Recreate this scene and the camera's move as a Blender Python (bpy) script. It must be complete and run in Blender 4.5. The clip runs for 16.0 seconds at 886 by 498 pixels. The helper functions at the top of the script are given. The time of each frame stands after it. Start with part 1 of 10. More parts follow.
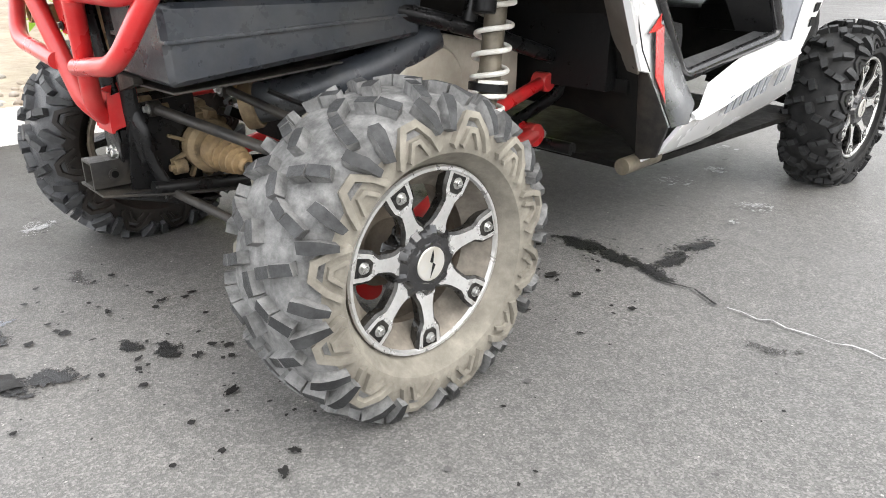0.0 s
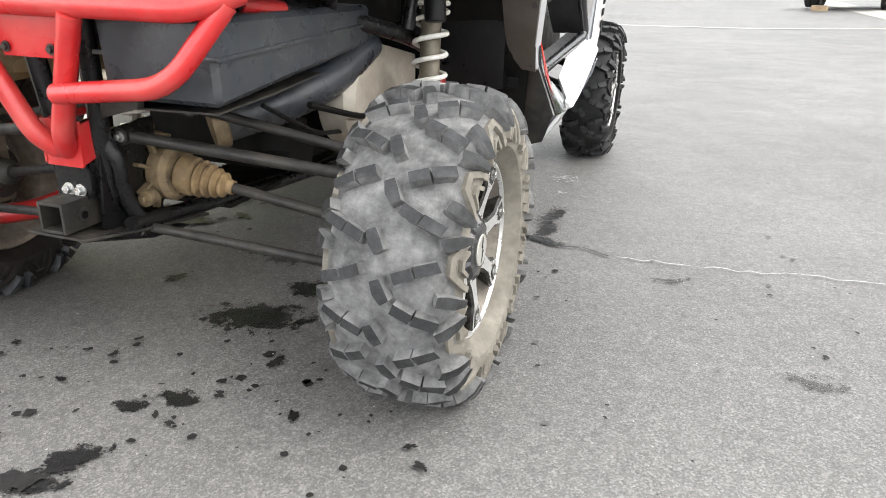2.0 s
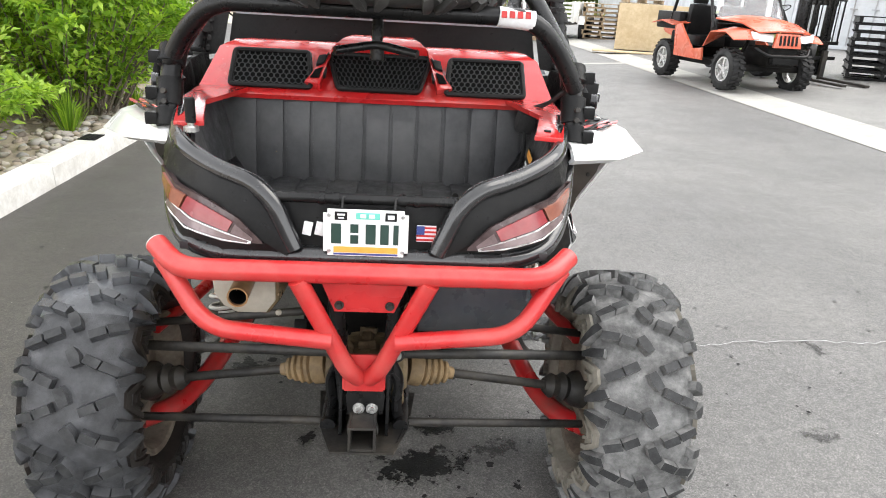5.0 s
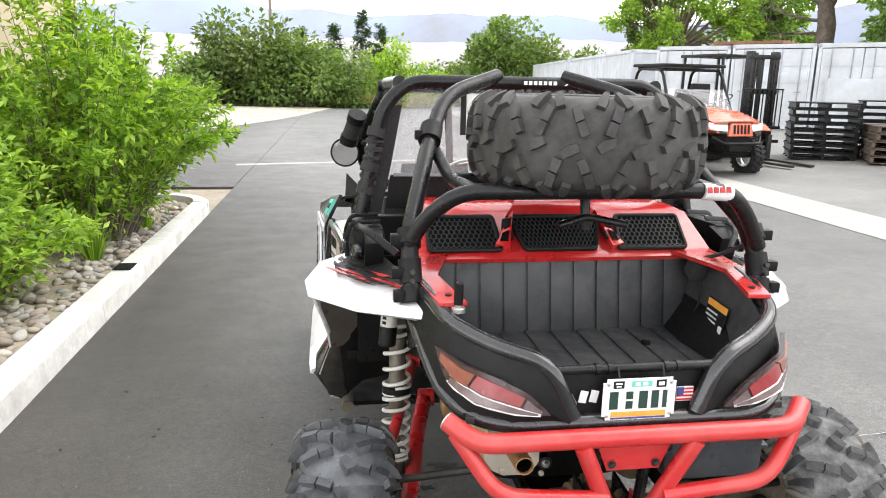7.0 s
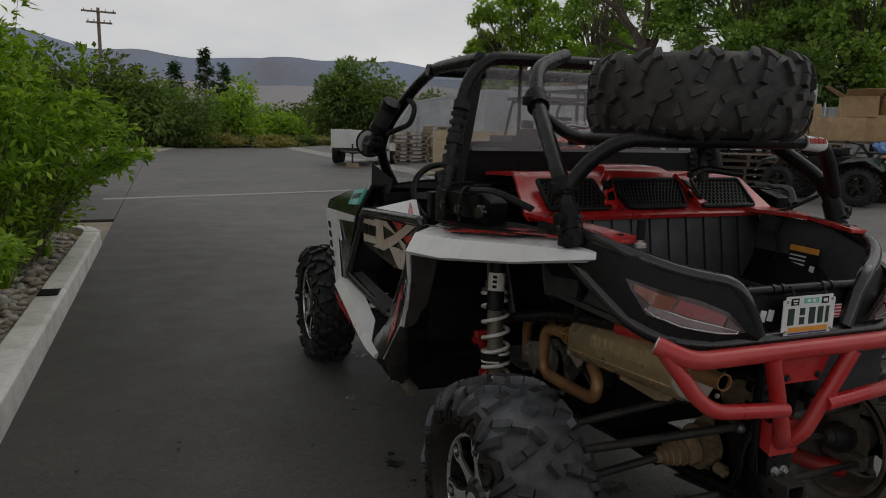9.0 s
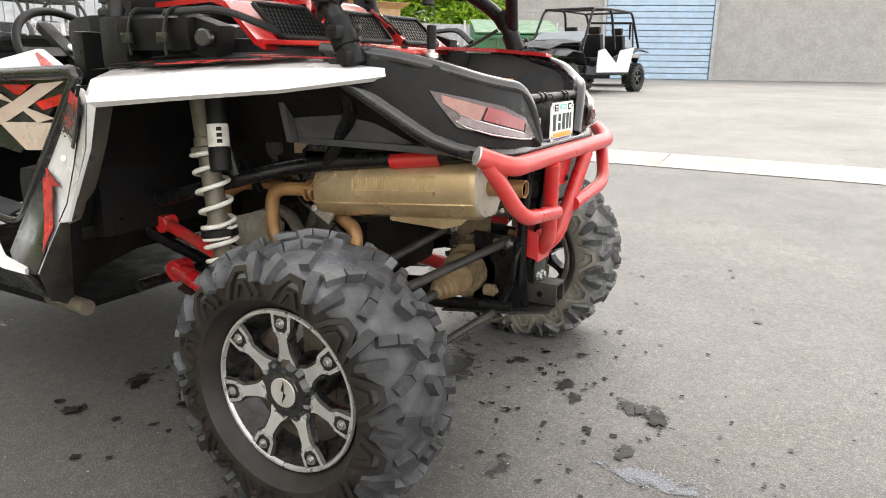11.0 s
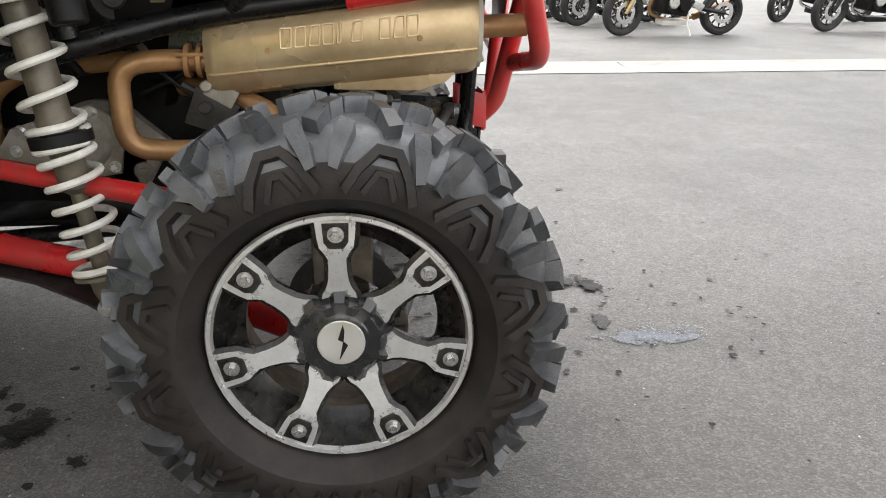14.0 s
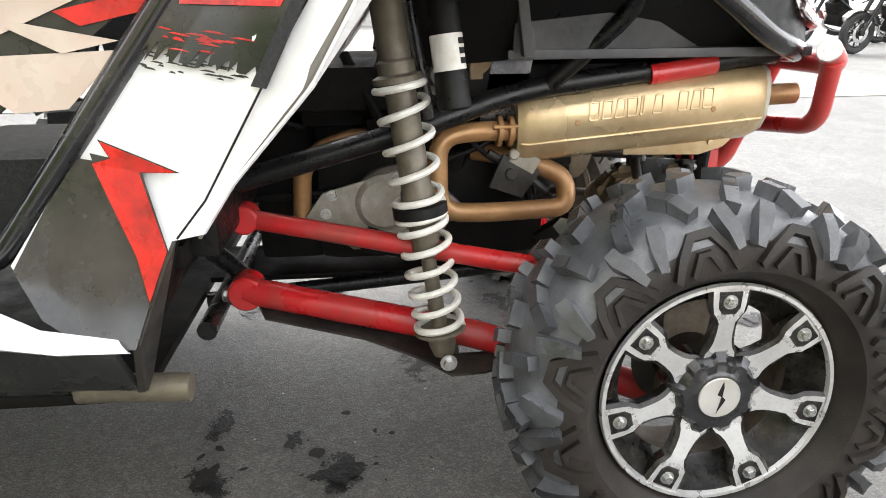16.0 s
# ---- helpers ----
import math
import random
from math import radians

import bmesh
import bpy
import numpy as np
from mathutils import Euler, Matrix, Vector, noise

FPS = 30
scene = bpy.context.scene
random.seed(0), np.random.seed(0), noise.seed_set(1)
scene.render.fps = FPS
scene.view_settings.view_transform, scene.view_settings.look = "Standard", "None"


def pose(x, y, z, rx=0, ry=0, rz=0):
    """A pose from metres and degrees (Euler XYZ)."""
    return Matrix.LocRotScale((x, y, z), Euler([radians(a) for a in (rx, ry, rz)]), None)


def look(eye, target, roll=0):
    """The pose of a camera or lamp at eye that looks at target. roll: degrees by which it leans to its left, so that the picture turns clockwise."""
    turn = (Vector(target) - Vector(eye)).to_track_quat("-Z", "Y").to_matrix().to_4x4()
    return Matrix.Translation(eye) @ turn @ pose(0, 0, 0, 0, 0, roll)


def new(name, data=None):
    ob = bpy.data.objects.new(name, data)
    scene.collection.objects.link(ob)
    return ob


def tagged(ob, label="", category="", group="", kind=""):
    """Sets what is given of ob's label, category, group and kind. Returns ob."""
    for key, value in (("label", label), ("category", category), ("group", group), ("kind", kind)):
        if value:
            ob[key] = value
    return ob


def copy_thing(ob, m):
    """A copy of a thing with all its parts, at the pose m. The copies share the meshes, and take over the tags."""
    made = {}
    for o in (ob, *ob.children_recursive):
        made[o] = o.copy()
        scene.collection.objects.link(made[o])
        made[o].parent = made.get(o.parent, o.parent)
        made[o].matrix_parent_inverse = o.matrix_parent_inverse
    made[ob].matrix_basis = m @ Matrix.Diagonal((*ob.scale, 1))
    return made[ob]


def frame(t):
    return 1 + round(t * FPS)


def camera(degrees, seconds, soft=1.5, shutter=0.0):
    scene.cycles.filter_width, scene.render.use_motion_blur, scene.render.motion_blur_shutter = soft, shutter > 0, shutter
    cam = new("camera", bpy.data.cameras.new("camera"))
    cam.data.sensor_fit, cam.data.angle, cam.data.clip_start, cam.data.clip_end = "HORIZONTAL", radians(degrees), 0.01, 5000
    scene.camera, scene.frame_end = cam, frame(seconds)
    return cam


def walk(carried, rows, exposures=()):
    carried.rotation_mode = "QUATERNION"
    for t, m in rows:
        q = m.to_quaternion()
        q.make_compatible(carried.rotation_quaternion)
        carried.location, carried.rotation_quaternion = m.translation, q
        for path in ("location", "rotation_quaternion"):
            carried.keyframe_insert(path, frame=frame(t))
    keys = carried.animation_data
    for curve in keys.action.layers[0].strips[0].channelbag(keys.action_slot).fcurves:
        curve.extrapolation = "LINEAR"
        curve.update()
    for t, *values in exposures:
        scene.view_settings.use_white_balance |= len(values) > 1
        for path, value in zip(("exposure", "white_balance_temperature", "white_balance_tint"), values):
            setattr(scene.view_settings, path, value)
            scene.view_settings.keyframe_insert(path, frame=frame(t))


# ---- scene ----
cam = camera(64.0, 16.0, 1.0)
PATH = [
    (0, (1.756, -0.867, 0.881), (0.542, 0.272, 0.197), 0.51),
    (0.5, (1.649, -1.023, 0.926), (0.602, 0.271, 0.243), 0.97),
    (1, (1.518, -1.147, 0.939), (0.652, 0.280, 0.265), 1.27),
    (1.5, (1.371, -1.282, 0.920), (0.697, 0.247, 0.251), 1.53),
    (2, (1.183, -1.394, 0.887), (0.644, 0.191, 0.227), 1.49),
    (2.5, (0.961, -1.490, 0.881), (0.516, 0.124, 0.221), 1.85),
    (3, (0.777, -1.597, 0.886), (0.459, 0.049, 0.231), 1.93),
    (3.5, (0.630, -1.702, 1.020), (0.467, -0.033, 0.367), 2.36),
    (4, (0.455, -1.763, 1.149), (0.403, -0.082, 0.507), 2.75),
    (4.2, (0.374, -1.777, 1.215), (0.359, -0.096, 0.571), 3.08),
    (6.3, (-0.409, -1.747, 1.485), (-0.172, -0.046, 0.947), 1.97),
    (6.5, (-0.484, -1.750, 1.508), (-0.246, -0.045, 0.981), 1.83),
    (7, (-0.690, -1.799, 1.607), (-0.426, -0.066, 1.196), 1.13),
    (7.5, (-0.860, -1.814, 1.665), (-0.500, -0.060, 1.479), 0.98),
    (8, (-1.036, -1.751, 1.597), (-0.578, -0.013, 1.507), 0.97),
    (8.5, (-1.247, -1.689, 1.472), (-0.673, 0.015, 1.400), 1.13),
    (9, (-1.539, -1.670, 1.349), (-0.891, -0.018, 1.051), 1.29),
    (9.5, (-1.686, -1.593, 1.287), (-0.844, -0.061, 0.858), 1.42),
    (10, (-1.802, -1.411, 1.217), (-0.665, -0.085, 0.785), 1.60),
    (10.2, (-1.844, -1.335, 1.197), (-0.608, -0.100, 0.764), 1.45),
    (12.3, (-1.913, -0.560, 0.764), (-0.233, -0.257, 0.195), 0.40),
    (12.5, (-1.899, -0.494, 0.742), (-0.214, -0.251, 0.155), 0.44),
    (13, (-1.851, -0.347, 0.760), (-0.157, -0.339, 0.153), -0.18),
    (13.5, (-1.803, -0.198, 0.780), (-0.115, -0.328, 0.170), 0.04),
    (14, (-1.732, -0.067, 0.805), (-0.045, -0.217, 0.195), -0.05),
    (14.5, (-1.713, 0.064, 0.809), (-0.026, -0.092, 0.202), -0.05),
    (15, (-1.727, 0.219, 0.837), (-0.040, 0.055, 0.231), -0.07),
    (15.5, (-1.750, 0.377, 0.880), (-0.060, 0.200, 0.288), -0.15),
    (16, (-1.754, 0.543, 0.919), (-0.054, 0.383, 0.349), -0.51),
]
EXPOSURE = [
    (0.0, 1.36, 6500, 10), (4.0, 1.24, 6500, 10), (6.3, 1.1, 6500, 10), (7.0, 1.1, 6500, 10), (7.5, 0.35, 6500, 10), (8.0, -0.88, 6500, 10), (8.5, -1.45, 6500, 10),
    (9.0, -1.5, 6600, 10), (9.5, 0.38, 7150, 11), (9.8, 0.9, 7150, 11), (10.2, 1.08, 7000, 10), (12.3, 0.9, 6750, 10), (13.0, 0.75, 6650, 10), (14.0, 0.95, 6600, 10), (14.8, 1.1, 6550, 10), (15.5, 1.4, 6500, 10), (16.0, 1.6, 6500, 10),
]
walk(cam, [(t, look(eye, target, roll)) for t, eye, target, roll in PATH], EXPOSURE)

# ---- building helpers ----
def mesh_object(name, bm, mats, sharp=38.0):
    """Links a bmesh as one object, smooth but for its sharp edges."""
    if not isinstance(mats, (list, tuple)):
        mats = [mats]
    bm.normal_update()
    limit = radians(sharp)
    for f in bm.faces:
        f.smooth = True
    for e in bm.edges:
        e.smooth = not (len(e.link_faces) == 2 and e.calc_face_angle(0.0) > limit)
    me = bpy.data.meshes.new(name)
    bm.to_mesh(me)
    bm.free()
    for m in mats:
        me.materials.append(m)
    return new(name, me)


def part(name, bm, mats, parent=None, label="", sharp=38.0):
    ob = mesh_object(name, bm, mats, sharp)
    if parent is not None:
        ob.parent = parent
    if label:
        ob["label"] = label
    return ob


def thing(name, label, category, group="", at=None):
    """An Empty at a thing's base that its parts hang on."""
    ob = new(name)
    ob.empty_display_size = 0.1
    if at is not None:
        ob.matrix_basis = at
    return tagged(ob, label, category, group)


def pydata(name, verts, faces, mats, parent=None, smooth=False, index=None):
    me = bpy.data.meshes.new(name)
    me.from_pydata([tuple(v) for v in verts], [], [tuple(f) for f in faces])
    for m in (mats if isinstance(mats, (list, tuple)) else [mats]):
        me.materials.append(m)
    if smooth:
        me.polygons.foreach_set("use_smooth", [True] * len(me.polygons))
    if index is not None:
        me.polygons.foreach_set("material_index", index)
    me.update()
    ob = new(name, me)
    if parent is not None:
        ob.parent = parent
    return ob


def fillet(pts, bend, steps=5, closed=False):
    """The polyline with its corners rounded."""
    pts = [Vector(p) for p in pts]
    if bend <= 0 or len(pts) < 3:
        return pts
    out, n = [], len(pts)
    for i, p in enumerate(pts):
        if not closed and i in (0, n - 1):
            out.append(p)
            continue
        a, b = pts[i - 1], pts[(i + 1) % n]
        d = min(bend, 0.48 * (p - a).length, 0.48 * (p - b).length)
        p0, p1 = p + (a - p).normalized() * d, p + (b - p).normalized() * d
        for k in range(steps + 1):
            u = k / steps
            out.append((1 - u) ** 2 * p0 + 2 * u * (1 - u) * p + u * u * p1)
    return out


def tube(bm, pts, r, n=12, bend=0.06, closed=False, caps=True, mat=0, flat=1.0):
    """A round tube along a polyline; r is one radius or one for each given point (then no bend)."""
    line = fillet(pts, bend if not isinstance(r, (list, tuple)) else 0, closed=closed)
    rad = list(r) if isinstance(r, (list, tuple)) else [r] * len(line)
    rings, count = [], len(line)
    up = None
    for i, p in enumerate(line):
        a = line[i - 1] if i or closed else line[0]
        b = line[(i + 1) % count] if i < count - 1 or closed else line[-1]
        d = (b - a).normalized()
        if up is None:
            up = d.orthogonal().normalized()
        up = (up - d * up.dot(d)).normalized()
        side = d.cross(up)
        rings.append([bm.verts.new(p + rad[i] * (up * math.cos(q) + side * math.sin(q) * flat)) for q in (2 * math.pi * k / n for k in range(n))])
    m = len(rings)
    for i in range(m if closed else m - 1):
        a, b = rings[i], rings[(i + 1) % m]
        for k in range(n):
            f = bm.faces.new((a[k], a[(k + 1) % n], b[(k + 1) % n], b[k]))
            f.material_index = mat
    if caps and not closed:
        bm.faces.new(rings[0][::-1]).material_index = mat
        bm.faces.new(rings[-1]).material_index = mat
    return bm


def box(bm, c, size, m=None, bevel=0.0, mat=0, taper=1.0, segments=2):
    """A bevelled box about c, turned by m, its top scaled by taper."""
    t = bmesh.new()
    bmesh.ops.create_cube(t, size=1.0)
    for v in t.verts:
        k = taper if v.co.z > 0 else 1.0
        v.co = Vector((v.co.x * size[0] * k, v.co.y * size[1] * k, v.co.z * size[2]))
    if bevel:
        bmesh.ops.bevel(t, geom=t.edges[:], offset=bevel, segments=segments, profile=0.7, affect="EDGES")
    return merge(bm, t, Matrix.Translation(c) @ (m or Matrix.Identity(4)), mat)


def merge(bm, t, m=None, mat=None):
    """Adds the bmesh t to bm and frees it."""
    t.verts.ensure_lookup_table()
    put = {}
    for v in t.verts:
        put[v] = bm.verts.new(m @ v.co if m is not None else v.co)
    for f in t.faces:
        g = bm.faces.new([put[v] for v in f.verts])
        g.material_index = f.material_index if mat is None else mat
    t.free()
    return bm


def turned(bm, profile, n=48, m=None, mat=0, closed=False):
    """A profile of (x, r) points turned about the x axis."""
    rings = []
    m = m or Matrix.Identity(4)
    for x, r in profile:
        rings.append([bm.verts.new(m @ Vector((x, r * math.cos(q), r * math.sin(q)))) for q in (2 * math.pi * k / n for k in range(n))])
    pairs = list(zip(rings, rings[1:])) + ([(rings[-1], rings[0])] if closed else [])
    for a, b in pairs:
        for k in range(n):
            bm.faces.new((a[k], b[k], b[(k + 1) % n], a[(k + 1) % n])).material_index = mat
    if not closed:
        for ring, flip in ((rings[0], False), (rings[-1], True)):
            bm.faces.new(ring[::-1] if flip else ring).material_index = mat
    return bm


def slab(bm, pts, out, bevel=0.0, mat=0, segments=2):
    """A solid from a polygon, thickened by the vector out, its edges bevelled."""
    t = bmesh.new()
    out = Vector(out)
    a = [t.verts.new(Vector(p)) for p in pts]
    b = [t.verts.new(Vector(p) + out) for p in pts]
    n = len(pts)
    bottom, top = t.faces.new(a[::-1]), t.faces.new(b)
    for i in range(n):
        t.faces.new((a[i], a[(i + 1) % n], b[(i + 1) % n], b[i]))
    if bevel:
        bmesh.ops.bevel(t, geom=t.edges[:], offset=bevel, segments=segments, profile=0.7, affect="EDGES", clamp_overlap=True)
    bmesh.ops.recalc_face_normals(t, faces=t.faces[:])
    return merge(bm, t, None, mat)


def strip(bm, rows, thick, mat=0):
    """A curved sheet through rows of points, each row with the same count, given a thickness along its normals."""
    t = bmesh.new()
    grid = [[t.verts.new(Vector(p)) for p in row] for row in rows]
    for a, b in zip(grid, grid[1:]):
        for i in range(len(a) - 1):
            t.faces.new((a[i], a[i + 1], b[i + 1], b[i]))
    t.normal_update()
    bmesh.ops.solidify(t, geom=t.faces[:], thickness=thick)
    bmesh.ops.recalc_face_normals(t, faces=t.faces[:])
    return merge(bm, t, None, mat)


def disc(bm, c, axis, r, h, n=24, mat=0, bevel=0.0, r2=None):
    """A short cylinder from c along axis."""
    axis = Vector(axis).normalized()
    m = Matrix.Translation(c) @ axis.to_track_quat("X", "Z").to_matrix().to_4x4()
    r2 = r if r2 is None else r2
    b = bevel
    prof = [(0, r), (h - b, r2), (h, r2 - b)] if b else [(0, r), (h, r2)]
    return turned(bm, prof, n, m, mat)


def hexbolt(bm, c, axis, r=0.009, h=0.007, mat=0):
    disc(bm, c, axis, r * 1.5, h * 0.25, 14, mat)
    return disc(bm, Vector(c) + Vector(axis).normalized() * h * 0.25, axis, r, h, 6, mat, 0.001)


def sgn(p, s):
    return (p[0] * s, p[1], p[2])


def rise(x, y=0.0):
    """The height of the ground: level under the car, climbing gently past the gutter."""
    u = min(max((x - 1.0) / 12.0, 0.0), 1.0)
    return 0.38 * u * u * (3 - 2 * u)

# ---- sky and sun: a bright overcast morning ----
world = bpy.data.worlds.new("overcast_sky")
scene.world = world
world.use_nodes = True
wn, wl = world.node_tree.nodes, world.node_tree.links
wn.clear()
w_out, w_bg = wn.new("ShaderNodeOutputWorld"), wn.new("ShaderNodeBackground")
sky = wn.new("ShaderNodeTexSky")
sky.sky_type, sky.sun_disc = "NISHITA", False
sky.sun_elevation, sky.sun_rotation = radians(52), radians(86)
sky.air_density, sky.dust_density, sky.ozone_density = 1.0, 4.0, 1.0
coord, cmap = wn.new("ShaderNodeTexCoord"), wn.new("ShaderNodeMapping")
cmap.inputs["Scale"].default_value = (1.0, 1.0, 3.2)
cloud, ramp, mix = wn.new("ShaderNodeTexNoise"), wn.new("ShaderNodeValToRGB"), wn.new("ShaderNodeMixRGB")
cloud.inputs["Scale"].default_value, cloud.inputs["Detail"].default_value, cloud.inputs["Roughness"].default_value = 2.2, 6.0, 0.55
ramp.color_ramp.elements[0].position, ramp.color_ramp.elements[0].color = 0.3, (8.6, 8.9, 9.5, 1)
ramp.color_ramp.elements[1].position, ramp.color_ramp.elements[1].color = 0.72, (13.0, 12.9, 12.7, 1)
mix.inputs[0].default_value = 0.9
wl.new(coord.outputs["Generated"], cmap.inputs[0]), wl.new(cmap.outputs[0], cloud.inputs["Vector"])
wl.new(cloud.outputs["Fac"], ramp.inputs[0])
wl.new(sky.outputs[0], mix.inputs[1]), wl.new(ramp.outputs[0], mix.inputs[2])
# thin cloud is brighter low down, towards the horizon
parts, lift, glow = wn.new("ShaderNodeSeparateXYZ"), wn.new("ShaderNodeMapRange"), wn.new("ShaderNodeMixRGB")
wl.new(coord.outputs["Generated"], parts.inputs[0]), wl.new(parts.outputs["Z"], lift.inputs["Value"])
lift.inputs["From Min"].default_value, lift.inputs["From Max"].default_value = 0.0, 0.6
lift.inputs["To Min"].default_value, lift.inputs["To Max"].default_value = 1.6, 0.9
glow.blend_type, glow.inputs[0].default_value = "MULTIPLY", 1.0
wl.new(mix.outputs[0], glow.inputs[1]), wl.new(lift.outputs[0], glow.inputs[2])
wl.new(glow.outputs[0], w_bg.inputs["Color"])
w_bg.inputs["Strength"].default_value = 0.115
wl.new(w_bg.outputs[0], w_out.inputs["Surface"])
sun = new("sun", bpy.data.lights.new("sun", "SUN"))
sun.data.energy, sun.data.angle, sun.data.color = 1.0, radians(45), (1.0, 0.97, 0.92)
sun.matrix_basis = look((13, 1, 17), (0, 0, 0))

# ---- materials ----
def nodes_of(name):
    m = bpy.data.materials.new(name)
    m.use_nodes = True
    nt = m.node_tree
    return m, nt.nodes, nt.links, nt.nodes["Principled BSDF"]


def noise_tex(nd, lk, scale, detail=5.0, rough=0.6, vec=None, dim=None):
    t = nd.new("ShaderNodeTexNoise")
    t.inputs["Scale"].default_value, t.inputs["Detail"].default_value, t.inputs["Roughness"].default_value = scale, detail, rough
    if vec is not None:
        lk.new(vec, t.inputs["Vector"])
    return t.outputs["Fac"]


def ramp_of(nd, lk, fac, stops):
    r = nd.new("ShaderNodeValToRGB")
    el = r.color_ramp.elements
    while len(el) < len(stops):
        el.new(0.5)
    for e, (p, c) in zip(el, stops):
        e.position, e.color = p, (*c, 1) if len(c) == 3 else c
    lk.new(fac, r.inputs[0])
    return r.outputs[0]


def mixed(nd, lk, fac, a, b, mode="MIX"):
    m = nd.new("ShaderNodeMixRGB")
    m.blend_type = mode
    for k, v in ((0, fac), (1, a), (2, b)):
        if isinstance(v, (int, float)):
            m.inputs[k].default_value = v
        elif isinstance(v, tuple):
            m.inputs[k].default_value = (*v, 1) if len(v) == 3 else v
        else:
            lk.new(v, m.inputs[k])
    return m.outputs[0]


def where(nd):
    c = nd.new("ShaderNodeTexCoord")
    return c.outputs["Object"]


def surf(name, c1, c2, scale=30.0, rough=0.5, metal=0.0, bump=0.2, bscale=200.0, dust=None, dscale=6.0, damt=0.5, rvar=0.15, coat=0.0, depth=0.002, spec=0.5):
    """A surface of two tones in fine grain, with relief, and a film of dust or wear in larger patches."""
    m, nd, lk, p = nodes_of(name)
    v = where(nd)
    fine = noise_tex(nd, lk, scale, 6, 0.65, v)
    col = ramp_of(nd, lk, fine, [(0.35, c1), (0.68, c2)])
    rfac = noise_tex(nd, lk, scale * 0.35, 4, 0.6, v)
    if dust:
        big = noise_tex(nd, lk, dscale, 7, 0.68, v)
        mask = ramp_of(nd, lk, big, [(0.5 - 0.28 * damt, (0, 0, 0)), (0.5 + 0.32 * (1 - damt) + 0.08, (1, 1, 1))])
        col = mixed(nd, lk, mask, col, dust)
    lk.new(col, p.inputs["Base Color"])
    rr = ramp_of(nd, lk, rfac, [(0.3, (max(rough - rvar, 0.03),) * 3), (0.7, (min(rough + rvar, 1.0),) * 3)])
    lk.new(rr, p.inputs["Roughness"])
    p.inputs["Metallic"].default_value = metal
    p.inputs["Specular IOR Level"].default_value = spec
    p.inputs["Coat Weight"].default_value = coat
    p.inputs["Coat Roughness"].default_value = 0.15
    if bump:
        b = nd.new("ShaderNodeBump")
        b.inputs["Strength"].default_value, b.inputs["Distance"].default_value = bump, depth
        lk.new(noise_tex(nd, lk, bscale, 4, 0.6, v), b.inputs["Height"])
        lk.new(b.outputs[0], p.inputs["Normal"])
    return m


def asphalt_material(name, dark, light, stone, patch=0.35, gutter=False):
    m, nd, lk, p = nodes_of(name)
    v = where(nd)
    vor = nd.new("ShaderNodeTexVoronoi")
    vor.inputs["Scale"].default_value = 240.0
    lk.new(v, vor.inputs["Vector"])
    agg = ramp_of(nd, lk, vor.outputs["Color"], [(0.25, dark), (0.55, light), (0.93, stone)])
    fine = noise_tex(nd, lk, 520.0, 3, 0.7, v)
    col = mixed(nd, lk, 0.45, agg, ramp_of(nd, lk, fine, [(0.3, tuple(0.6 * c for c in dark)), (0.7, stone)]))
    wide = noise_tex(nd, lk, 0.55, 6, 0.6, v)
    col = mixed(nd, lk, patch, col, ramp_of(nd, lk, wide, [(0.35, (0.55, 0.55, 0.56)), (0.65, (1.35, 1.33, 1.3))]), "MULTIPLY")
    mid = noise_tex(nd, lk, 26.0, 8, 0.78, v)
    col = mixed(nd, lk, 0.55, col, ramp_of(nd, lk, mid, [(0.36, (0.62, 0.62, 0.63)), (0.64, (1.3, 1.29, 1.27))]), "MULTIPLY")
    blot = noise_tex(nd, lk, 3.1, 7, 0.7, v)
    col = mixed(nd, lk, ramp_of(nd, lk, blot, [(0.62, (0, 0, 0)), (0.75, (0.45, 0.45, 0.45))]), col, tuple(0.55 * c for c in dark))
    if gutter:  # a dark run by the kerb, ragged along its edge; painted shade carries it under the car
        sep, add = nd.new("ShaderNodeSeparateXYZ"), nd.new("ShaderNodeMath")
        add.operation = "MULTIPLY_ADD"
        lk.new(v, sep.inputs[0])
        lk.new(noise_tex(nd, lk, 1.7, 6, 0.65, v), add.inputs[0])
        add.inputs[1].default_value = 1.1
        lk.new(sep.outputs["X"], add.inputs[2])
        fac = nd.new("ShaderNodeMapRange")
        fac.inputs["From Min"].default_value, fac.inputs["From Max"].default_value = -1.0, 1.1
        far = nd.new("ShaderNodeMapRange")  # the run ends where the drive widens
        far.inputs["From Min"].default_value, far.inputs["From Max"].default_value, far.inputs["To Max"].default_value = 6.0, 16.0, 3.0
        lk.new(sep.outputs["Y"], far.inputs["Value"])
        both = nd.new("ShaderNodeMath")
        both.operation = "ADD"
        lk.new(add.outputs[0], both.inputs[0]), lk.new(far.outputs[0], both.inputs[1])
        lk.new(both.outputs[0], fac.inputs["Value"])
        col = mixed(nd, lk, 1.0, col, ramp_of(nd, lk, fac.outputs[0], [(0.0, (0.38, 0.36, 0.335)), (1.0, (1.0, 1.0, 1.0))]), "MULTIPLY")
    lk.new(col, p.inputs["Base Color"])
    lk.new(ramp_of(nd, lk, blot, [(0.4, (0.66,) * 3), (0.7, (0.52,) * 3)]), p.inputs["Roughness"])
    b = nd.new("ShaderNodeBump")
    b.inputs["Strength"].default_value, b.inputs["Distance"].default_value = 0.55, 0.003
    h = mixed(nd, lk, 0.4, vor.outputs["Distance"], fine)
    lk.new(h, b.inputs["Height"])
    lk.new(b.outputs[0], p.inputs["Normal"])
    return m


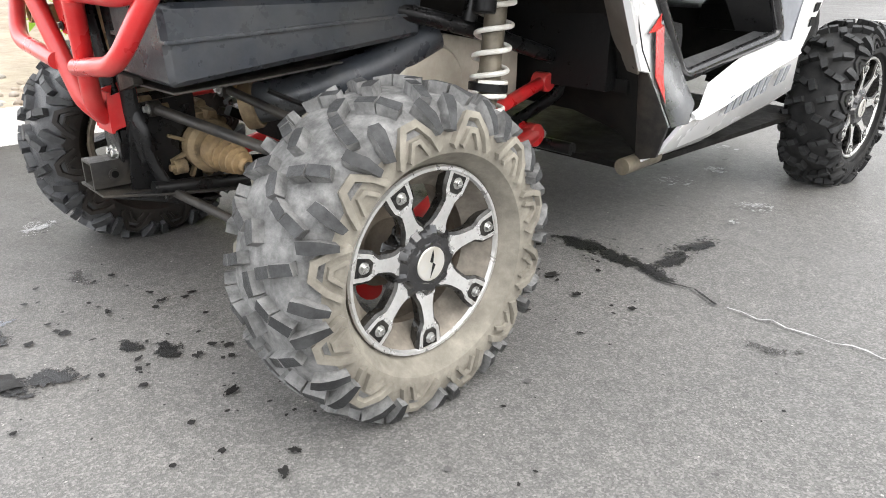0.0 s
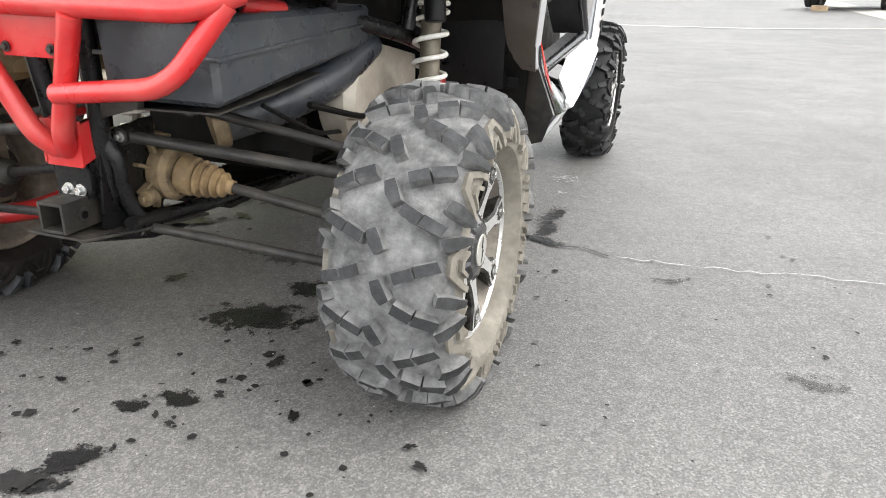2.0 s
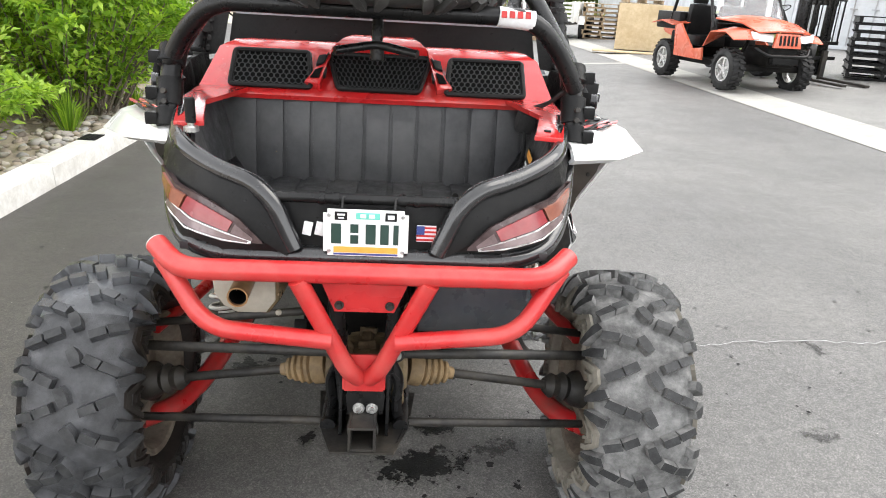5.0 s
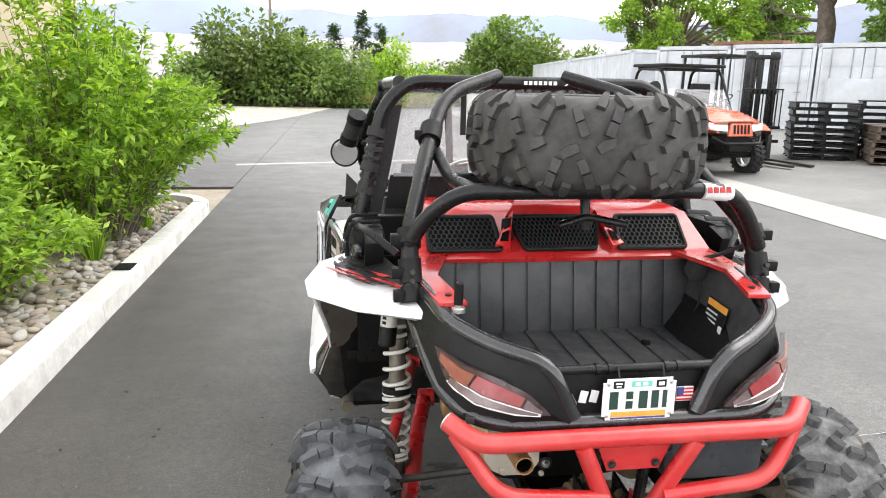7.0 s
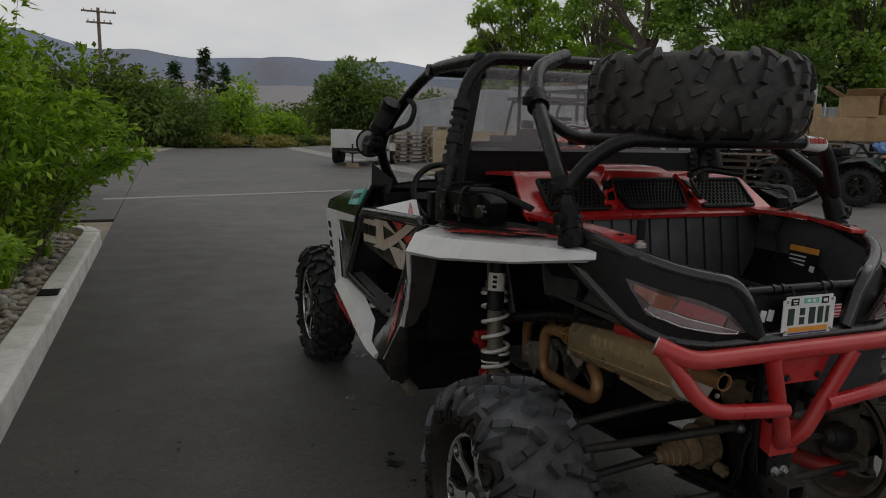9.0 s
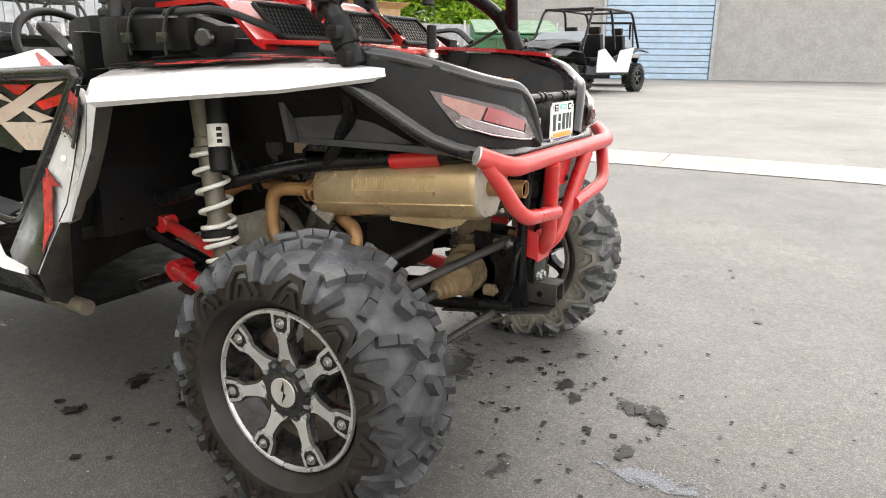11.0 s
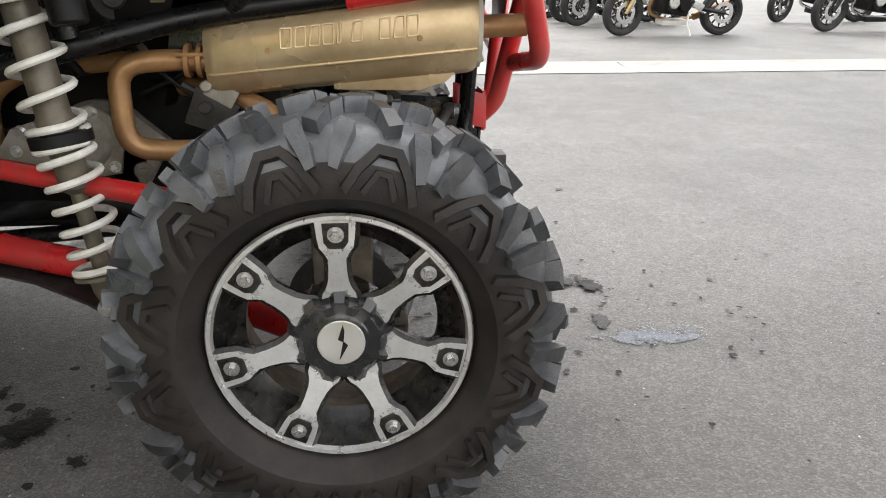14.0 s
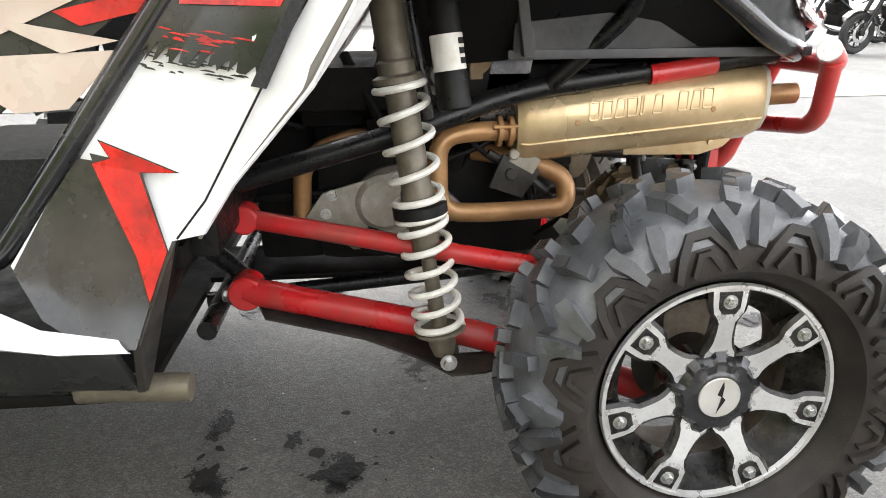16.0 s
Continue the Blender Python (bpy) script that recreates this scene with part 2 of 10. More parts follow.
def leaf_material(name, c1, c2, c3):
    m, nd, lk, p = nodes_of(name)
    g = nd.new("ShaderNodeNewGeometry")
    col = ramp_of(nd, lk, g.outputs["Random Per Island"], [(0.0, c1), (0.5, c2), (1.0, c3)])
    lk.new(col, p.inputs["Base Color"])
    p.inputs["Roughness"].default_value = 0.5
    p.inputs["Specular IOR Level"].default_value = 0.35
    t = nd.new("ShaderNodeBsdfTranslucent")
    lk.new(mixed(nd, lk, 1.0, col, (1.25, 1.3, 0.6), "MULTIPLY"), t.inputs["Color"])
    mx = nd.new("ShaderNodeMixShader")
    mx.inputs[0].default_value = 0.5
    out = nd["Material Output"]
    lk.new(p.outputs[0], mx.inputs[1]), lk.new(t.outputs[0], mx.inputs[2]), lk.new(mx.outputs[0], out.inputs[0])
    return m


def random_material(name, stops, rough=0.8, bump=0.4, bscale=60.0):
    """Pieces of one kind, each of its own shade."""
    m, nd, lk, p = nodes_of(name)
    o = nd.new("ShaderNodeObjectInfo")
    g = nd.new("ShaderNodeNewGeometry")
    add = nd.new("ShaderNodeMath")
    add.operation = "ADD"
    lk.new(o.outputs["Random"], add.inputs[0]), lk.new(g.outputs["Random Per Island"], add.inputs[1])
    fr = nd.new("ShaderNodeMath")
    fr.operation = "FRACT"
    lk.new(add.outputs[0], fr.inputs[0])
    col = ramp_of(nd, lk, fr.outputs[0], stops)
    v = where(nd)
    col = mixed(nd, lk, 0.5, col, ramp_of(nd, lk, noise_tex(nd, lk, 22.0, 6, 0.7, v), [(0.3, (0.6, 0.6, 0.6)), (0.7, (1.3, 1.3, 1.3))]), "MULTIPLY")
    lk.new(col, p.inputs["Base Color"])
    p.inputs["Roughness"].default_value = rough
    b = nd.new("ShaderNodeBump")
    b.inputs["Strength"].default_value, b.inputs["Distance"].default_value = bump, 0.004
    lk.new(noise_tex(nd, lk, bscale, 4, 0.6, v), b.inputs["Height"])
    lk.new(b.outputs[0], p.inputs["Normal"])
    return m


def glass_material(name, tint, rough=0.05, clear=0.75):
    m, nd, lk, p = nodes_of(name)
    p.inputs["Base Color"].default_value = (*tint, 1)
    p.inputs["Roughness"].default_value = rough
    t = nd.new("ShaderNodeBsdfTransparent")
    mx = nd.new("ShaderNodeMixShader")
    v = where(nd)
    dust = ramp_of(nd, lk, noise_tex(nd, lk, 9.0, 7, 0.7, v), [(0.35, (clear,) * 3), (0.8, (clear * 0.86,) * 3)])
    lk.new(dust, mx.inputs[0])
    lk.new(p.outputs[0], mx.inputs[1]), lk.new(t.outputs[0], mx.inputs[2])
    lk.new(mx.outputs[0], nd["Material Output"].inputs[0])
    return m


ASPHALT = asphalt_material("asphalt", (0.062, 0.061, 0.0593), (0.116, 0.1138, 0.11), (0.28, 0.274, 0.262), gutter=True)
CONCRETE_LOT = asphalt_material("weathered_lot", (0.15, 0.148, 0.142), (0.2, 0.197, 0.19), (0.29, 0.285, 0.27), 0.45)
CONCRETE = surf("concrete", (0.36, 0.35, 0.32), (0.5, 0.49, 0.45), 45, 0.85, 0, 0.5, 260, (0.3, 0.29, 0.26), 2.4, 0.45)
CURB_PAINT = surf("white_curb_paint", (0.62, 0.61, 0.58), (0.76, 0.75, 0.72), 40, 0.75, 0, 0.5, 180, (0.42, 0.4, 0.36), 3.5, 0.35)
SOIL = surf("dry_soil", (0.2, 0.16, 0.12), (0.36, 0.3, 0.23), 18, 0.95, 0, 0.8, 70, (0.42, 0.37, 0.29), 1.2, 0.5, depth=0.01)
GRAVEL = surf("pale_gravel", (0.36, 0.33, 0.28), (0.55, 0.51, 0.45), 30, 0.95, 0, 0.8, 50, (0.3, 0.27, 0.2), 0.5, 0.4, depth=0.02)
STONE = random_material("river_stone", [(0.0, (0.2, 0.17, 0.14)), (0.4, (0.36, 0.3, 0.24)), (0.7, (0.3, 0.29, 0.28)), (1.0, (0.5, 0.45, 0.38))], 0.75)
WET = surf("oil_stain", (0.008, 0.008, 0.008), (0.016, 0.015, 0.015), 60, 0.42, 0, 0.6, 90, rvar=0.12, depth=0.004, spec=0.2)
DAMP = surf("damp_spot", (0.013, 0.0125, 0.012), (0.024, 0.023, 0.022), 60, 0.6, 0, 0.4, 160, spec=0.2)
CHALK = surf("white_residue", (0.3, 0.3, 0.3), (0.5, 0.5, 0.49), 90, 0.8, 0, 0.5, 200)

RED = surf("red_powder_coat", (0.46, 0.016, 0.018), (0.54, 0.025, 0.025), 20, 0.36, 0, 0.08, 500, (0.5, 0.09, 0.075), 7, 0.2, coat=0.25)
RED_PLASTIC = surf("red_body_plastic", (0.48, 0.012, 0.014), (0.56, 0.02, 0.02), 14, 0.22, 0, 0.05, 400, (0.4, 0.06, 0.05), 6, 0.2, coat=0.5)
RED_DUSTY = surf("red_suspension_paint", (0.42, 0.01, 0.013), (0.5, 0.016, 0.018), 25, 0.35, 0, 0.1, 400, (0.2, 0.06, 0.045), 9, 0.25)
BLACK_TUBE = surf("black_powder_coat", (0.0045, 0.0045, 0.0048), (0.008, 0.008, 0.0084), 90, 0.32, 0, 0.15, 700, (0.018, 0.0175, 0.0165), 7, 0.2, coat=0.05, spec=0.28)
BLACK_PLASTIC = surf("black_moulded_plastic", (0.0038, 0.0038, 0.004), (0.007, 0.007, 0.0073), 120, 0.4, 0, 0.3, 900, (0.014, 0.0136, 0.0126), 4, 0.22, spec=0.2)
BLACK_GLOSS = surf("gloss_black_fascia", (0.01, 0.01, 0.011), (0.018, 0.018, 0.019), 60, 0.2, 0, 0.03, 700, (0.04, 0.04, 0.04), 4, 0.2, coat=0.4)
GREY_PLASTIC = surf("grey_bed_plastic", (0.027, 0.028, 0.03), (0.042, 0.043, 0.046), 60, 0.45, 0, 0.25, 600, (0.085, 0.084, 0.082), 5, 0.36, spec=0.45)
TANK_PLASTIC = surf("scuffed_blue_black_tank", (0.024, 0.028, 0.034), (0.04, 0.045, 0.053), 60, 0.33, 0, 0.25, 600, (0.075, 0.074, 0.071), 5, 0.28, spec=0.5)
DUSTY_STEEL = surf("dusty_black_steel", (0.011, 0.0105, 0.01), (0.023, 0.0215, 0.02), 60, 0.5, 0, 0.3, 300, (0.065, 0.056, 0.044), 9, 0.28, spec=0.35)
MUD = surf("dust_caked_metal", (0.1, 0.072, 0.042), (0.2, 0.145, 0.085), 40, 0.75, 0.1, 0.5, 180, (0.27, 0.2, 0.11), 10, 0.45)
BOOT = surf("dusty_rubber_boot", (0.2, 0.13, 0.06), (0.32, 0.22, 0.11), 40, 0.75, 0, 0.3, 200, (0.09, 0.066, 0.04), 12, 0.4)
WHITE_GEL = surf("white_body_plastic", (0.74, 0.74, 0.74), (0.82, 0.82, 0.82), 10, 0.25, 0, 0.03, 400, (0.6, 0.58, 0.54), 5, 0.25, coat=0.4)
FLAP = surf("dusty_mud_flap", (0.14, 0.132, 0.118), (0.24, 0.22, 0.19), 24, 0.7, 0.1, 0.25, 260, (0.08, 0.07, 0.052), 6, 0.5)
SILVER = surf("machined_aluminium", (0.62, 0.62, 0.61), (0.72, 0.72, 0.71), 90, 0.34, 0.7, 0.1, 500, (0.4, 0.37, 0.33), 14, 0.1)
RIM_BLACK = surf("black_rim_paint", (0.005, 0.005, 0.005), (0.012, 0.012, 0.0115), 60, 0.25, 0, 0.2, 300, (0.07, 0.064, 0.055), 26, 0.22, spec=0.35)
RIM_DUST = surf("dusty_rim_barrel", (0.14, 0.114, 0.085), (0.26, 0.218, 0.168), 30, 0.8, 0.1, 0.3, 200, (0.05, 0.042, 0.034), 8, 0.3)
RIM_TAN = surf("tan_dust_on_rim", (0.17, 0.15, 0.122), (0.32, 0.285, 0.238), 26, 0.7, 0.1, 0.3, 200, (0.06, 0.052, 0.043), 10, 0.3)
CAP = surf("hub_cap_badge", (0.6, 0.59, 0.56), (0.72, 0.71, 0.68), 40, 0.3, 0.6, 0.05, 400, (0.5, 0.46, 0.36), 20, 0.3)
STEEL = surf("zinc_bolt", (0.4, 0.4, 0.39), (0.58, 0.58, 0.56), 80, 0.35, 0.9, 0.1, 500)
GOLD = surf("gold_heat_shield", (0.56, 0.425, 0.24), (0.7, 0.55, 0.34), 14, 0.3, 0.55, 0.12, 300, (0.38, 0.26, 0.13), 5, 0.28)
HOT_PIPE = surf("heat_tinted_pipe", (0.34, 0.18, 0.07), (0.46, 0.27, 0.12), 16, 0.42, 0.35, 0.15, 300, (0.22, 0.11, 0.05), 7, 0.45)
ENGINE = surf("dusty_engine_casting", (0.2, 0.18, 0.15), (0.34, 0.31, 0.27), 30, 0.65, 0.3, 0.4, 150, (0.12, 0.1, 0.075), 8, 0.5)
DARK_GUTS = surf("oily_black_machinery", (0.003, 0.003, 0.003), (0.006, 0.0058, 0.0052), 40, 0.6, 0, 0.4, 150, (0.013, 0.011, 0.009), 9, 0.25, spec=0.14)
SPRING = surf("white_spring_enamel", (0.7, 0.69, 0.64), (0.78, 0.77, 0.73), 50, 0.35, 0, 0.05, 300, (0.5, 0.46, 0.38), 18, 0.3)
SHOCK = surf("dusty_shock_body", (0.09, 0.078, 0.058), (0.15, 0.13, 0.098), 40, 0.5, 0.3, 0.1, 300, (0.2, 0.17, 0.12), 12, 0.3)
CREAM_CASE = surf("dusty_cream_casing", (0.42, 0.39, 0.32), (0.54, 0.5, 0.42), 20, 0.6, 0, 0.15, 200, (0.3, 0.26, 0.2), 6, 0.45)
LENS_RED = surf("red_lamp_lens", (0.2, 0.012, 0.016), (0.26, 0.022, 0.025), 30, 0.14, 0, 0.02, 300, (0.22, 0.06, 0.058), 6, 0.2, coat=0.5)
LENS_CLEAR = surf("clear_lamp_lens", (0.13, 0.09, 0.09), (0.2, 0.15, 0.15), 60, 0.12, 0.2, 0.05, 300, coat=0.5)
LENS_AMBER = surf("amber_lamp_lens", (0.2, 0.055, 0.03), (0.26, 0.08, 0.045), 40, 0.1, 0, 0.03, 300, coat=1.0)
LENS_DARK = surf("smoked_lamp_lens", (0.035, 0.018, 0.018), (0.07, 0.045, 0.045), 60, 0.14, 0.2, 0.05, 300, coat=0.4)
PLATE = surf("white_plate_enamel", (0.74, 0.74, 0.72), (0.8, 0.8, 0.78), 30, 0.3, 0, 0.03, 300)
INK = surf("dark_green_ink", (0.015, 0.04, 0.03), (0.02, 0.05, 0.04), 40, 0.4, 0, 0, 1)
INK_TEAL = surf("teal_ink", (0.12, 0.5, 0.42), (0.16, 0.55, 0.46), 40, 0.4, 0, 0, 1)
INK_BLACK = surf("black_print", (0.009, 0.009, 0.009), (0.018, 0.018, 0.018), 60, 0.5, 0, 0, 1, spec=0.15)
INK_WHITE = surf("white_print", (0.7, 0.7, 0.7), (0.8, 0.8, 0.8), 60, 0.35, 0, 0, 1)
INK_ORANGE = surf("orange_print", (0.75, 0.3, 0.04), (0.8, 0.4, 0.08), 30, 0.4, 0, 0, 1)
INK_RED = surf("red_print", (0.5, 0.015, 0.012), (0.6, 0.025, 0.02), 30, 0.3, 0, 0, 1, (0.06, 0.01, 0.01), 14, 0.3)
INK_BLUE = surf("blue_print", (0.03, 0.05, 0.2), (0.05, 0.07, 0.25), 30, 0.4, 0, 0, 1)
GREY_GRAPHIC = surf("charcoal_graphic", (0.011, 0.012, 0.012), (0.02, 0.021, 0.02), 30, 0.26, 0, 0.03, 300, (0.045, 0.043, 0.04), 9, 0.25, coat=0.2)
CLEAR = glass_material("scratched_clear_window", (0.75, 0.76, 0.78), 0.12, 0.9)
CLEAR_FRONT = glass_material("thin_clear_windscreen", (0.75, 0.76, 0.78), 0.1, 0.93)
MIRROR = surf("mirror_glass", (0.8, 0.8, 0.8), (0.84, 0.84, 0.84), 5, 0.04, 1.0, 0, 1, rvar=0.02)
CLOTH = surf("black_webbing", (0.012, 0.012, 0.012), (0.03, 0.03, 0.03), 300, 0.9, 0, 0.6, 600)
RUBBER_LUG = surf("worn_lug_rubber", (0.016, 0.0165, 0.017), (0.03, 0.031, 0.032), 60, 0.6, 0, 0.4, 300, (0.075, 0.076, 0.077), 18, 0.16, spec=0.35)
RUBBER_DUST = surf("dust_grey_rubber", (0.115, 0.115, 0.113), (0.245, 0.244, 0.239), 30, 0.9, 0, 0.9, 240, (0.035, 0.035, 0.035), 14, 0.28, spec=0.2)
RUBBER_TAN = surf("tan_dusted_sidewall", (0.19, 0.176, 0.147), (0.3, 0.28, 0.235), 20, 0.9, 0, 0.35, 260, (0.11, 0.1, 0.085), 9, 0.35, spec=0.2)
RUBBER_BROWN = surf("damp_brown_sidewall", (0.013, 0.0105, 0.009), (0.034, 0.027, 0.0225), 9, 0.5, 0, 0.35, 260, (0.006, 0.0055, 0.005), 13, 0.32, spec=0.35)
RUBBER_SLATE = surf("slate_dusted_rubber", (0.06, 0.063, 0.068), (0.155, 0.162, 0.172), 16, 0.36, 0, 0.45, 260, (0.02, 0.02, 0.0215), 7, 0.3, spec=0.7)
RUBBER_WET = surf("damp_lug_rubber", (0.012, 0.0126, 0.0136), (0.036, 0.038, 0.041), 26, 0.32, 0, 0.4, 300, (0.09, 0.094, 0.1), 9, 0.24, spec=0.7)
# wet tread turned from the sky's sheen, the missing shine put into a darker colour
RUBBER_DARKENED = surf("darkened_tread_rubber", (0.034, 0.035, 0.037), (0.09, 0.092, 0.097), 22, 0.45, 0, 0.6, 260, (0.02, 0.02, 0.021), 8, 0.3, spec=0.4)
RUBBER_SPARE = surf("dusty_spare_rubber", (0.028, 0.027, 0.026), (0.052, 0.05, 0.048), 30, 0.6, 0, 0.4, 260, (0.09, 0.087, 0.082), 8, 0.3, spec=0.35)
RUBBER_BLACK = surf("black_tyre_rubber", (0.011, 0.011, 0.0115), (0.021, 0.021, 0.021), 30, 0.65, 0, 0.35, 260, (0.042, 0.041, 0.039), 7, 0.28, spec=0.3)

MESH_GREY = surf("grey_grille_mesh", (0.05, 0.051, 0.053), (0.085, 0.086, 0.088), 60, 0.4, 0, 0.1, 500)
# near-black that paints the deep shade inside holes and openings
PIT_BLACK = surf("painted_shade_black", (0.002, 0.002, 0.002), (0.004, 0.004, 0.004), 60, 0.9, 0, 0, 1, spec=0.1)

INK_BEIGE = surf("beige_print", (0.5, 0.42, 0.35), (0.6, 0.52, 0.44), 20, 0.3, 0, 0, 1, (0.4, 0.25, 0.2), 10, 0.25)
GREY_FENDER = surf("silver_grey_body_plastic", (0.2, 0.21, 0.23), (0.26, 0.27, 0.29), 14, 0.25, 0, 0.03, 400, coat=0.4)
RUBBER_EDGE = surf("worn_chevron_rubber", (0.011, 0.0093, 0.008), (0.021, 0.018, 0.0155), 14, 0.5, 0, 0.35, 260, (0.04, 0.034, 0.03), 8, 0.25, spec=0.3)
FIELD = surf("rough_field_grass", (0.17, 0.18, 0.06), (0.3, 0.29, 0.12), 0.8, 0.95, 0, 0.6, 6, (0.36, 0.33, 0.2), 0.12, 0.4, depth=0.1)
ENGINE_PALE = surf("pale_dusty_casting", (0.26, 0.24, 0.2), (0.4, 0.37, 0.32), 30, 0.6, 0.2, 0.4, 150, (0.16, 0.135, 0.1), 10, 0.4)

# ---- wheels ----
def tyre_profile(R, W, bead):
    half = [(0.0, R), (0.25 * W, R - 0.003), (0.36 * W, R - 0.010), (0.44 * W, R - 0.026), (0.485 * W, R - 0.05),
            (0.505 * W, R - 0.08), (0.49 * W, R - 0.1), (0.42 * W, bead + 0.024), (0.33 * W, bead + 0.009), (0.27 * W, bead - 0.002)]
    line = [Vector((x, r)) for x, r in half]
    s = [0.0]
    for a, b in zip(line, line[1:]):
        s.append(s[-1] + (b - a).length)

    def at(q):
        k, q = (1 if q >= 0 else -1), min(abs(q), s[-1] - 1e-6)
        i = max(j for j in range(len(s) - 1) if s[j] <= q)
        u = (q - s[i]) / (s[i + 1] - s[i])
        p = line[i].lerp(line[i + 1], u)

        def normal(j):
            a, b = line[max(j - 1, 0)], line[min(j + 1, len(line) - 1)]
            d = (b - a).normalized()
            return Vector((-d.y, d.x)) if j else Vector((0, 1))
        n = normal(i).lerp(normal(i + 1), u).normalized()
        return (p.x * k, p.y, n.x * k, n.y)
    return half, s, at


def lug(bm, at, R, line, w, h, side=0, top=1, inset=0.8):
    """A raised block along a line of (across, along) points on the tyre."""
    pts = [Vector(p) for p in line]
    low, high = [], []
    for i, p in enumerate(pts):
        d = (pts[min(i + 1, len(pts) - 1)] - pts[max(i - 1, 0)]).normalized()
        nrm = Vector((-d.y, d.x))
        end = d * (0.0012 if i == 0 else -0.0012 if i == len(pts) - 1 else 0)
        wi = w[i] if isinstance(w, (list, tuple)) else w
        for row, k, lift, push in ((low, 1.0, -0.004, 0), (high, inset, h, 1)):
            pair = []
            for sg in (1, -1):
                q = p + nrm * (sg * wi / 2 * k) + end * push
                x, r, nx, nr = at(q.x)
                r, x = r + nr * lift, x + nx * lift
                th = q.y / R
                pair.append(bm.verts.new((x, r * math.cos(th), r * math.sin(th))))
            row.append(pair)
    for i in range(len(pts) - 1):
        f = bm.faces.new((high[i][0], high[i][1], high[i + 1][1], high[i + 1][0]))
        f.material_index = top
        for k in (0, 1):
            bm.faces.new((low[i][k], high[i][k], high[i + 1][k], low[i + 1][k])).material_index = side
    for i in (0, -1):
        bm.faces.new((low[i][0], low[i][1], high[i][1], high[i][0])).material_index = side


def tyre_mesh(R=0.325, W=0.28, bead=0.203, count=12, h=0.0235, sideshow=True, chevron=2):
    """A knobbly off-road tyre about the x axis. Slots: tread ground, lug faces, sidewall."""
    bm = bmesh.new()
    half, s, at = tyre_profile(R, W, bead)
    prof = [(-x, r) for x, r in half[:0:-1]] + half
    n = 96
    rings = [[bm.verts.new((x, r * math.cos(q), r * math.sin(q))) for q in (2 * math.pi * k / n for k in range(n))] for x, r in prof]
    for i, (a, b) in enumerate(zip(rings, rings[1:])):
        mat = 0 if 5 <= i < len(prof) - 6 else 2
        for k in range(n):
            bm.faces.new((a[k], b[k], b[(k + 1) % n], a[(k + 1) % n])).material_index = mat
    p = 2 * math.pi * R / count
    e, rnd = 0.36 * W, random.Random(int(1000 * R + 7 * count))
    for i in range(count):
        for sg in (1, -1):
            a = i * p + (p / 4 if sg < 0 else 0)

            def L(line, w, hh=h, **k):
                lug(bm, at, R, [(sg * x, a + y + rnd.uniform(-0.001, 0.001)) for x, y in line], w, hh, **k)
            # bars from shoulder to centre, cut by a slot, slanting one way and then the other
            for k, sl in ((0, 0.42), (1, -0.42)):
                m = p * 0.5 * k + (0.012 if sg > 0 else -0.006)
                for x0, x1 in ((0.115, 0.252), (0.258, 0.395)):
                    L([(x0 * W, m + sg * sl * (x0 - 0.27) * W), (x1 * W, m + sg * sl * (x1 - 0.27) * W)], 0.025)
                # chunky shoulder block between the bars, folding over on to the sidewall
                n = m + 0.25 * p + (0.006 if k else -0.006)
                lean = 0.012 if k else -0.012
                L([(0.385 * W, n), (e * 1.2, n + lean * 0.3), (e * 1.4, n + lean), (e * 1.66, n + lean * 1.7)], [0.025, 0.029, 0.027, 0.018], h)
                # centre block
                if sg > 0:
                    c = m + 0.25 * p
                    q = 0.03 if k else -0.03
                    L([((q - 0.036) * W, c - 0.020), ((q + 0.0) * W, c + 0.001), ((q + 0.046) * W, c + 0.019)], [0.024, 0.031, 0.024])
            if sideshow:  # nested chevrons on the sidewall
                f = W / 0.28
                for m, big in ((a + 0.5 * p, 1.15),):
                    lug(bm, at, R, [(sg * 0.196 * f, m - 0.056 * big), (sg * 0.165 * f, m - 0.036 * big), (sg * 0.138 * f, m - 0.014 * big), (sg * 0.138 * f, m + 0.014 * big), (sg * 0.165 * f, m + 0.036 * big), (sg * 0.196 * f, m + 0.056 * big)], 0.019, 0.011, 2, chevron, 0.7)
                    lug(bm, at, R, [(sg * 0.198 * f, m - 0.027 * big), (sg * 0.168 * f, m - 0.008 * big), (sg * 0.168 * f, m + 0.008 * big), (sg * 0.198 * f, m + 0.027 * big)], 0.013, 0.009, 2, chevron, 0.7)
    return bm


def dark_sector(bm, turn, reach, seed):
    """Gives the lugs and ground on one side of a wet tyre the darker slots (4 ground, 5 lugs), ragged at the edge: its
    lack of sky sheen is painted.
    """
    r = random.Random(seed)
    bm.verts.index_update()
    ragged = [r.uniform(-0.12, 0.12) for _ in range(64)]
    for f in bm.faces:
        if f.material_index > 1:
            continue
        c = f.calc_center_median()
        q = math.atan2(c.y, c.z) - turn
        q = abs((q + math.pi) % (2 * math.pi) - math.pi)
        if q < reach + ragged[int(9 * (math.atan2(c.y, c.z) + math.pi))]:
            f.material_index += 4
    return bm


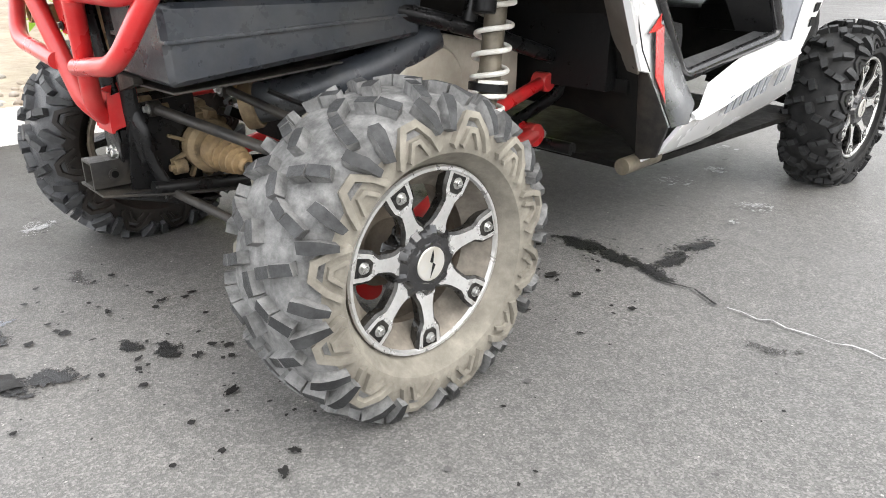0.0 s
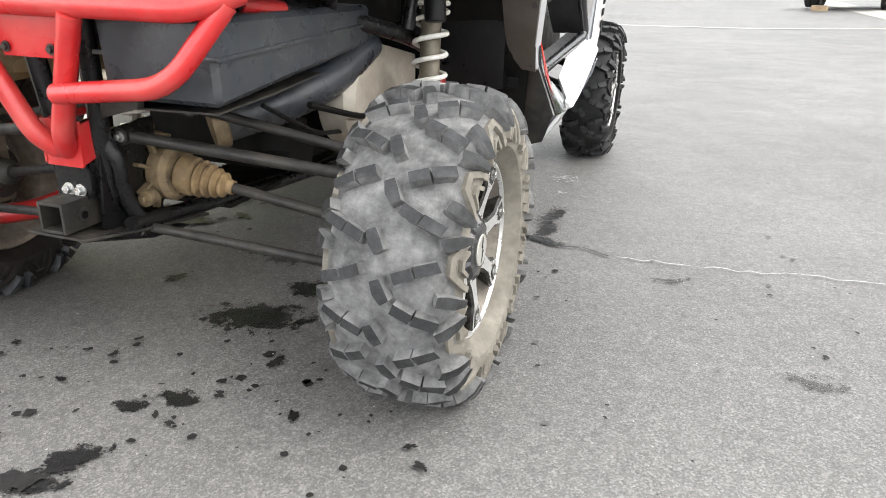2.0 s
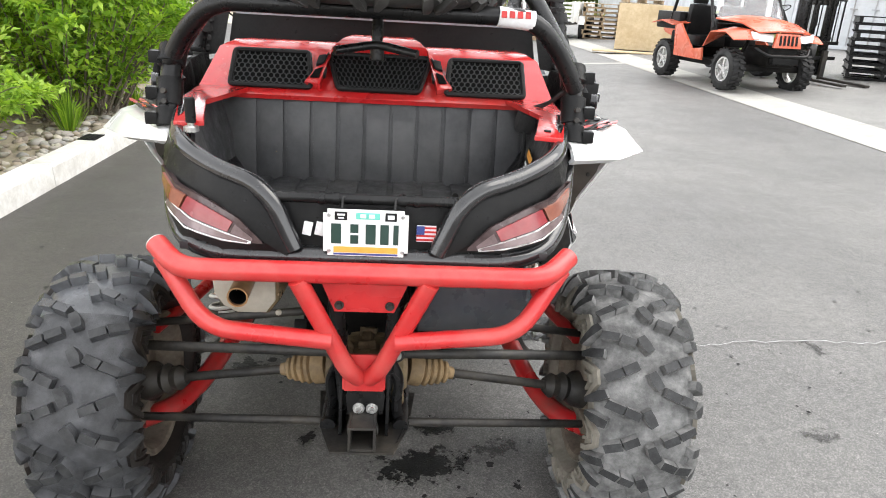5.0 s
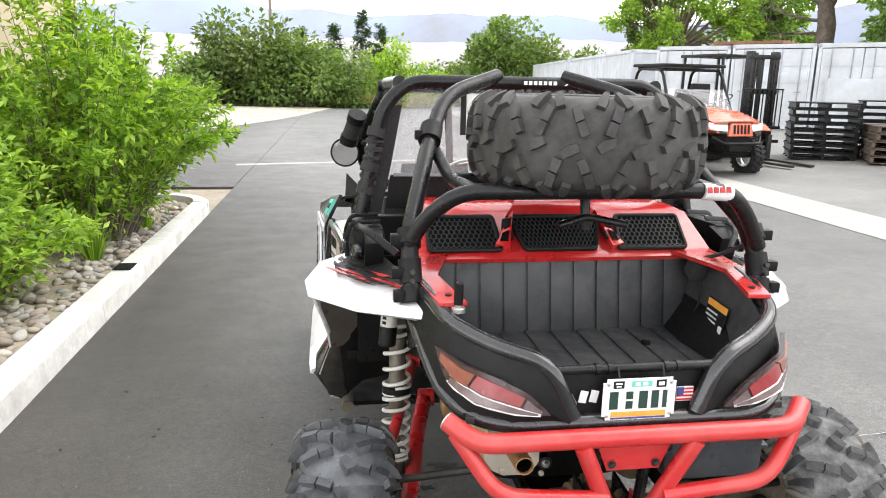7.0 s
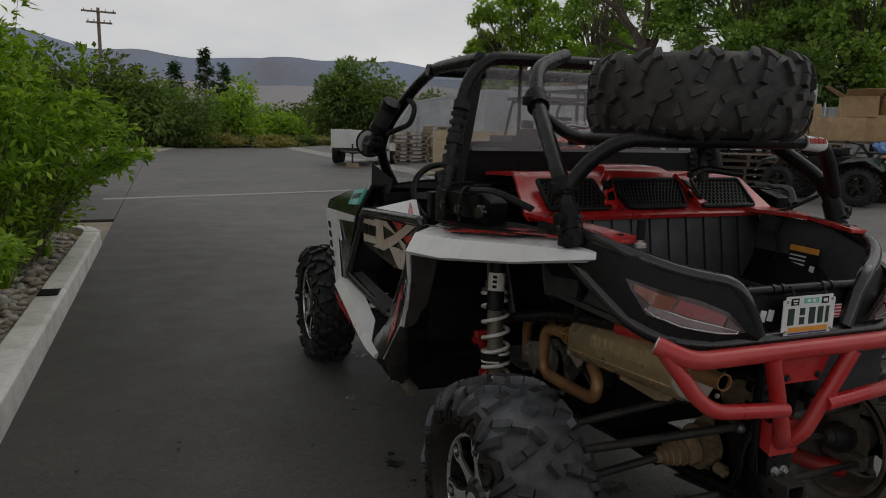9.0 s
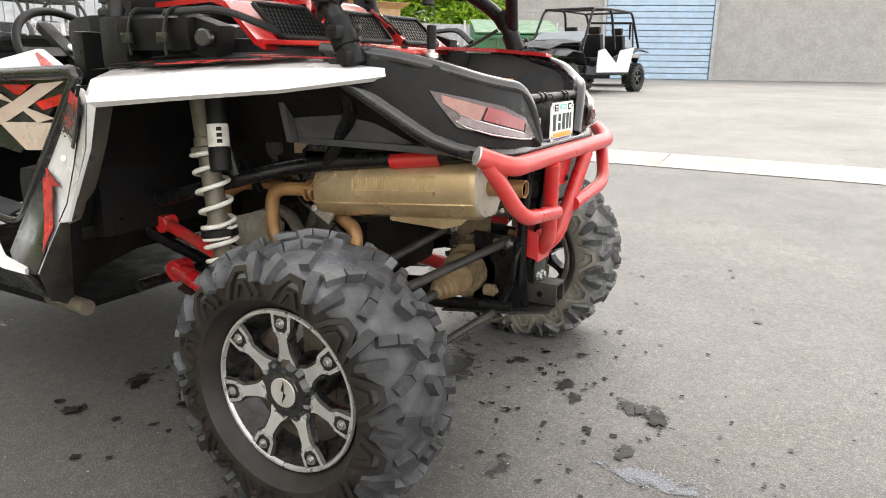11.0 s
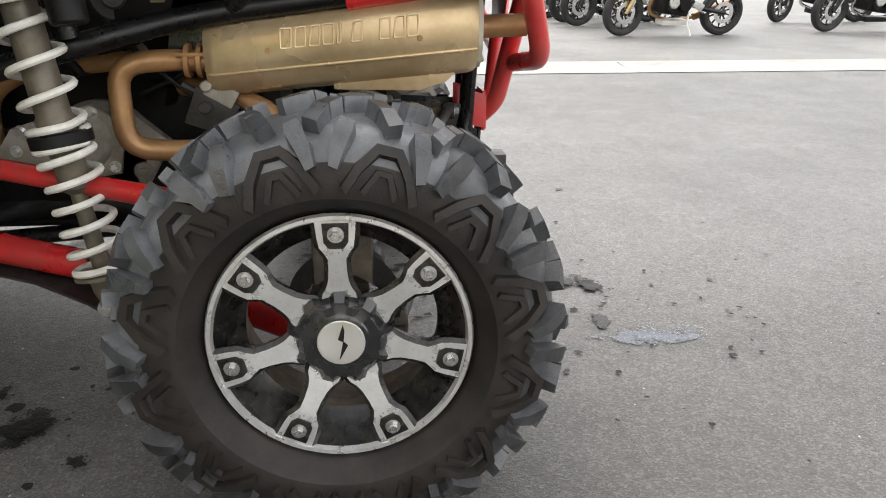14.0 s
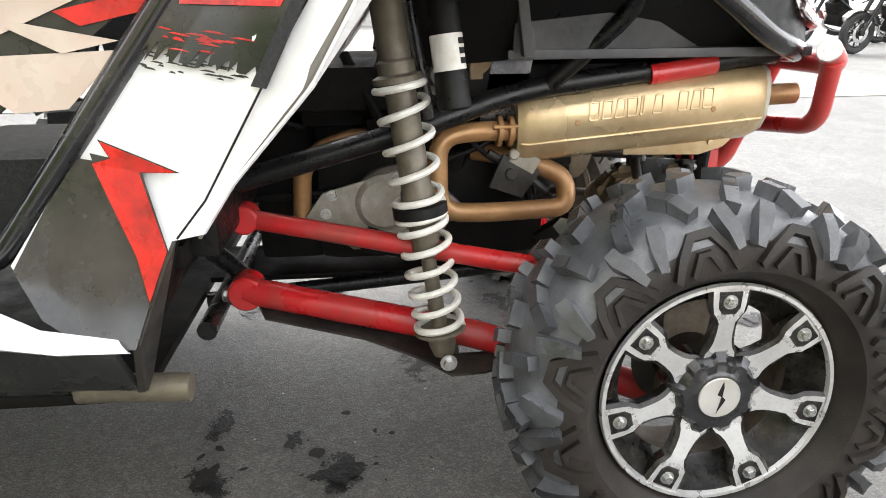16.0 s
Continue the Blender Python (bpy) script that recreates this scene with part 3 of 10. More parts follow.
def spoke_mesh(face, n_spokes):
    t = bmesh.new()
    prof = [(0.060, 0.028), (0.076, 0.0255), (0.086, 0.0195), (0.098, 0.0158), (0.117, 0.0138), (0.136, 0.0138), (0.147, 0.0195), (0.155, 0.0255), (0.17, 0.0282), (0.1975, 0.0305)]
    rows = []
    for r, w in prof:
        x = face - 0.016 + 0.016 * min(1, (r - 0.05) / 0.1)
        rows.append((r, w, x))
    left, right, bl, br = [], [], [], []
    for r, w, x in rows:
        left.append(t.verts.new((x, -w, r))), right.append(t.verts.new((x, w, r)))
        bl.append(t.verts.new((x - 0.034, -w * 0.86, r))), br.append(t.verts.new((x - 0.034, w * 0.86, r)))
    lo, ro = [], []
    for r, w, x in rows:
        lo.append(t.verts.new((x - 0.005, -w - 0.007, r))), ro.append(t.verts.new((x - 0.005, w + 0.007, r)))
    for i in range(len(rows) - 1):
        t.faces.new((left[i], right[i], right[i + 1], left[i + 1])).material_index = 1
        for a, b in ((left, lo), (lo, bl), (br, ro), (ro, right)):
            t.faces.new((a[i], a[i + 1], b[i + 1], b[i])).material_index = 0
        t.faces.new((bl[i], bl[i + 1], br[i + 1], br[i]))
    for i in (0, -1):
        t.faces.new((left[i], lo[i], bl[i], br[i], ro[i], right[i]))
    bmesh.ops.recalc_face_normals(t, faces=t.faces[:])
    return t


def add_wheel(parent, at, tyre, side_mat, tread_mat, lug_mat, turn=0.0, face=0.09, label="", barrel=None, rim=0.955):
    """Rim, spokes, cap, bolts and tyre, standing on the pose at; outward is +x."""
    bm = bmesh.new()
    ring = [(face, 0.207), (face + 0.003, 0.2), (face - 0.006, 0.195), (face - 0.03, 0.183), (face - 0.052, 0.163), (face - 0.056, 0.156), (face - 0.08, 0.157), (-0.012, 0.178), (-0.05, 0.18), (-0.088, 0.182), (-0.104, 0.19), (-0.11, 0.203), (-0.104, 0.209), (-0.09, 0.2), (-0.05, 0.189), (face - 0.05, 0.196), (face - 0.01, 0.207)]
    n = 64
    rr = [[bm.verts.new((x, r * math.cos(q), r * math.sin(q))) for q in (2 * math.pi * k / n for k in range(n))] for x, r in ring]
    for i in range(len(rr)):
        a, b = rr[i], rr[(i + 1) % len(rr)]
        for k in range(n):
            bm.faces.new((a[k], b[k], b[(k + 1) % n], a[(k + 1) % n])).material_index = 0 if i < 5 or i > 13 else 1
    bmesh.ops.recalc_face_normals(bm, faces=bm.faces[:])
    wheel = part("wheel", bm, [barrel or RIM_BLACK, RIM_DUST], parent, label)
    wheel.matrix_basis = at
    lip = bmesh.new()
    turned(lip, [(face + 0.001, 0.2085), (face + 0.0065, 0.2055), (face + 0.0065, 0.199), (face - 0.001, 0.1955)], 72, closed=True)
    bmesh.ops.recalc_face_normals(lip, faces=lip.faces[:])
    part("rim_lip", lip, SILVER, wheel, "machined aluminium rim lip")
    master = None
    for k in range(7):
        ang = turn + 2 * math.pi * k / 7
        m = Matrix.Rotation(ang, 4, "X")
        if master is None:
            master = part("spoke", spoke_mesh(face + 0.004, 7), [RIM_BLACK, SILVER], wheel, "black spoke with a brushed silver face", 30)
            ob = master
            bt = bmesh.new()
            slab(bt, [(face + 0.003, y, r) for y, r in ((-0.011, 0.1535), (0.011, 0.1535), (0.0185, 0.1635), (0.020, 0.1935), (-0.020, 0.1935), (-0.0185, 0.1635))], (0.0022, 0, 0), 0.0008)
            bolt_pad = part("bolt_recess", bt, RIM_BLACK, wheel, "black pocket round a rim bolt")
            bt = bmesh.new()
            hexbolt(bt, (face + 0.004, 0, 0.1755), (1, 0, 0), 0.0084, 0.008)
            bolt = part("rim_bolt", bt, STEEL, wheel)
        else:
            for src in (master, bolt_pad, bolt):
                ob = src.copy()
                scene.collection.objects.link(ob)
                ob.parent = wheel
                ob.matrix_basis = m
        if k == 0:
            for src in (master, bolt_pad, bolt):
                src.matrix_basis = m
    cap = bmesh.new()
    x0 = face - 0.03
    rows = []
    for x, r, lobe in ((x0 - 0.03, 0.078, 0.006), (x0 + 0.012, 0.079, 0.007), (x0 + 0.022, 0.074, 0.007), (x0 + 0.033, 0.061, 0.004), (x0 + 0.034, 0.046, 0.001), (x0 + 0.036, 0.043, 0.0), (x0 + 0.037, 0.038, 0.0)):
        ring = []
        for k in range(56):
            q = 2 * math.pi * k / 56
            wob = 0.5 + 0.5 * math.cos(9 * (q - turn))
            rad = r + lobe * (1 if wob > 0.62 else -0.4)
            ring.append(cap.verts.new((x, rad * -math.sin(q), rad * math.cos(q))))
        rows.append(ring)
    for a, b in zip(rows, rows[1:]):
        for k in range(56):
            cap.faces.new((a[k], a[(k + 1) % 56], b[(k + 1) % 56], b[k]))
    cap.faces.new(rows[-1])
    for k in range(7):
        ang = turn + 2 * math.pi * (k + 0.5) / 7
        box(cap, Matrix.Rotation(ang, 4, "X") @ Vector((x0 + 0.0295, 0, 0.057)), (0.006, 0.014, 0.011), Matrix.Rotation(ang, 4, "X"), 0.0015)
    bmesh.ops.recalc_face_normals(cap, faces=cap.faces[:])
    part("hub_cap", cap, BLACK_GLOSS, wheel, "black lobed hub cap", 25)
    badge = bmesh.new()
    disc(badge, (x0 + 0.0365, 0, 0), (1, 0, 0), 0.0375, 0.003, 40, 0, 0.0012)
    part("cap_badge", badge, CAP, wheel, "round silver badge disc")
    mark = bmesh.new()
    x1 = x0 + 0.0397
    slab(mark, [(x1, 0.004, 0.032), (x1, -0.005, 0.006), (x1, 0.003, 0.002), (x1, -0.004, -0.03), (x1, 0.0105, -0.004), (x1, 0.004, 0.003), (x1, 0.006, 0.02)], (0.0006, 0, 0))
    part("badge_mark", mark, INK_BLACK, wheel)
    hub = bmesh.new()
    turned(hub, [(-0.1, 0.045), (-0.1, 0.055), (-0.06, 0.058), (-0.056, 0.098), (-0.05, 0.1), (-0.046, 0.06), (0.03, 0.062), (0.045, 0.05)], 40)
    part("brake_disc", hub, RIM_DUST if barrel else DUSTY_STEEL, wheel, "dust-coated brake disc and hub")
    for o in {c.data.name: c for c in [wheel] + list(wheel.children)}.values():  # the rim's true size
        o.data.transform(Matrix.Diagonal((1, rim, rim, 1)))
    part("tyre", tyre, [tread_mat, lug_mat, side_mat, RUBBER_EDGE, RUBBER_DARKENED, RUBBER_LUG], wheel, "", 28)
    return wheel


# ---- the buggy ----
buggy = thing("off_road_buggy", "red, white and black two-seat off-road buggy parked on asphalt", "off-road buggy")
HUB = 0.318
add_wheel(buggy, pose(0.70, 0, HUB), tyre_mesh(R=0.33, W=0.265, bead=0.194), RUBBER_TAN, RUBBER_DUST, RUBBER_LUG, radians(180 / 7), label="dust-grey rear tyre on a black and silver wheel", barrel=RIM_TAN)
add_wheel(buggy, pose(-0.682, 0, HUB, 0, 0, 180), dark_sector(tyre_mesh(R=0.33, W=0.265, bead=0.194, chevron=3), radians(148), radians(118), 3), RUBBER_BROWN, RUBBER_SLATE, RUBBER_WET, 0.0, label="damp dark rear tyre on a black and silver wheel")
add_wheel(buggy, pose(0.70, 2.41, HUB), tyre_mesh(W=0.215), RUBBER_BLACK, RUBBER_BLACK, RUBBER_LUG, 0.3, 0.085, rim=1.0)
add_wheel(buggy, pose(-0.69, 2.41, HUB, 0, 0, 180), tyre_mesh(W=0.215), RUBBER_BLACK, RUBBER_BLACK, RUBBER_LUG, 0.5, 0.085, rim=1.0)

# ---- rear bumper: red tube ----
bm = bmesh.new()
tube(bm, [(-0.445, -0.315, 0.845), (-0.385, -0.375, 0.815), (0.385, -0.375, 0.815), (0.445, -0.315, 0.845)], 0.0235, 16, 0.05)
bumper = part("rear_bumper", bm, RED, buggy, "scuffed red tubular rear bumper")
for s in (1, -1):
    bm = bmesh.new()
    tube(bm, [sgn((0.43, -0.335, 0.825), s), sgn((0.335, -0.385, 0.685), s), sgn((0.07, -0.375, 0.655), s)], 0.020, 14, 0.06)
    part("lower_bar", bm, RED, bumper)
    bm = bmesh.new()
    tube(bm, [sgn((0.14, -0.382, 0.80), s), sgn((0.035, -0.345, 0.565), s), sgn((0.012, -0.315, 0.53), s)], 0.021, 14, 0.05)
    part("brace_leg", bm, RED, bumper)
    bm = bmesh.new()
    disc(bm, sgn((0.445, -0.315, 0.845), s), (0.707 * s, 0.707, 0.35), 0.0232, 0.004, 18, 0, 0.0015)
    part("end_cap", bm, RED if s > 0 else SILVER, bumper)
bm = bmesh.new()
slab(bm, [(-0.10, -0.355, 0.80), (0.10, -0.355, 0.80), (0.065, -0.352, 0.715), (-0.065, -0.352, 0.715)], (0, 0.004, 0), 0.001)
plate_red = part("gusset_plate", bm, RED, bumper, "flat red gusset plate")
for x in (-0.055, 0.055):
    bm = bmesh.new()
    hexbolt(bm, (x, -0.355, 0.732), (0, -1, 0), 0.007, 0.006)
    part("plate_bolt", bm, DUSTY_STEEL, plate_red)
bm = bmesh.new()
slab(bm, [(-0.05, -0.318, 0.59), (0.05, -0.318, 0.59), (0.045, -0.318, 0.495), (-0.045, -0.318, 0.495)], (0, 0.008, 0), 0.002)
slab(bm, [(-0.05, -0.32, 0.50), (-0.05, -0.25, 0.52), (-0.05, -0.25, 0.60), (-0.05, -0.32, 0.58)], (0.006, 0, 0), 0.001)
slab(bm, [(0.044, -0.32, 0.50), (0.044, -0.25, 0.52), (0.044, -0.25, 0.60), (0.044, -0.32, 0.58)], (0.006, 0, 0), 0.001)
part("mount_foot", bm, RED, bumper)

# ---- hitch, uprights and rear frame ----
bm = bmesh.new()
for s in (1, -1):
    tube(bm, [sgn((0.075, -0.295, 0.83), s), sgn((0.062, -0.275, 0.62), s), sgn((0.045, -0.265, 0.42), s)], 0.02, 10, 0.05, flat=0.7)
    slab(bm, [sgn((0.06, -0.28, 0.56), s), sgn((0.06, -0.12, 0.57), s), sgn((0.06, -0.12, 0.33), s), sgn((0.06, -0.30, 0.36), s)], (0.008 * -s, 0, 0), 0.002)
    tube(bm, [sgn((0.09, -0.26, 0.36), s), sgn((0.10, 0.3, 0.31), s), sgn((0.16, 0.95, 0.28), s)], 0.019, 10, 0.1)
    tube(bm, [sgn((0.42, 0.88, 0.60), s), sgn((0.44, 0.45, 0.72), s), sgn((0.34, 0.27, 0.768), s), sgn((0.315, -0.28, 0.835), s)], 0.0215, 12, 0.12)
    tube(bm, [sgn((0.44, 0.45, 0.735), s), sgn((0.47, 0.50, 1.0), s)], 0.02, 10)
    tube(bm, [sgn((0.34, 0.20, 0.775), s), sgn((0.42, 0.05, 0.93), s), sgn((0.47, 0.06, 1.03), s)], 0.018, 10, 0.1)
    tube(bm, [sgn((0.16, 0.85, 0.33), s), sgn((0.42, 0.9, 0.52), s), sgn((0.47, 0.88, 1.0), s)], 0.02, 10, 0.08)
tube(bm, [(-0.31, -0.285, 0.835), (0.31, -0.285, 0.835)], 0.018, 10)
tube(bm, [(-0.47, 0.88, 0.34), (0.47, 0.88, 0.34)], 0.02, 10)
frame_ob = part("frame", bm, BLACK_TUBE, buggy, "dusty black steel tube frame")
for s in (1, -1):
    bm = bmesh.new()
    tube(bm, [sgn((0.332, -0.01, 0.797), s), sgn((0.323, -0.15, 0.816), s)], 0.0226, 14)
    part("frame_sleeve", bm, RED, frame_ob, "red sleeve on the frame tube")
bm = bmesh.new()
for dx in (-0.029, 0.029):
    box(bm, (dx, -0.29, 0.40), (0.007, 0.17, 0.065), None, 0.002)
for dz in (-0.029, 0.029):
    box(bm, (0, -0.29, 0.40 + dz), (0.051, 0.17, 0.007), None, 0.002)
box(bm, (0, -0.225, 0.40), (0.05, 0.01, 0.05))
for s in (1, -1):
    disc(bm, (0.0325 * s, -0.325, 0.398), (s, 0, 0), 0.014, 0.004, 18)
hitch = part("tow_hitch", bm, DUSTY_STEEL, buggy, "square black receiver hitch")
bm = bmesh.new()
slab(bm, [(-0.075, -0.372, 0.364), (0.075, -0.372, 0.364), (0.11, -0.25, 0.352), (0.13, -0.05, 0.33), (-0.13, -0.05, 0.33), (-0.11, -0.25, 0.352)], (0, 0, -0.006), 0.001)
lip = bmesh.new()
slab(lip, [(-0.038, -0.300, 0.425), (0.046, -0.300, 0.425), (0.05, -0.302, 0.475), (0.04, -0.306, 0.51), (-0.032, -0.306, 0.51), (-0.042, -0.302, 0.475)], (0, -0.006, 0), 0.002)
slab(lip, [(-0.038, -0.300, 0.43), (-0.034, -0.22, 0.44), (-0.034, -0.22, 0.50), (-0.04, -0.30, 0.50)], (0.006, 0, 0), 0.001)
slab(lip, [(0.042, -0.300, 0.43), (0.042, -0.22, 0.44), (0.042, -0.22, 0.50), (0.046, -0.30, 0.50)], (-0.006, 0, 0), 0.001)
part("hitch_tab", lip, BLACK_TUBE, hitch, "folded black tab bolted above the receiver")
skid = bmesh.new()
slab(skid, [(-0.05, -0.36, 0.357), (0.06, -0.36, 0.357), (0.10, -0.20, 0.32), (0.11, -0.10, 0.315), (-0.06, -0.10, 0.315), (-0.06, -0.22, 0.325)], (0, 0, -0.005), 0.001)
slab(skid, [(0.055, -0.36, 0.355), (0.098, -0.20, 0.318), (0.115, -0.19, 0.35), (0.085, -0.32, 0.362)], (0, 0, -0.005), 0.001)
part("hitch_skid", skid, BLACK_TUBE, hitch, "bent black skid under the receiver")
part("hitch_plate", bm, DUSTY_STEEL, hitch, "bent steel plate under the hitch")
for s in (1, -1):
    bm = bmesh.new()
    hexbolt(bm, (0.004 + 0.0155 * s, -0.3075, 0.443), (0, -1, 0.1), 0.0095, 0.010)
    part("hitch_bolt", bm, STEEL, hitch)

# ---- differential, drive shafts, links ----
bm = bmesh.new()
box(bm, (0.0, -0.13, 0.45), (0.11, 0.16, 0.15), None, 0.035)
disc(bm, (-0.015, -0.12, 0.445), (1, 0, 0), 0.098, 0.03, 26, 0, 0.008)
disc(bm, (-0.06, -0.11, 0.443), (1, 0, 0), 0.082, 0.12, 26, 0, 0.02)
for k in range(8):
    q = 0.4 + 0.785 * k
    disc(bm, (-0.022, -0.12 + 0.095 * math.cos(q), 0.445 + 0.095 * math.sin(q)), (1, 0, 0), 0.0125, 0.044, 10, 0, 0.002)
    box(bm, (0.04, -0.12 + 0.06 * math.cos(q), 0.445 + 0.06 * math.sin(q)), (0.07, 0.008, 0.05), Matrix.Rotation(q - 1.57, 4, "X"), 0.002)
disc(bm, (-0.105, -0.10, 0.44), (1, 0, 0), 0.066, 0.21, 24, 0, 0.012)
box(bm, (0.0, -0.205, 0.455), (0.10, 0.03, 0.10), None, 0.012)
for x, y, z in ((0.05, -0.215, 0.54), (-0.05, -0.215, 0.54), (0.08, -0.2, 0.40), (-0.08, -0.2, 0.40)):
    hexbolt(bm, (x, y, z), (0, -1, 0), 0.009, 0.008)
    disc(bm, (x, y + 0.03, z), (0, -1, 0), 0.018, 0.03, 14)
part("differential", bm, MUD, buggy, "dust-caked rear differential")
for s in (1, -1):
    a, b = Vector(sgn((0.105, -0.10, 0.438), s)), Vector(sgn((0.66, -0.01, 0.322), s))
    d = (b - a).normalized()
    m = Matrix.Translation(a) @ d.to_track_quat("X", "Z").to_matrix().to_4x4()
    bm = bmesh.new()
    turned(bm, [(0, 0.044), (0.004, 0.046), (0.034, 0.046), (0.037, 0.043), (0.04, 0.034), (0.045, 0.042), (0.053, 0.044), (0.059, 0.031), (0.064, 0.038), (0.072, 0.04), (0.078, 0.027), (0.083, 0.034), (0.09, 0.035), (0.096, 0.023), (0.101, 0.029), (0.108, 0.029), (0.114, 0.018), (0.128, 0.0165)], 28, m)
    part("axle_boot", bm, BOOT, buggy, "ribbed rubber boot coated in tan dust")
    bm = bmesh.new()
    tube(bm, [a + d * 0.12, b], 0.0125, 12)
    turned(bm, [(0.40, 0.02), (0.42, 0.035), (0.44, 0.03), (0.455, 0.042), (0.47, 0.034), (0.49, 0.05), (0.52, 0.055)], 20, m)
    part("drive_shaft", bm, DUSTY_STEEL, buggy)
    for p, q, r in (((0.085, -0.215, 0.345), (0.63, -0.085, 0.262), 0.0115), ((0.075, -0.225, 0.548), (0.63, -0.055, 0.462), 0.0135), ((0.13, -0.07, 0.585), (0.63, 0.06, 0.468), 0.0115)):
        bm = bmesh.new()
        tube(bm, [sgn(p, s), sgn(q, s)], r, 10)
        for e in (p, q):
            disc(bm, sgn((e[0], e[1] - 0.014, e[2]), s), (0, 1, 0), 0.019, 0.028, 14, 0, 0.003)
        part("radius_rod", bm, DUSTY_STEEL, buggy, "dark steel radius rod")
        bm = bmesh.new()
        hexbolt(bm, sgn((p[0], p[1] - 0.014, p[2]), s), (0, -1, 0), 0.008, 0.01)
        part("rod_bolt", bm, STEEL, buggy)
    bm = bmesh.new()
    box(bm, sgn((0.625, 0.0, 0.365), s), (0.05, 0.10, 0.24), None, 0.018)
    box(bm, sgn((0.62, -0.07, 0.262), s), (0.045, 0.07, 0.05), None, 0.012)
    box(bm, sgn((0.62, -0.04, 0.462), s), (0.045, 0.14, 0.045), None, 0.012)
    part("wheel_carrier", bm, RIM_DUST, buggy)
    bm = bmesh.new()
    tube(bm, [sgn((0.405, 0.80, 0.545), s), sgn((0.525, 0.30, 0.475), s), sgn((0.60, 0.06, 0.455), s)], 0.019, 12, 0.12)
    disc(bm, sgn((0.38, 0.80, 0.545), s), (s, 0, 0), 0.028, 0.05, 18, 0, 0.004)
    arm = part("upper_trailing_arm", bm, RED_DUSTY, buggy, "red tubular trailing arm")
    bm = bmesh.new()
    tube(bm, [sgn((0.355, 0.82, 0.377), s), sgn((0.42, 0.54, 0.332), s), sgn((0.448, 0.36, 0.30), s), sgn((0.50, 0.16, 0.24), s), sgn((0.555, 0.04, 0.215), s), sgn((0.63, -0.03, 0.215), s)], 0.029, 14, 0.12)
    disc(bm, sgn((0.32, 0.82, 0.375), s), (s, 0, 0), 0.036, 0.06, 18, 0, 0.004)
    arm2 = part("lower_trailing_arm", bm, RED_DUSTY, buggy, "thick red lower trailing arm")
    bm = bmesh.new()
    strip(bm, [[sgn((0.345, 0.80, 0.338), s), sgn((0.40, 0.78, 0.332), s)], [sgn((0.38, 0.6, 0.305), s), sgn((0.45, 0.58, 0.30), s)], [sgn((0.415, 0.48, 0.285), s), sgn((0.50, 0.47, 0.275), s)], [sgn((0.44, 0.41, 0.252), s), sgn((0.52, 0.41, 0.245), s)], [sgn((0.45, 0.35, 0.256), s), sgn((0.53, 0.35, 0.253), s)], [sgn((0.47, 0.30, 0.27), s), sgn((0.54, 0.30, 0.27), s)]], 0.005)
    slab(bm, [sgn((0.455, 0.48, 0.35), s), sgn((0.455, 0.40, 0.35), s), sgn((0.455, 0.39, 0.26), s), sgn((0.455, 0.44, 0.255), s)], (0.006 * s, 0, 0), 0.001)
    part("arm_guard", bm, DUSTY_STEEL, arm2, "black stone guard under the arm")
    for c in ((0.36, 0.862, 0.372), (0.38, 0.842, 0.545), (0.545, 0.42, 0.285)):
        bm = bmesh.new()
        hexbolt(bm, sgn(c, s), (s, 0, 0) if c[0] > 0.5 else (s * 0.4, -1, 0), 0.011, 0.012)
        part("pivot_bolt", bm, STEEL, buggy)

    # shock absorber
    lo, hi = Vector(sgn((0.505, 0.425, 0.285), s)), Vector(sgn((0.485, 0.525, 0.99), s))
    d = (hi - lo).normalized()
    m = Matrix.Translation(lo) @ d.to_track_quat("X", "Y").to_matrix().to_4x4()
    bm = bmesh.new()
    turned(bm, [(0.0, 0.02), (0.02, 0.026), (0.045, 0.028), (0.05, 0.05), (0.056, 0.05), (0.06, 0.016), (0.2, 0.014), (0.21, 0.026), (0.30, 0.027), (0.305, 0.031), (0.33, 0.031), (0.335, 0.028), (0.52, 0.028), (0.525, 0.045), (0.535, 0.045), (0.54, 0.034), (0.56, 0.034), (0.565, 0.029), (0.70, 0.029), (0.71, 0.02)], 24, m)
    shock = part("shock_absorber", bm, SHOCK, buggy, "dusty gas shock with a white spring")
    for z0, z1, turns in ((0.056, 0.285, 5.2), (0.305, 0.525, 3.6)):
        bm = bmesh.new()
        extra, pts = 0.9, []
        total = turns + extra * 2
        for i in range(int(total * 22) + 1):
            u = i / 22
            k = 0.012 * u if u < extra else (z1 - z0 - 0.012 * (total - u) if u > total - extra else 0.012 * extra + (u - extra) / turns * (z1 - z0 - 0.024 * extra))
            pts.append(m @ Vector((z0 + k, 0.044 * math.cos(2 * math.pi * u), 0.044 * math.sin(2 * math.pi * u))))
        tube(bm, pts, 0.0068, 8, 0)
        part("coil_spring", bm, SPRING, shock, "cream-white coil spring")
    bm = bmesh.new()
    turned(bm, [(0.283, 0.047), (0.285, 0.051), (0.304, 0.051), (0.306, 0.047)], 24, m)
    part("spring_divider", bm, BLACK_PLASTIC, shock)
    ra, rb = Vector(sgn((0.535, 0.405, 0.76), s)), Vector(sgn((0.515, 0.43, 0.97), s))
    mm = Matrix.Translation(ra) @ (rb - ra).normalized().to_track_quat("X", "Y").to_matrix().to_4x4()
    bm = bmesh.new()
    turned(bm, [(0, 0.025), (0.004, 0.0285), (0.06, 0.029), (0.064, 0.027), (0.2, 0.027), (0.205, 0.02)], 24, mm)
    res = part("shock_reservoir", bm, BLACK_PLASTIC, shock, "black remote reservoir")
    bm = bmesh.new()
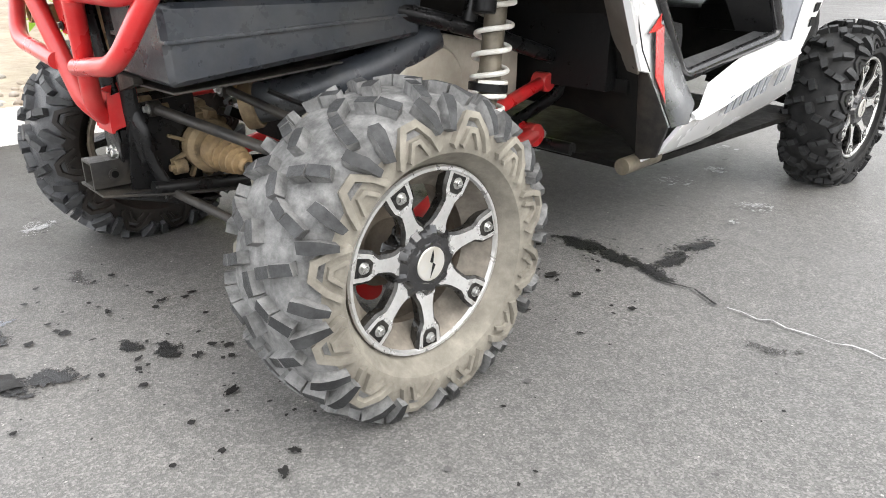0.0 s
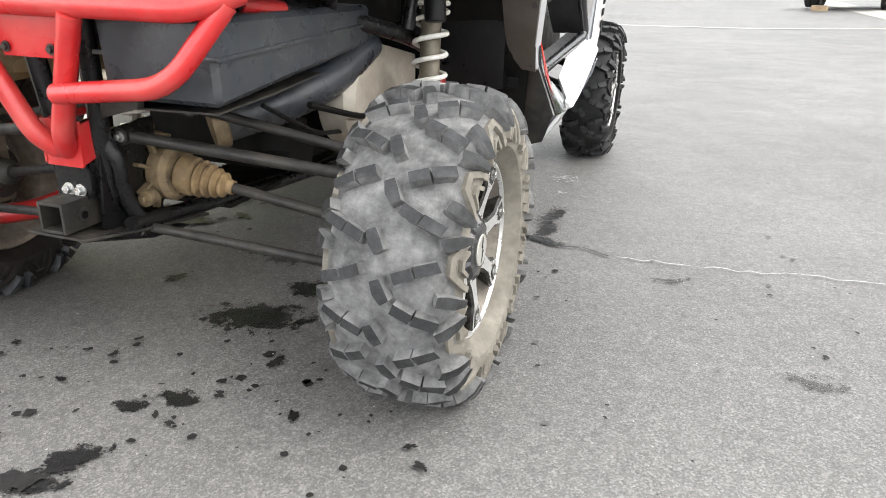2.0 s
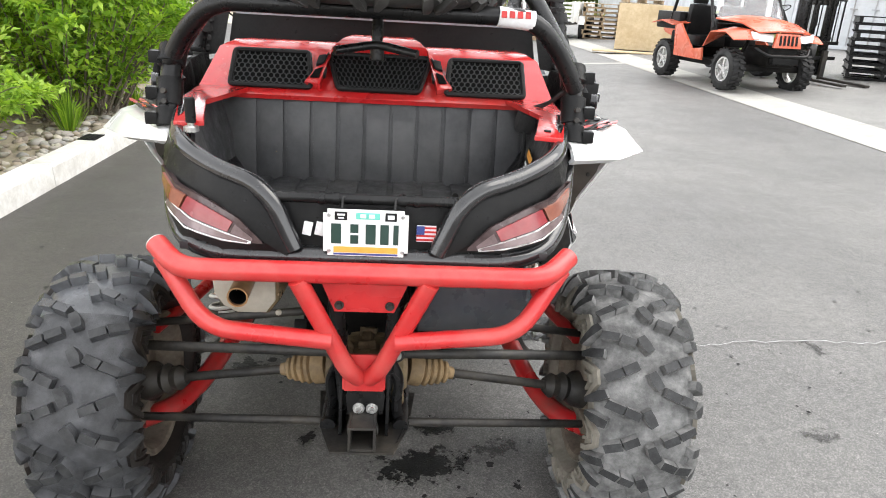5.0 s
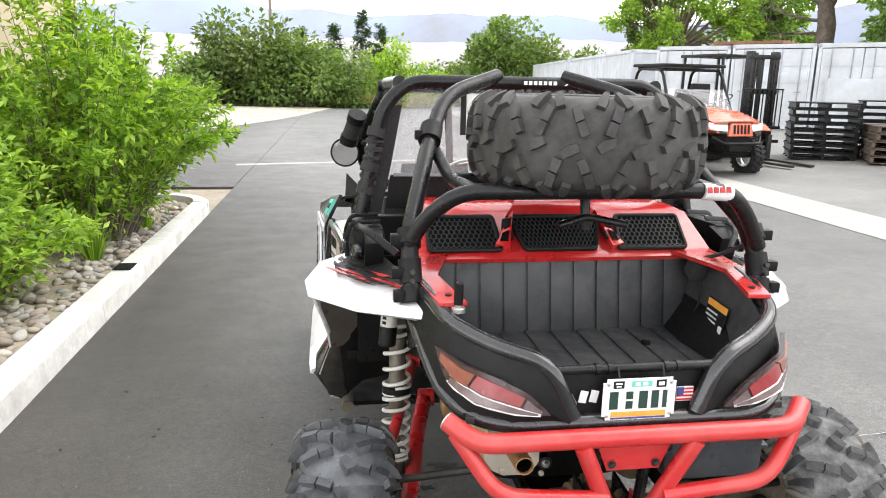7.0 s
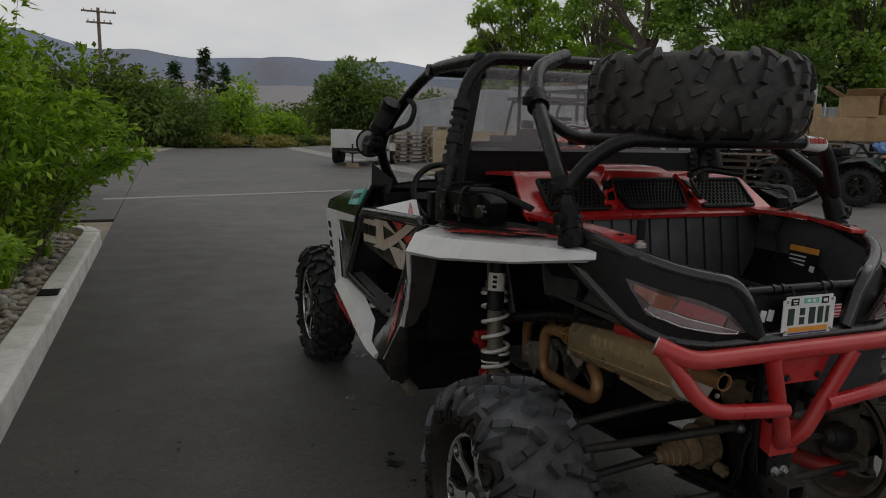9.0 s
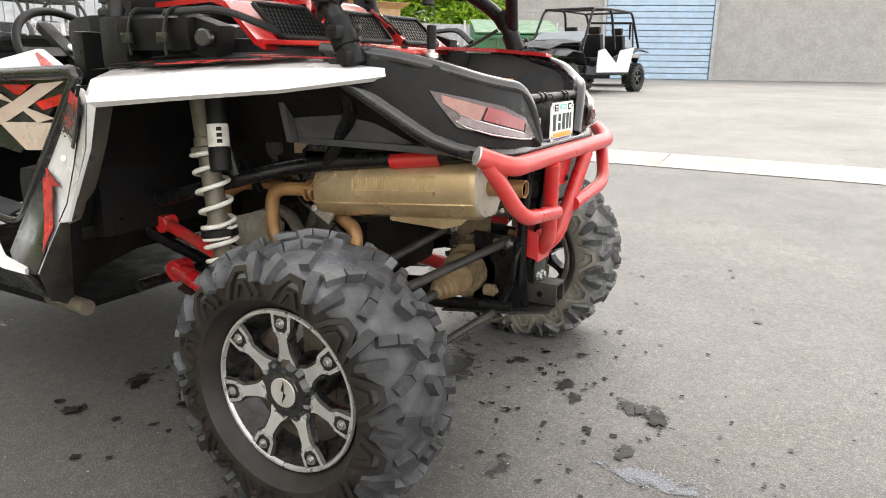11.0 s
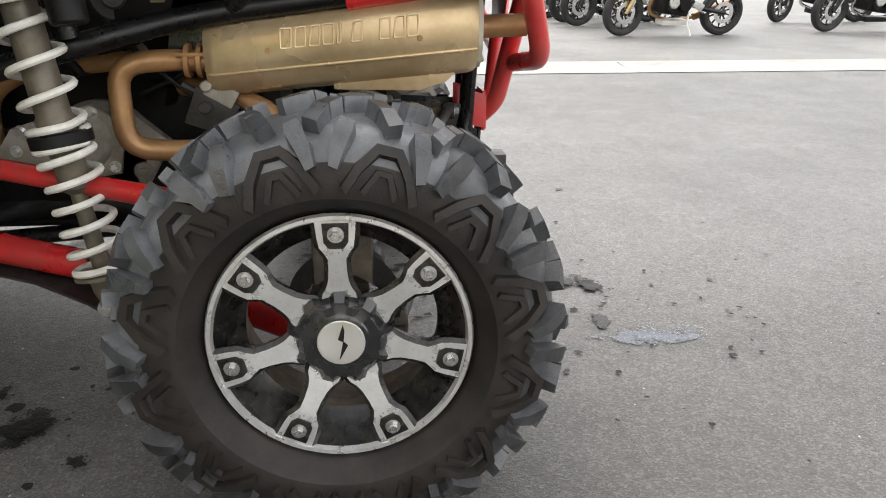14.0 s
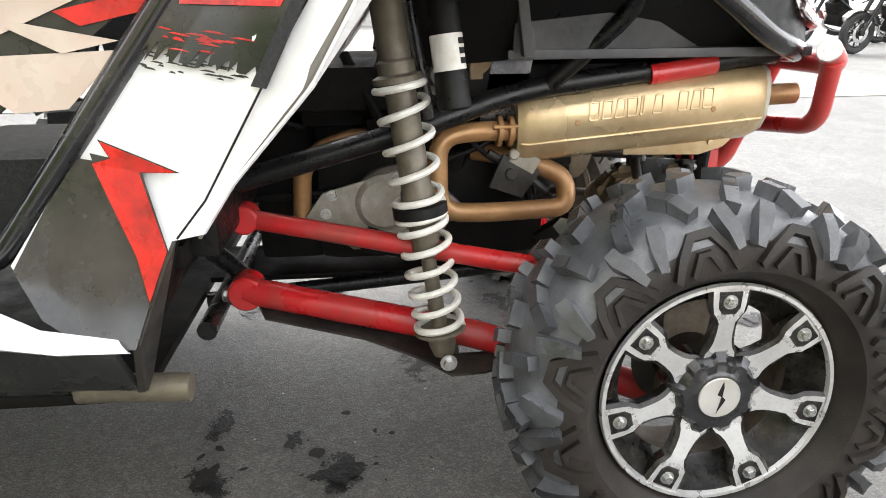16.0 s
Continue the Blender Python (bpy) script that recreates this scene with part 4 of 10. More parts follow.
    turned(bm, [(0.066, 0.0275), (0.0665, 0.0282), (0.125, 0.0282), (0.1255, 0.0275)], 24, mm)
    part("reservoir_band", bm, SPRING, shock, "white label band with illegible print")
    bm = bmesh.new()
    for k in range(3):
        box(bm, mm @ Vector((0.08 + 0.016 * k, -0.0283 if s > 0 else 0.0283, 0.0)), (0.01, 0.001, 0.014), mm.to_3x3().to_4x4())
    part("band_print", bm, INK_BLACK, shock)

# ---- exhaust ----
mo = bmesh.new()
sec = [(0.052, -0.046), (0.055, 0.0), (0.052, 0.03), (0.04, 0.05), (0.018, 0.0615), (-0.08, 0.0615), (-0.095, 0.04), (-0.095, -0.06), (-0.07, -0.094), (0.0, -0.094), (0.03, -0.078)]
a, b = Vector((-0.295, 0.255, 0.70)), Vector((-0.295, -0.262, 0.753))
NS = len(sec)
rows = []
for u, k in ((0, 0.80), (0.02, 0.88), (0.04, 0.9), (0.96, 1.0), (0.985, 0.97), (1.0, 0.9)):
    c = a.lerp(b, u)
    rows.append([mo.verts.new(c + Vector((-x * (k if u < 0.03 or u > 0.97 else 1.0), 0, z * k))) for x, z in sec])
for r0, r1 in zip(rows, rows[1:]):
    for i in range(NS):
        mo.faces.new((r0[i], r0[(i + 1) % NS], r1[(i + 1) % NS], r1[i]))
mo.faces.new(rows[0][::-1]), mo.faces.new(rows[-1])
bmesh.ops.bevel(mo, geom=[e for e in mo.edges if e.calc_face_angle(0) > 0.7], offset=0.004, segments=2, affect="EDGES")
bmesh.ops.recalc_face_normals(mo, faces=mo.faces[:])
muffler = part("muffler", mo, GOLD, buggy, "gold heat-tinted exhaust muffler box")
bm = bmesh.new()
slab(bm, [(-0.295 - 0.93 * x, -0.258, 0.753 + 0.93 * z) for x, z in sec], (0, -0.010, 0.002), 0.003)
for x, z in ((-0.30, 0.685), (-0.20, 0.67), (-0.185, 0.76)):
    disc(bm, (x, -0.268, z), (0, -1, 0), 0.007, 0.007, 12, 0, 0.002)
part("muffler_end", bm, CREAM_CASE, muffler, "pale dusty end plate")
bm = bmesh.new()
slab(bm, [(-0.302, 0.02, 0.628), (-0.302, -0.147, 0.624), (-0.302, -0.2, 0.64), (-0.302, -0.225, 0.664), (-0.302, -0.225, 0.69), (-0.302, 0.02, 0.67)], (0.006, 0, 0), 0.002)
disc(bm, (-0.303, -0.17, 0.651), (-1, 0, 0), 0.006, 0.004, 12)
part("heat_shield", bm, GOLD, muffler)
for i in range(10):  # embossed maker's mark, as plain raised outlines
    if i == 6:
        continue
    bm = bmesh.new()
    y, z = 0.112 - 0.0262 * i, 0.709 + 0.0023 * i
    w, t = (0.006 if i == 4 else 0.019), 0.037 + 0.0004 * i
    tube(bm, [(-0.3492, y, z), (-0.3492, y - w, z + 0.0017), (-0.3478, y - w - 0.002, z + t), (-0.3478, y - 0.003 * (i % 3), z + t - 0.0017)], 0.0021, 6, 0.004, closed=True)
    part("embossed_block", bm, GOLD, muffler)
bm = bmesh.new()
tube(bm, [(-0.343, 0.25, 0.664), (-0.347, 0.235, 0.662), (-0.347, -0.24, 0.7045), (-0.344, -0.255, 0.706)], 0.003, 8, 0)
part("muffler_seam", bm, GOLD, muffler, "folded seam along the muffler")
for y, z in ((0.136, 0.705), (-0.147, 0.727)):
    bm = bmesh.new()
    disc(bm, (-0.348, y, z), (-1, 0, 0), 0.0055, 0.003, 14, 0, 0.001)
    part("rivet", bm, HOT_PIPE, muffler)
bm = bmesh.new()
tube(bm, [(-0.275, -0.255, 0.743), (-0.27, -0.362, 0.747)], 0.0225, 20, caps=False)
tube(bm, [(-0.27, -0.361, 0.747), (-0.275, -0.256, 0.743)], 0.0195, 20, caps=False)
# black lining and disc paint the shade inside the pipe
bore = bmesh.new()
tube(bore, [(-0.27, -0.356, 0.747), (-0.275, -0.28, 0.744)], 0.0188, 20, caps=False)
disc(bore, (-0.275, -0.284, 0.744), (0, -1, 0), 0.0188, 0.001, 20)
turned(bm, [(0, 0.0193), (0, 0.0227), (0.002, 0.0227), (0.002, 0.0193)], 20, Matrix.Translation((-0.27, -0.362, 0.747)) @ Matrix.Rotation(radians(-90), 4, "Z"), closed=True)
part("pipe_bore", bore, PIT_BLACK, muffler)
part("tailpipe", bm, HOT_PIPE, muffler, "heat-browned tailpipe")
bm = bmesh.new()
tube(bm, [(-0.309, 0.24, 0.684), (-0.315, 0.32, 0.689), (-0.33, 0.418, 0.682), (-0.335, 0.418, 0.525), (-0.322, 0.32, 0.516), (-0.305, 0.138, 0.518), (-0.292, 0.14, 0.582), (-0.27, 0.23, 0.62), (-0.22, 0.33, 0.63)], 0.0205, 16, 0.1)
pipe = part("exhaust_pipe", bm, HOT_PIPE, buggy, "looped heat-tinted exhaust pipe")
bm = bmesh.new()
for y in (0.262, 0.285):
    disc(bm, (-0.311, y, 0.686), (0, 1, 0.05), 0.032, 0.010, 20, 0, 0.002)
for k in (-1, 1):
    disc(bm, (-0.311 - 0.026 * k, 0.255, 0.686 + 0.012 * k), (0, 1, 0), 0.005, 0.05, 8)
part("pipe_flange", bm, HOT_PIPE, pipe)
bm = bmesh.new()
tube(bm, [(-0.24, 0.71, 0.46), (-0.25, 0.70, 0.62), (-0.25, 0.62, 0.668), (-0.25, 0.40, 0.685)], 0.02, 12, 0.08)
part("header_pipe", bm, HOT_PIPE, buggy)

# ---- engine and underbody ----
bm = bmesh.new()
box(bm, (0.0, 0.42, 0.56), (0.42, 0.52, 0.36), None, 0.05)
box(bm, (0.0, 0.35, 0.74), (0.5, 0.7, 0.1), None, 0.03)
rnd = random.Random(4)
for k in range(26):
    s = -1 if k % 2 else 1
    box(bm, (s * rnd.uniform(0.19, 0.25), rnd.uniform(0.1, 0.75), rnd.uniform(0.42, 0.75)), (rnd.uniform(0.03, 0.08), rnd.uniform(0.03, 0.13), rnd.uniform(0.02, 0.09)), pose(0, 0, 0, rnd.uniform(-30, 30), 0, rnd.uniform(-20, 20)), 0.008)
for k in range(10):
    s = -1 if k % 3 else 1
    y, z = rnd.uniform(0.1, 0.7), rnd.uniform(0.5, 0.8)
    tube(bm, [(s * 0.22, y, z), (s * 0.235, y + rnd.uniform(-0.2, 0.2), z + rnd.uniform(-0.1, 0.1)), (s * 0.22, y + rnd.uniform(-0.3, 0.3), z + rnd.uniform(-0.15, 0.15))], 0.009, 8, 0.1)
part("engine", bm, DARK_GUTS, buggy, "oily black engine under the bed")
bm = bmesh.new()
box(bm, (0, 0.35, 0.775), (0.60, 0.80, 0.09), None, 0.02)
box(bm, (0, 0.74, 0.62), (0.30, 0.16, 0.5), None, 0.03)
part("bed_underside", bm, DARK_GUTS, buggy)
bm = bmesh.new()
disc(bm, (-0.20, 0.50, 0.50), (-1, 0, 0), 0.105, 0.05, 30, 0, 0.015)
slab(bm, [(-0.22, 0.72, 0.50), (-0.22, 0.66, 0.54), (-0.22, 0.45, 0.60), (-0.22, 0.36, 0.52), (-0.22, 0.42, 0.42), (-0.22, 0.6, 0.42)], (-0.03, 0, 0), 0.01)
for y, z in ((0.64, 0.478), (0.42, 0.46), (0.5, 0.57)):
    hexbolt(bm, (-0.25, y, z), (-1, 0, 0), 0.009, 0.01)
    disc(bm, (-0.2, y, z), (-1, 0, 0), 0.02, 0.052, 14)
disc(bm, (-0.19, 0.40, 0.74), (-1, -0.3, 0), 0.05, 0.06, 24, 0, 0.01)
disc(bm, (-0.23, 0.385, 0.74), (-1, -0.3, 0), 0.02, 0.03, 16, 0, 0.004)
part("clutch_casing", bm, ENGINE, buggy, "dusty grey cast engine casing")
bm = bmesh.new()
slab(bm, [(-0.32, 0.20, 0.60), (-0.32, 0.28, 0.64), (-0.32, 0.31, 0.57), (-0.32, 0.24, 0.545)], (0.01, 0, 0), 0.003)
disc(bm, (-0.325, 0.265, 0.60), (-1, 0, 0), 0.012, 0.012, 16, 0, 0.002)
tube(bm, [(-0.30, 0.31, 0.64), (-0.295, 0.24, 0.60), (-0.285, 0.18, 0.55)], 0.009, 8, 0.03)
part("exhaust_bracket", bm, DUSTY_STEEL, buggy)
bm = bmesh.new()
box(bm, (-0.29, 0.30, 0.86), (0.012, 0.10, 0.14), pose(0, 0, 0, 0, 0, 10), 0.002)
for k in (0.84, 0.9):
    disc(bm, (-0.30, 0.31, k), (-1, 0, 0), 0.009, 0.006, 12)
part("bed_bracket", bm, MUD, buggy)
bm = bmesh.new()
slab(bm, [(0.11, -0.30, 0.635), (0.11, -0.31, 0.80), (0.11, 0.36, 0.80), (0.11, 0.35, 0.70)], (0.265, 0, 0), 0.03, segments=3)
tank = part("side_tank", bm, TANK_PLASTIC, buggy, "scuffed grey plastic tank under the bed")
bm = bmesh.new()
slab(bm, [(0.10, -0.305, 0.722), (0.10, -0.305, 0.73), (0.10, 0.355, 0.758), (0.10, 0.355, 0.75)], (0.282, 0, 0), 0.002)
part("tank_seam", bm, TANK_PLASTIC, tank)
bm = bmesh.new()
strip(bm, [[(0.10, -0.29, 0.622), (0.36, -0.29, 0.628)], [(0.10, -0.1, 0.628), (0.36, -0.1, 0.638)], [(0.10, 0.12, 0.645), (0.355, 0.12, 0.655)]], 0.004)
for i in range(6):
    for j in range(3):
        disc(bm, (0.15 + 0.08 * j, -0.24 + 0.06 * i, 0.622 + 0.004 * i), (0, 0, -1), 0.011, 0.004, 10)
slab(bm, [(0.10, -0.305, 0.60), (0.19, -0.305, 0.625), (0.19, -0.305, 0.64), (0.10, -0.305, 0.64)], (0, 0.02, 0), 0.002)
part("tank_skid", bm, DUSTY_STEEL, tank, "perforated dusty skid tray")
bm = bmesh.new()
tube(bm, [(0.16, 0.0, 0.545), (0.25, 0.10, 0.575), (0.31, 0.26, 0.62), (0.33, 0.42, 0.70)], 0.05, 18, 0.12)
duct = part("intake_duct", bm, TANK_PLASTIC, buggy, "wide black rubber intake duct")
bm = bmesh.new()
disc(bm, (0.135, -0.02, 0.537), (0.7, 0.7, 0.2), 0.06, 0.035, 22, 0, 0.004)
part("duct_clamp", bm, MUD, duct)
bm = bmesh.new()
disc(bm, (0.26, 0.40, 0.56), (1, 0, 0), 0.135, 0.10, 30, 0, 0.025)
slab(bm, [(0.27, 0.30, 0.46), (0.27, 0.75, 0.48), (0.27, 0.75, 0.64), (0.27, 0.45, 0.70)], (0.08, 0, 0), 0.02)
part("belt_casing", bm, CREAM_CASE, buggy, "dusty cream plastic belt casing")
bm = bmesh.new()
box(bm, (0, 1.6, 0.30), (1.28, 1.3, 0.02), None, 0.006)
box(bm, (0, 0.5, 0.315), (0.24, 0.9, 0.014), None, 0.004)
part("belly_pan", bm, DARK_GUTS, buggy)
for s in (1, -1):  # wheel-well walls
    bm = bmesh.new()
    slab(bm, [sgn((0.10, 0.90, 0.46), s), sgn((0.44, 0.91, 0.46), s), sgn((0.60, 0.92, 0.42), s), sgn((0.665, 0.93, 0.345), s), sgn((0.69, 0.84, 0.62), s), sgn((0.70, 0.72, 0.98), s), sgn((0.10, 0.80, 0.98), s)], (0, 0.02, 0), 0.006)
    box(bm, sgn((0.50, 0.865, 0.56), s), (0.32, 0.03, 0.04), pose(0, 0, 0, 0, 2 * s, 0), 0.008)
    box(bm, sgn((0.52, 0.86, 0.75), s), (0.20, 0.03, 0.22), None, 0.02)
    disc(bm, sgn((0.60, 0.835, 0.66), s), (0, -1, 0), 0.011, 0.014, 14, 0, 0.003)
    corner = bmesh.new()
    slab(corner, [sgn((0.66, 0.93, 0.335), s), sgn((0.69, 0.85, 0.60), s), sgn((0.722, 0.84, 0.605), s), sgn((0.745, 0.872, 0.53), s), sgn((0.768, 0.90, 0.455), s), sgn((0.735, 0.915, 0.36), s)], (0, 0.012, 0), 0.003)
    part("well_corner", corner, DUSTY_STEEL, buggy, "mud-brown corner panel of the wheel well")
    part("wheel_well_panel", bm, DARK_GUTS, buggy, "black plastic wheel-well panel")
    bm = bmesh.new()
    tube(bm, [sgn((0.655, 1.05, 0.33), s), sgn((0.66, 0.866, 0.326), s)], 0.0245, 20)
    part("sill_tube", bm, SHOCK, buggy, "stub of dusty round sill tube")
    bm = bmesh.new()
    strip(bm, [[sgn((0.47, 0.50, 0.98), s), sgn((0.47, 0.1, 1.0), s), sgn((0.45, -0.05, 0.98), s)], [sgn((0.42, 0.52, 0.90), s), sgn((0.40, 0.1, 0.93), s), sgn((0.40, -0.12, 0.93), s)], [sgn((0.36, 0.54, 0.82), s), sgn((0.34, 0.1, 0.85), s), sgn((0.36, -0.2, 0.86), s)]], 0.012)
    part("inner_fender", bm, BLACK_PLASTIC, buggy)

# ---- engine bay detail ----
bm = bmesh.new()
slab(bm, [(-0.255, 0.70, 0.50), (-0.255, 0.66, 0.555), (-0.255, 0.50, 0.60), (-0.255, 0.44, 0.56), (-0.255, 0.46, 0.46), (-0.255, 0.60, 0.44)], (-0.012, 0, 0), 0.004)
disc(bm, (-0.25, 0.53, 0.53), (-1, 0, 0), 0.062, 0.03, 28, 0, 0.012)
cast = part("cast_cover", bm, ENGINE_PALE, buggy, "pale dusty cast engine cover")
for y, z in ((0.655, 0.51), (0.64, 0.55), (0.50, 0.585), (0.47, 0.475), (0.58, 0.46)):
    bm = bmesh.new()
    hexbolt(bm, (-0.267, y, z), (-1, 0, 0), 0.008, 0.009)
    part("cover_bolt", bm, STEEL, cast)
for pts, r in ((((-0.27, 0.30, 0.78), (-0.30, 0.38, 0.72), (-0.28, 0.50, 0.70), (-0.24, 0.62, 0.74)), 0.009), (((-0.26, 0.20, 0.76), (-0.29, 0.30, 0.66), (-0.27, 0.40, 0.62)), 0.006),
               (((-0.28, 0.46, 0.80), (-0.31, 0.42, 0.74), (-0.30, 0.30, 0.62), (-0.26, 0.22, 0.58)), 0.005), (((-0.25, 0.60, 0.84), (-0.30, 0.56, 0.76), (-0.29, 0.50, 0.66)), 0.011),
               (((0.33, 0.10, 0.58), (0.37, 0.30, 0.52), (0.35, 0.50, 0.50)), 0.008), (((0.30, -0.05, 0.60), (0.32, 0.15, 0.50), (0.30, 0.40, 0.46)), 0.006)):
    bm = bmesh.new()
    tube(bm, pts, r, 8, 0.05)
    part("hose", bm, DARK_GUTS if r > 0.007 else BLACK_PLASTIC, buggy, "thin black hose in the engine bay")
bm = bmesh.new()
disc(bm, (-0.27, 0.42, 0.80), (-1, -0.2, 0), 0.048, 0.03, 28, 0, 0.008)
disc(bm, (-0.30, 0.414, 0.80), (-1, -0.2, 0), 0.022, 0.012, 20, 0, 0.004)
part("pulley", bm, DUSTY_STEEL, buggy, "dusty round pulley")
bm = bmesh.new()
box(bm, (-0.315, 0.235, 0.625), (0.012, 0.06, 0.035), pose(0, 0, 0, 30), 0.004)
disc(bm, (-0.32, 0.26, 0.64), (-1, 0, 0), 0.011, 0.014, 14, 0, 0.003)
part("exhaust_spring_plate", bm, ENGINE_PALE, buggy)
bm = bmesh.new()
slab(bm, [(-0.30, 0.33, 0.70), (-0.30, 0.30, 0.84), (-0.30, 0.22, 0.83), (-0.30, 0.24, 0.71)], (0.006, 0, 0), 0.001)
part("splash_shield", bm, BLACK_GLOSS, buggy, "thin black shield")
# hitch pin hole, bracket arms and skid detail
for s in (1, -1):
    bm = bmesh.new()
    tube(bm, [sgn((0.05, -0.27, 0.56), s), sgn((0.085, -0.26, 0.50), s), sgn((0.075, -0.25, 0.42), s), sgn((0.09, -0.22, 0.35), s)], 0.016, 10, 0.04, flat=0.6)
    part("hitch_bracket", bm, BLACK_TUBE, buggy, "bent black hitch bracket")
    # a flat black disc paints the hole's shade
    bm = bmesh.new()
    disc(bm, sgn((0.0366, -0.325, 0.398), s), (s, 0, 0), 0.0085, 0.001, 16)
    part("pin_hole", bm, PIT_BLACK, hitch)
    bm = bmesh.new()
    hexbolt(bm, sgn((0.086, -0.235, 0.345), s), (0, -1, 0), 0.011, 0.012)
    part("bracket_bolt", bm, STEEL, buggy)

# ---- cargo bed ----
bm = bmesh.new()
box(bm, (0, -0.01, 0.842), (0.80, 0.60, 0.018), None, 0.004)
part("bed_floor", bm, GREY_PLASTIC, buggy, "black ribbed plastic bed floor")
for i in range(9):
    bm = bmesh.new()
    box(bm, (-0.33 + 0.0825 * i, -0.01, 0.853), (0.066, 0.56, 0.008), None, 0.003)
    part("floor_rib", bm, GREY_PLASTIC, buggy)
bm = bmesh.new()
slab(bm, [(-0.43, 0.245, 0.84), (0.43, 0.245, 0.84), (0.45, 0.285, 1.085), (-0.45, 0.285, 1.085)], (0, 0.02, 0), 0.003)
bed_wall = part("bed_front_wall", bm, GREY_PLASTIC, buggy, "grey ribbed front wall of the cargo bed")
for i in range(11):
    x = -0.375 + 0.075 * i
    bm = bmesh.new()
    slab(bm, [(x - 0.032, 0.244, 0.848), (x + 0.032, 0.244, 0.848), (x + 0.033, 0.283, 1.082), (x - 0.033, 0.283, 1.082)], (0, -0.007, 0), 0.0025)
    part("wall_rib", bm, GREY_PLASTIC, bed_wall)
for s in (1, -1):
    bm = bmesh.new()
    strip(bm, [[sgn((0.40, 0.28, 0.845), s), sgn((0.385, 0.0, 0.845), s), sgn((0.33, -0.24, 0.85), s), sgn((0.17, -0.30, 0.85), s)],
               [sgn((0.425, 0.28, 0.98), s), sgn((0.41, 0.0, 0.97), s), sgn((0.35, -0.235, 0.95), s), sgn((0.18, -0.305, 0.92), s)],
               [sgn((0.455, 0.28, 1.085), s), sgn((0.445, 0.0, 1.075), s), sgn((0.395, -0.20, 1.02), s), sgn((0.215, -0.31, 0.98), s)]], 0.01)
    part("bed_side", bm, GREY_PLASTIC, buggy, "smooth grey side of the cargo bed")
    bm = bmesh.new()
    slab(bm, [sgn((0.36, 0.27, 1.09), s), sgn((0.50, 0.30, 1.09), s), sgn((0.49, 0.06, 1.085), s), sgn((0.445, -0.145, 1.065), s), sgn((0.375, -0.15, 1.07), s), sgn((0.425, 0.05, 1.085), s)], (0, 0, 0.012), 0.003)
    part("bed_rail", bm, RED_PLASTIC, buggy, "glossy red bed rail")
    bm = bmesh.new()
    disc(bm, sgn((0.415, -0.10, 1.083), s), (0, 0, 1), 0.009, 0.004, 14, 0, 0.001)
    part("rail_screw", bm, BLACK_PLASTIC, buggy)
bm = bmesh.new()
disc(bm, (-0.40, -0.165, 1.06), (0, 0, 1), 0.017, 0.012, 18, 0, 0.002)
disc(bm, (-0.40, -0.165, 1.072), (0, 0, 1), 0.008, 0.01, 14)
base = part("rod_holder", bm, STEEL, buggy, "short black knob on a steel base")
bm = bmesh.new()
disc(bm, (-0.40, -0.165, 1.08), (0, 0, 1), 0.0115, 0.055, 16, 0, 0.003)
part("knob", bm, BLACK_PLASTIC, base)
bm = bmesh.new()
slab(bm, [(0.3960, 0.10, 0.915), (0.3840, -0.03, 0.915), (0.4020, -0.03, 1.0), (0.4150, 0.10, 1.0)], (-0.003, 0, 0.0005))
lab = part("warning_label", bm, INK_BLACK, buggy, "black warning label with an orange header")
bm = bmesh.new()
slab(bm, [(0.4105, 0.098, 0.979), (0.3985, -0.028, 0.979), (0.4018, -0.028, 0.998), (0.4145, 0.098, 0.998)], (-0.004, 0, 0))
part("label_header", bm, INK_ORANGE, lab)
bm = bmesh.new()
for k in range(4):
    z = 0.924 + 0.013 * k
    x = 0.395 + 0.22 * (z - 0.915)
    slab(bm, [(x, 0.09, z), (x - 0.0065, 0.02, z), (x - 0.0054, 0.02, z + 0.005), (x + 0.0011, 0.09, z + 0.005)], (-0.0045, 0, 0))
slab(bm, [(0.388, -0.005, 0.923), (0.3862, -0.024, 0.923), (0.390, -0.024, 0.942), (0.3918, -0.005, 0.942)], (-0.0045, 0, 0))
part("label_lines", bm, INK_WHITE, lab)
bm = bmesh.new()
tube(bm, [(0.40, 0.20, 1.08), (0.41, 0.17, 1.02), (0.405, 0.14, 0.97), (0.395, 0.16, 0.92)], 0.008, 8, 0.03, flat=0.4)
box(bm, (0.41, 0.19, 1.06), (0.05, 0.06, 0.06), pose(0, 0, 0, 20, 10, 0), 0.015)
tube(bm, [(0.42, 0.2, 1.09), (0.46, 0.16, 1.11), (0.49, 0.08, 1.16)], 0.006, 8, 0.03)
part("tie_down_strap", bm, CLOTH, buggy, "bundled black tie-down strap")

# ---- red engine cover with three grilles ----
bm = bmesh.new()
S = [(0.50, 0.262, 1.075), (0.50, 0.295, 1.09), (0.47, 0.425, 1.185), (0.44, 0.50, 1.20), (0.44, 0.72, 1.19)]
strip(bm, [[(-x, y, z) for x, y, z in S], [(-0.205, y - 0.006, z + (0.004 if 1 < i < 4 else 0)) for i, (x, y, z) in enumerate(S)],
           [(0.205, y - 0.006, z + (0.004 if 1 < i < 4 else 0)) for i, (x, y, z) in enumerate(S)], [(x, y, z) for x, y, z in S]], 0.014)
cover = part("engine_cover", bm, RED_PLASTIC, buggy, "glossy red engine cover with three mesh grilles", 30)
bm = bmesh.new()
strip(bm, [[(-0.155 + 0.02 * k, y, z), (0.155 - 0.02 * k, y, z)] for k, (y, z) in enumerate(((0.39, 1.194), (0.405, 1.218), (0.44, 1.235), (0.56, 1.24), (0.66, 1.215)))], 0.02)
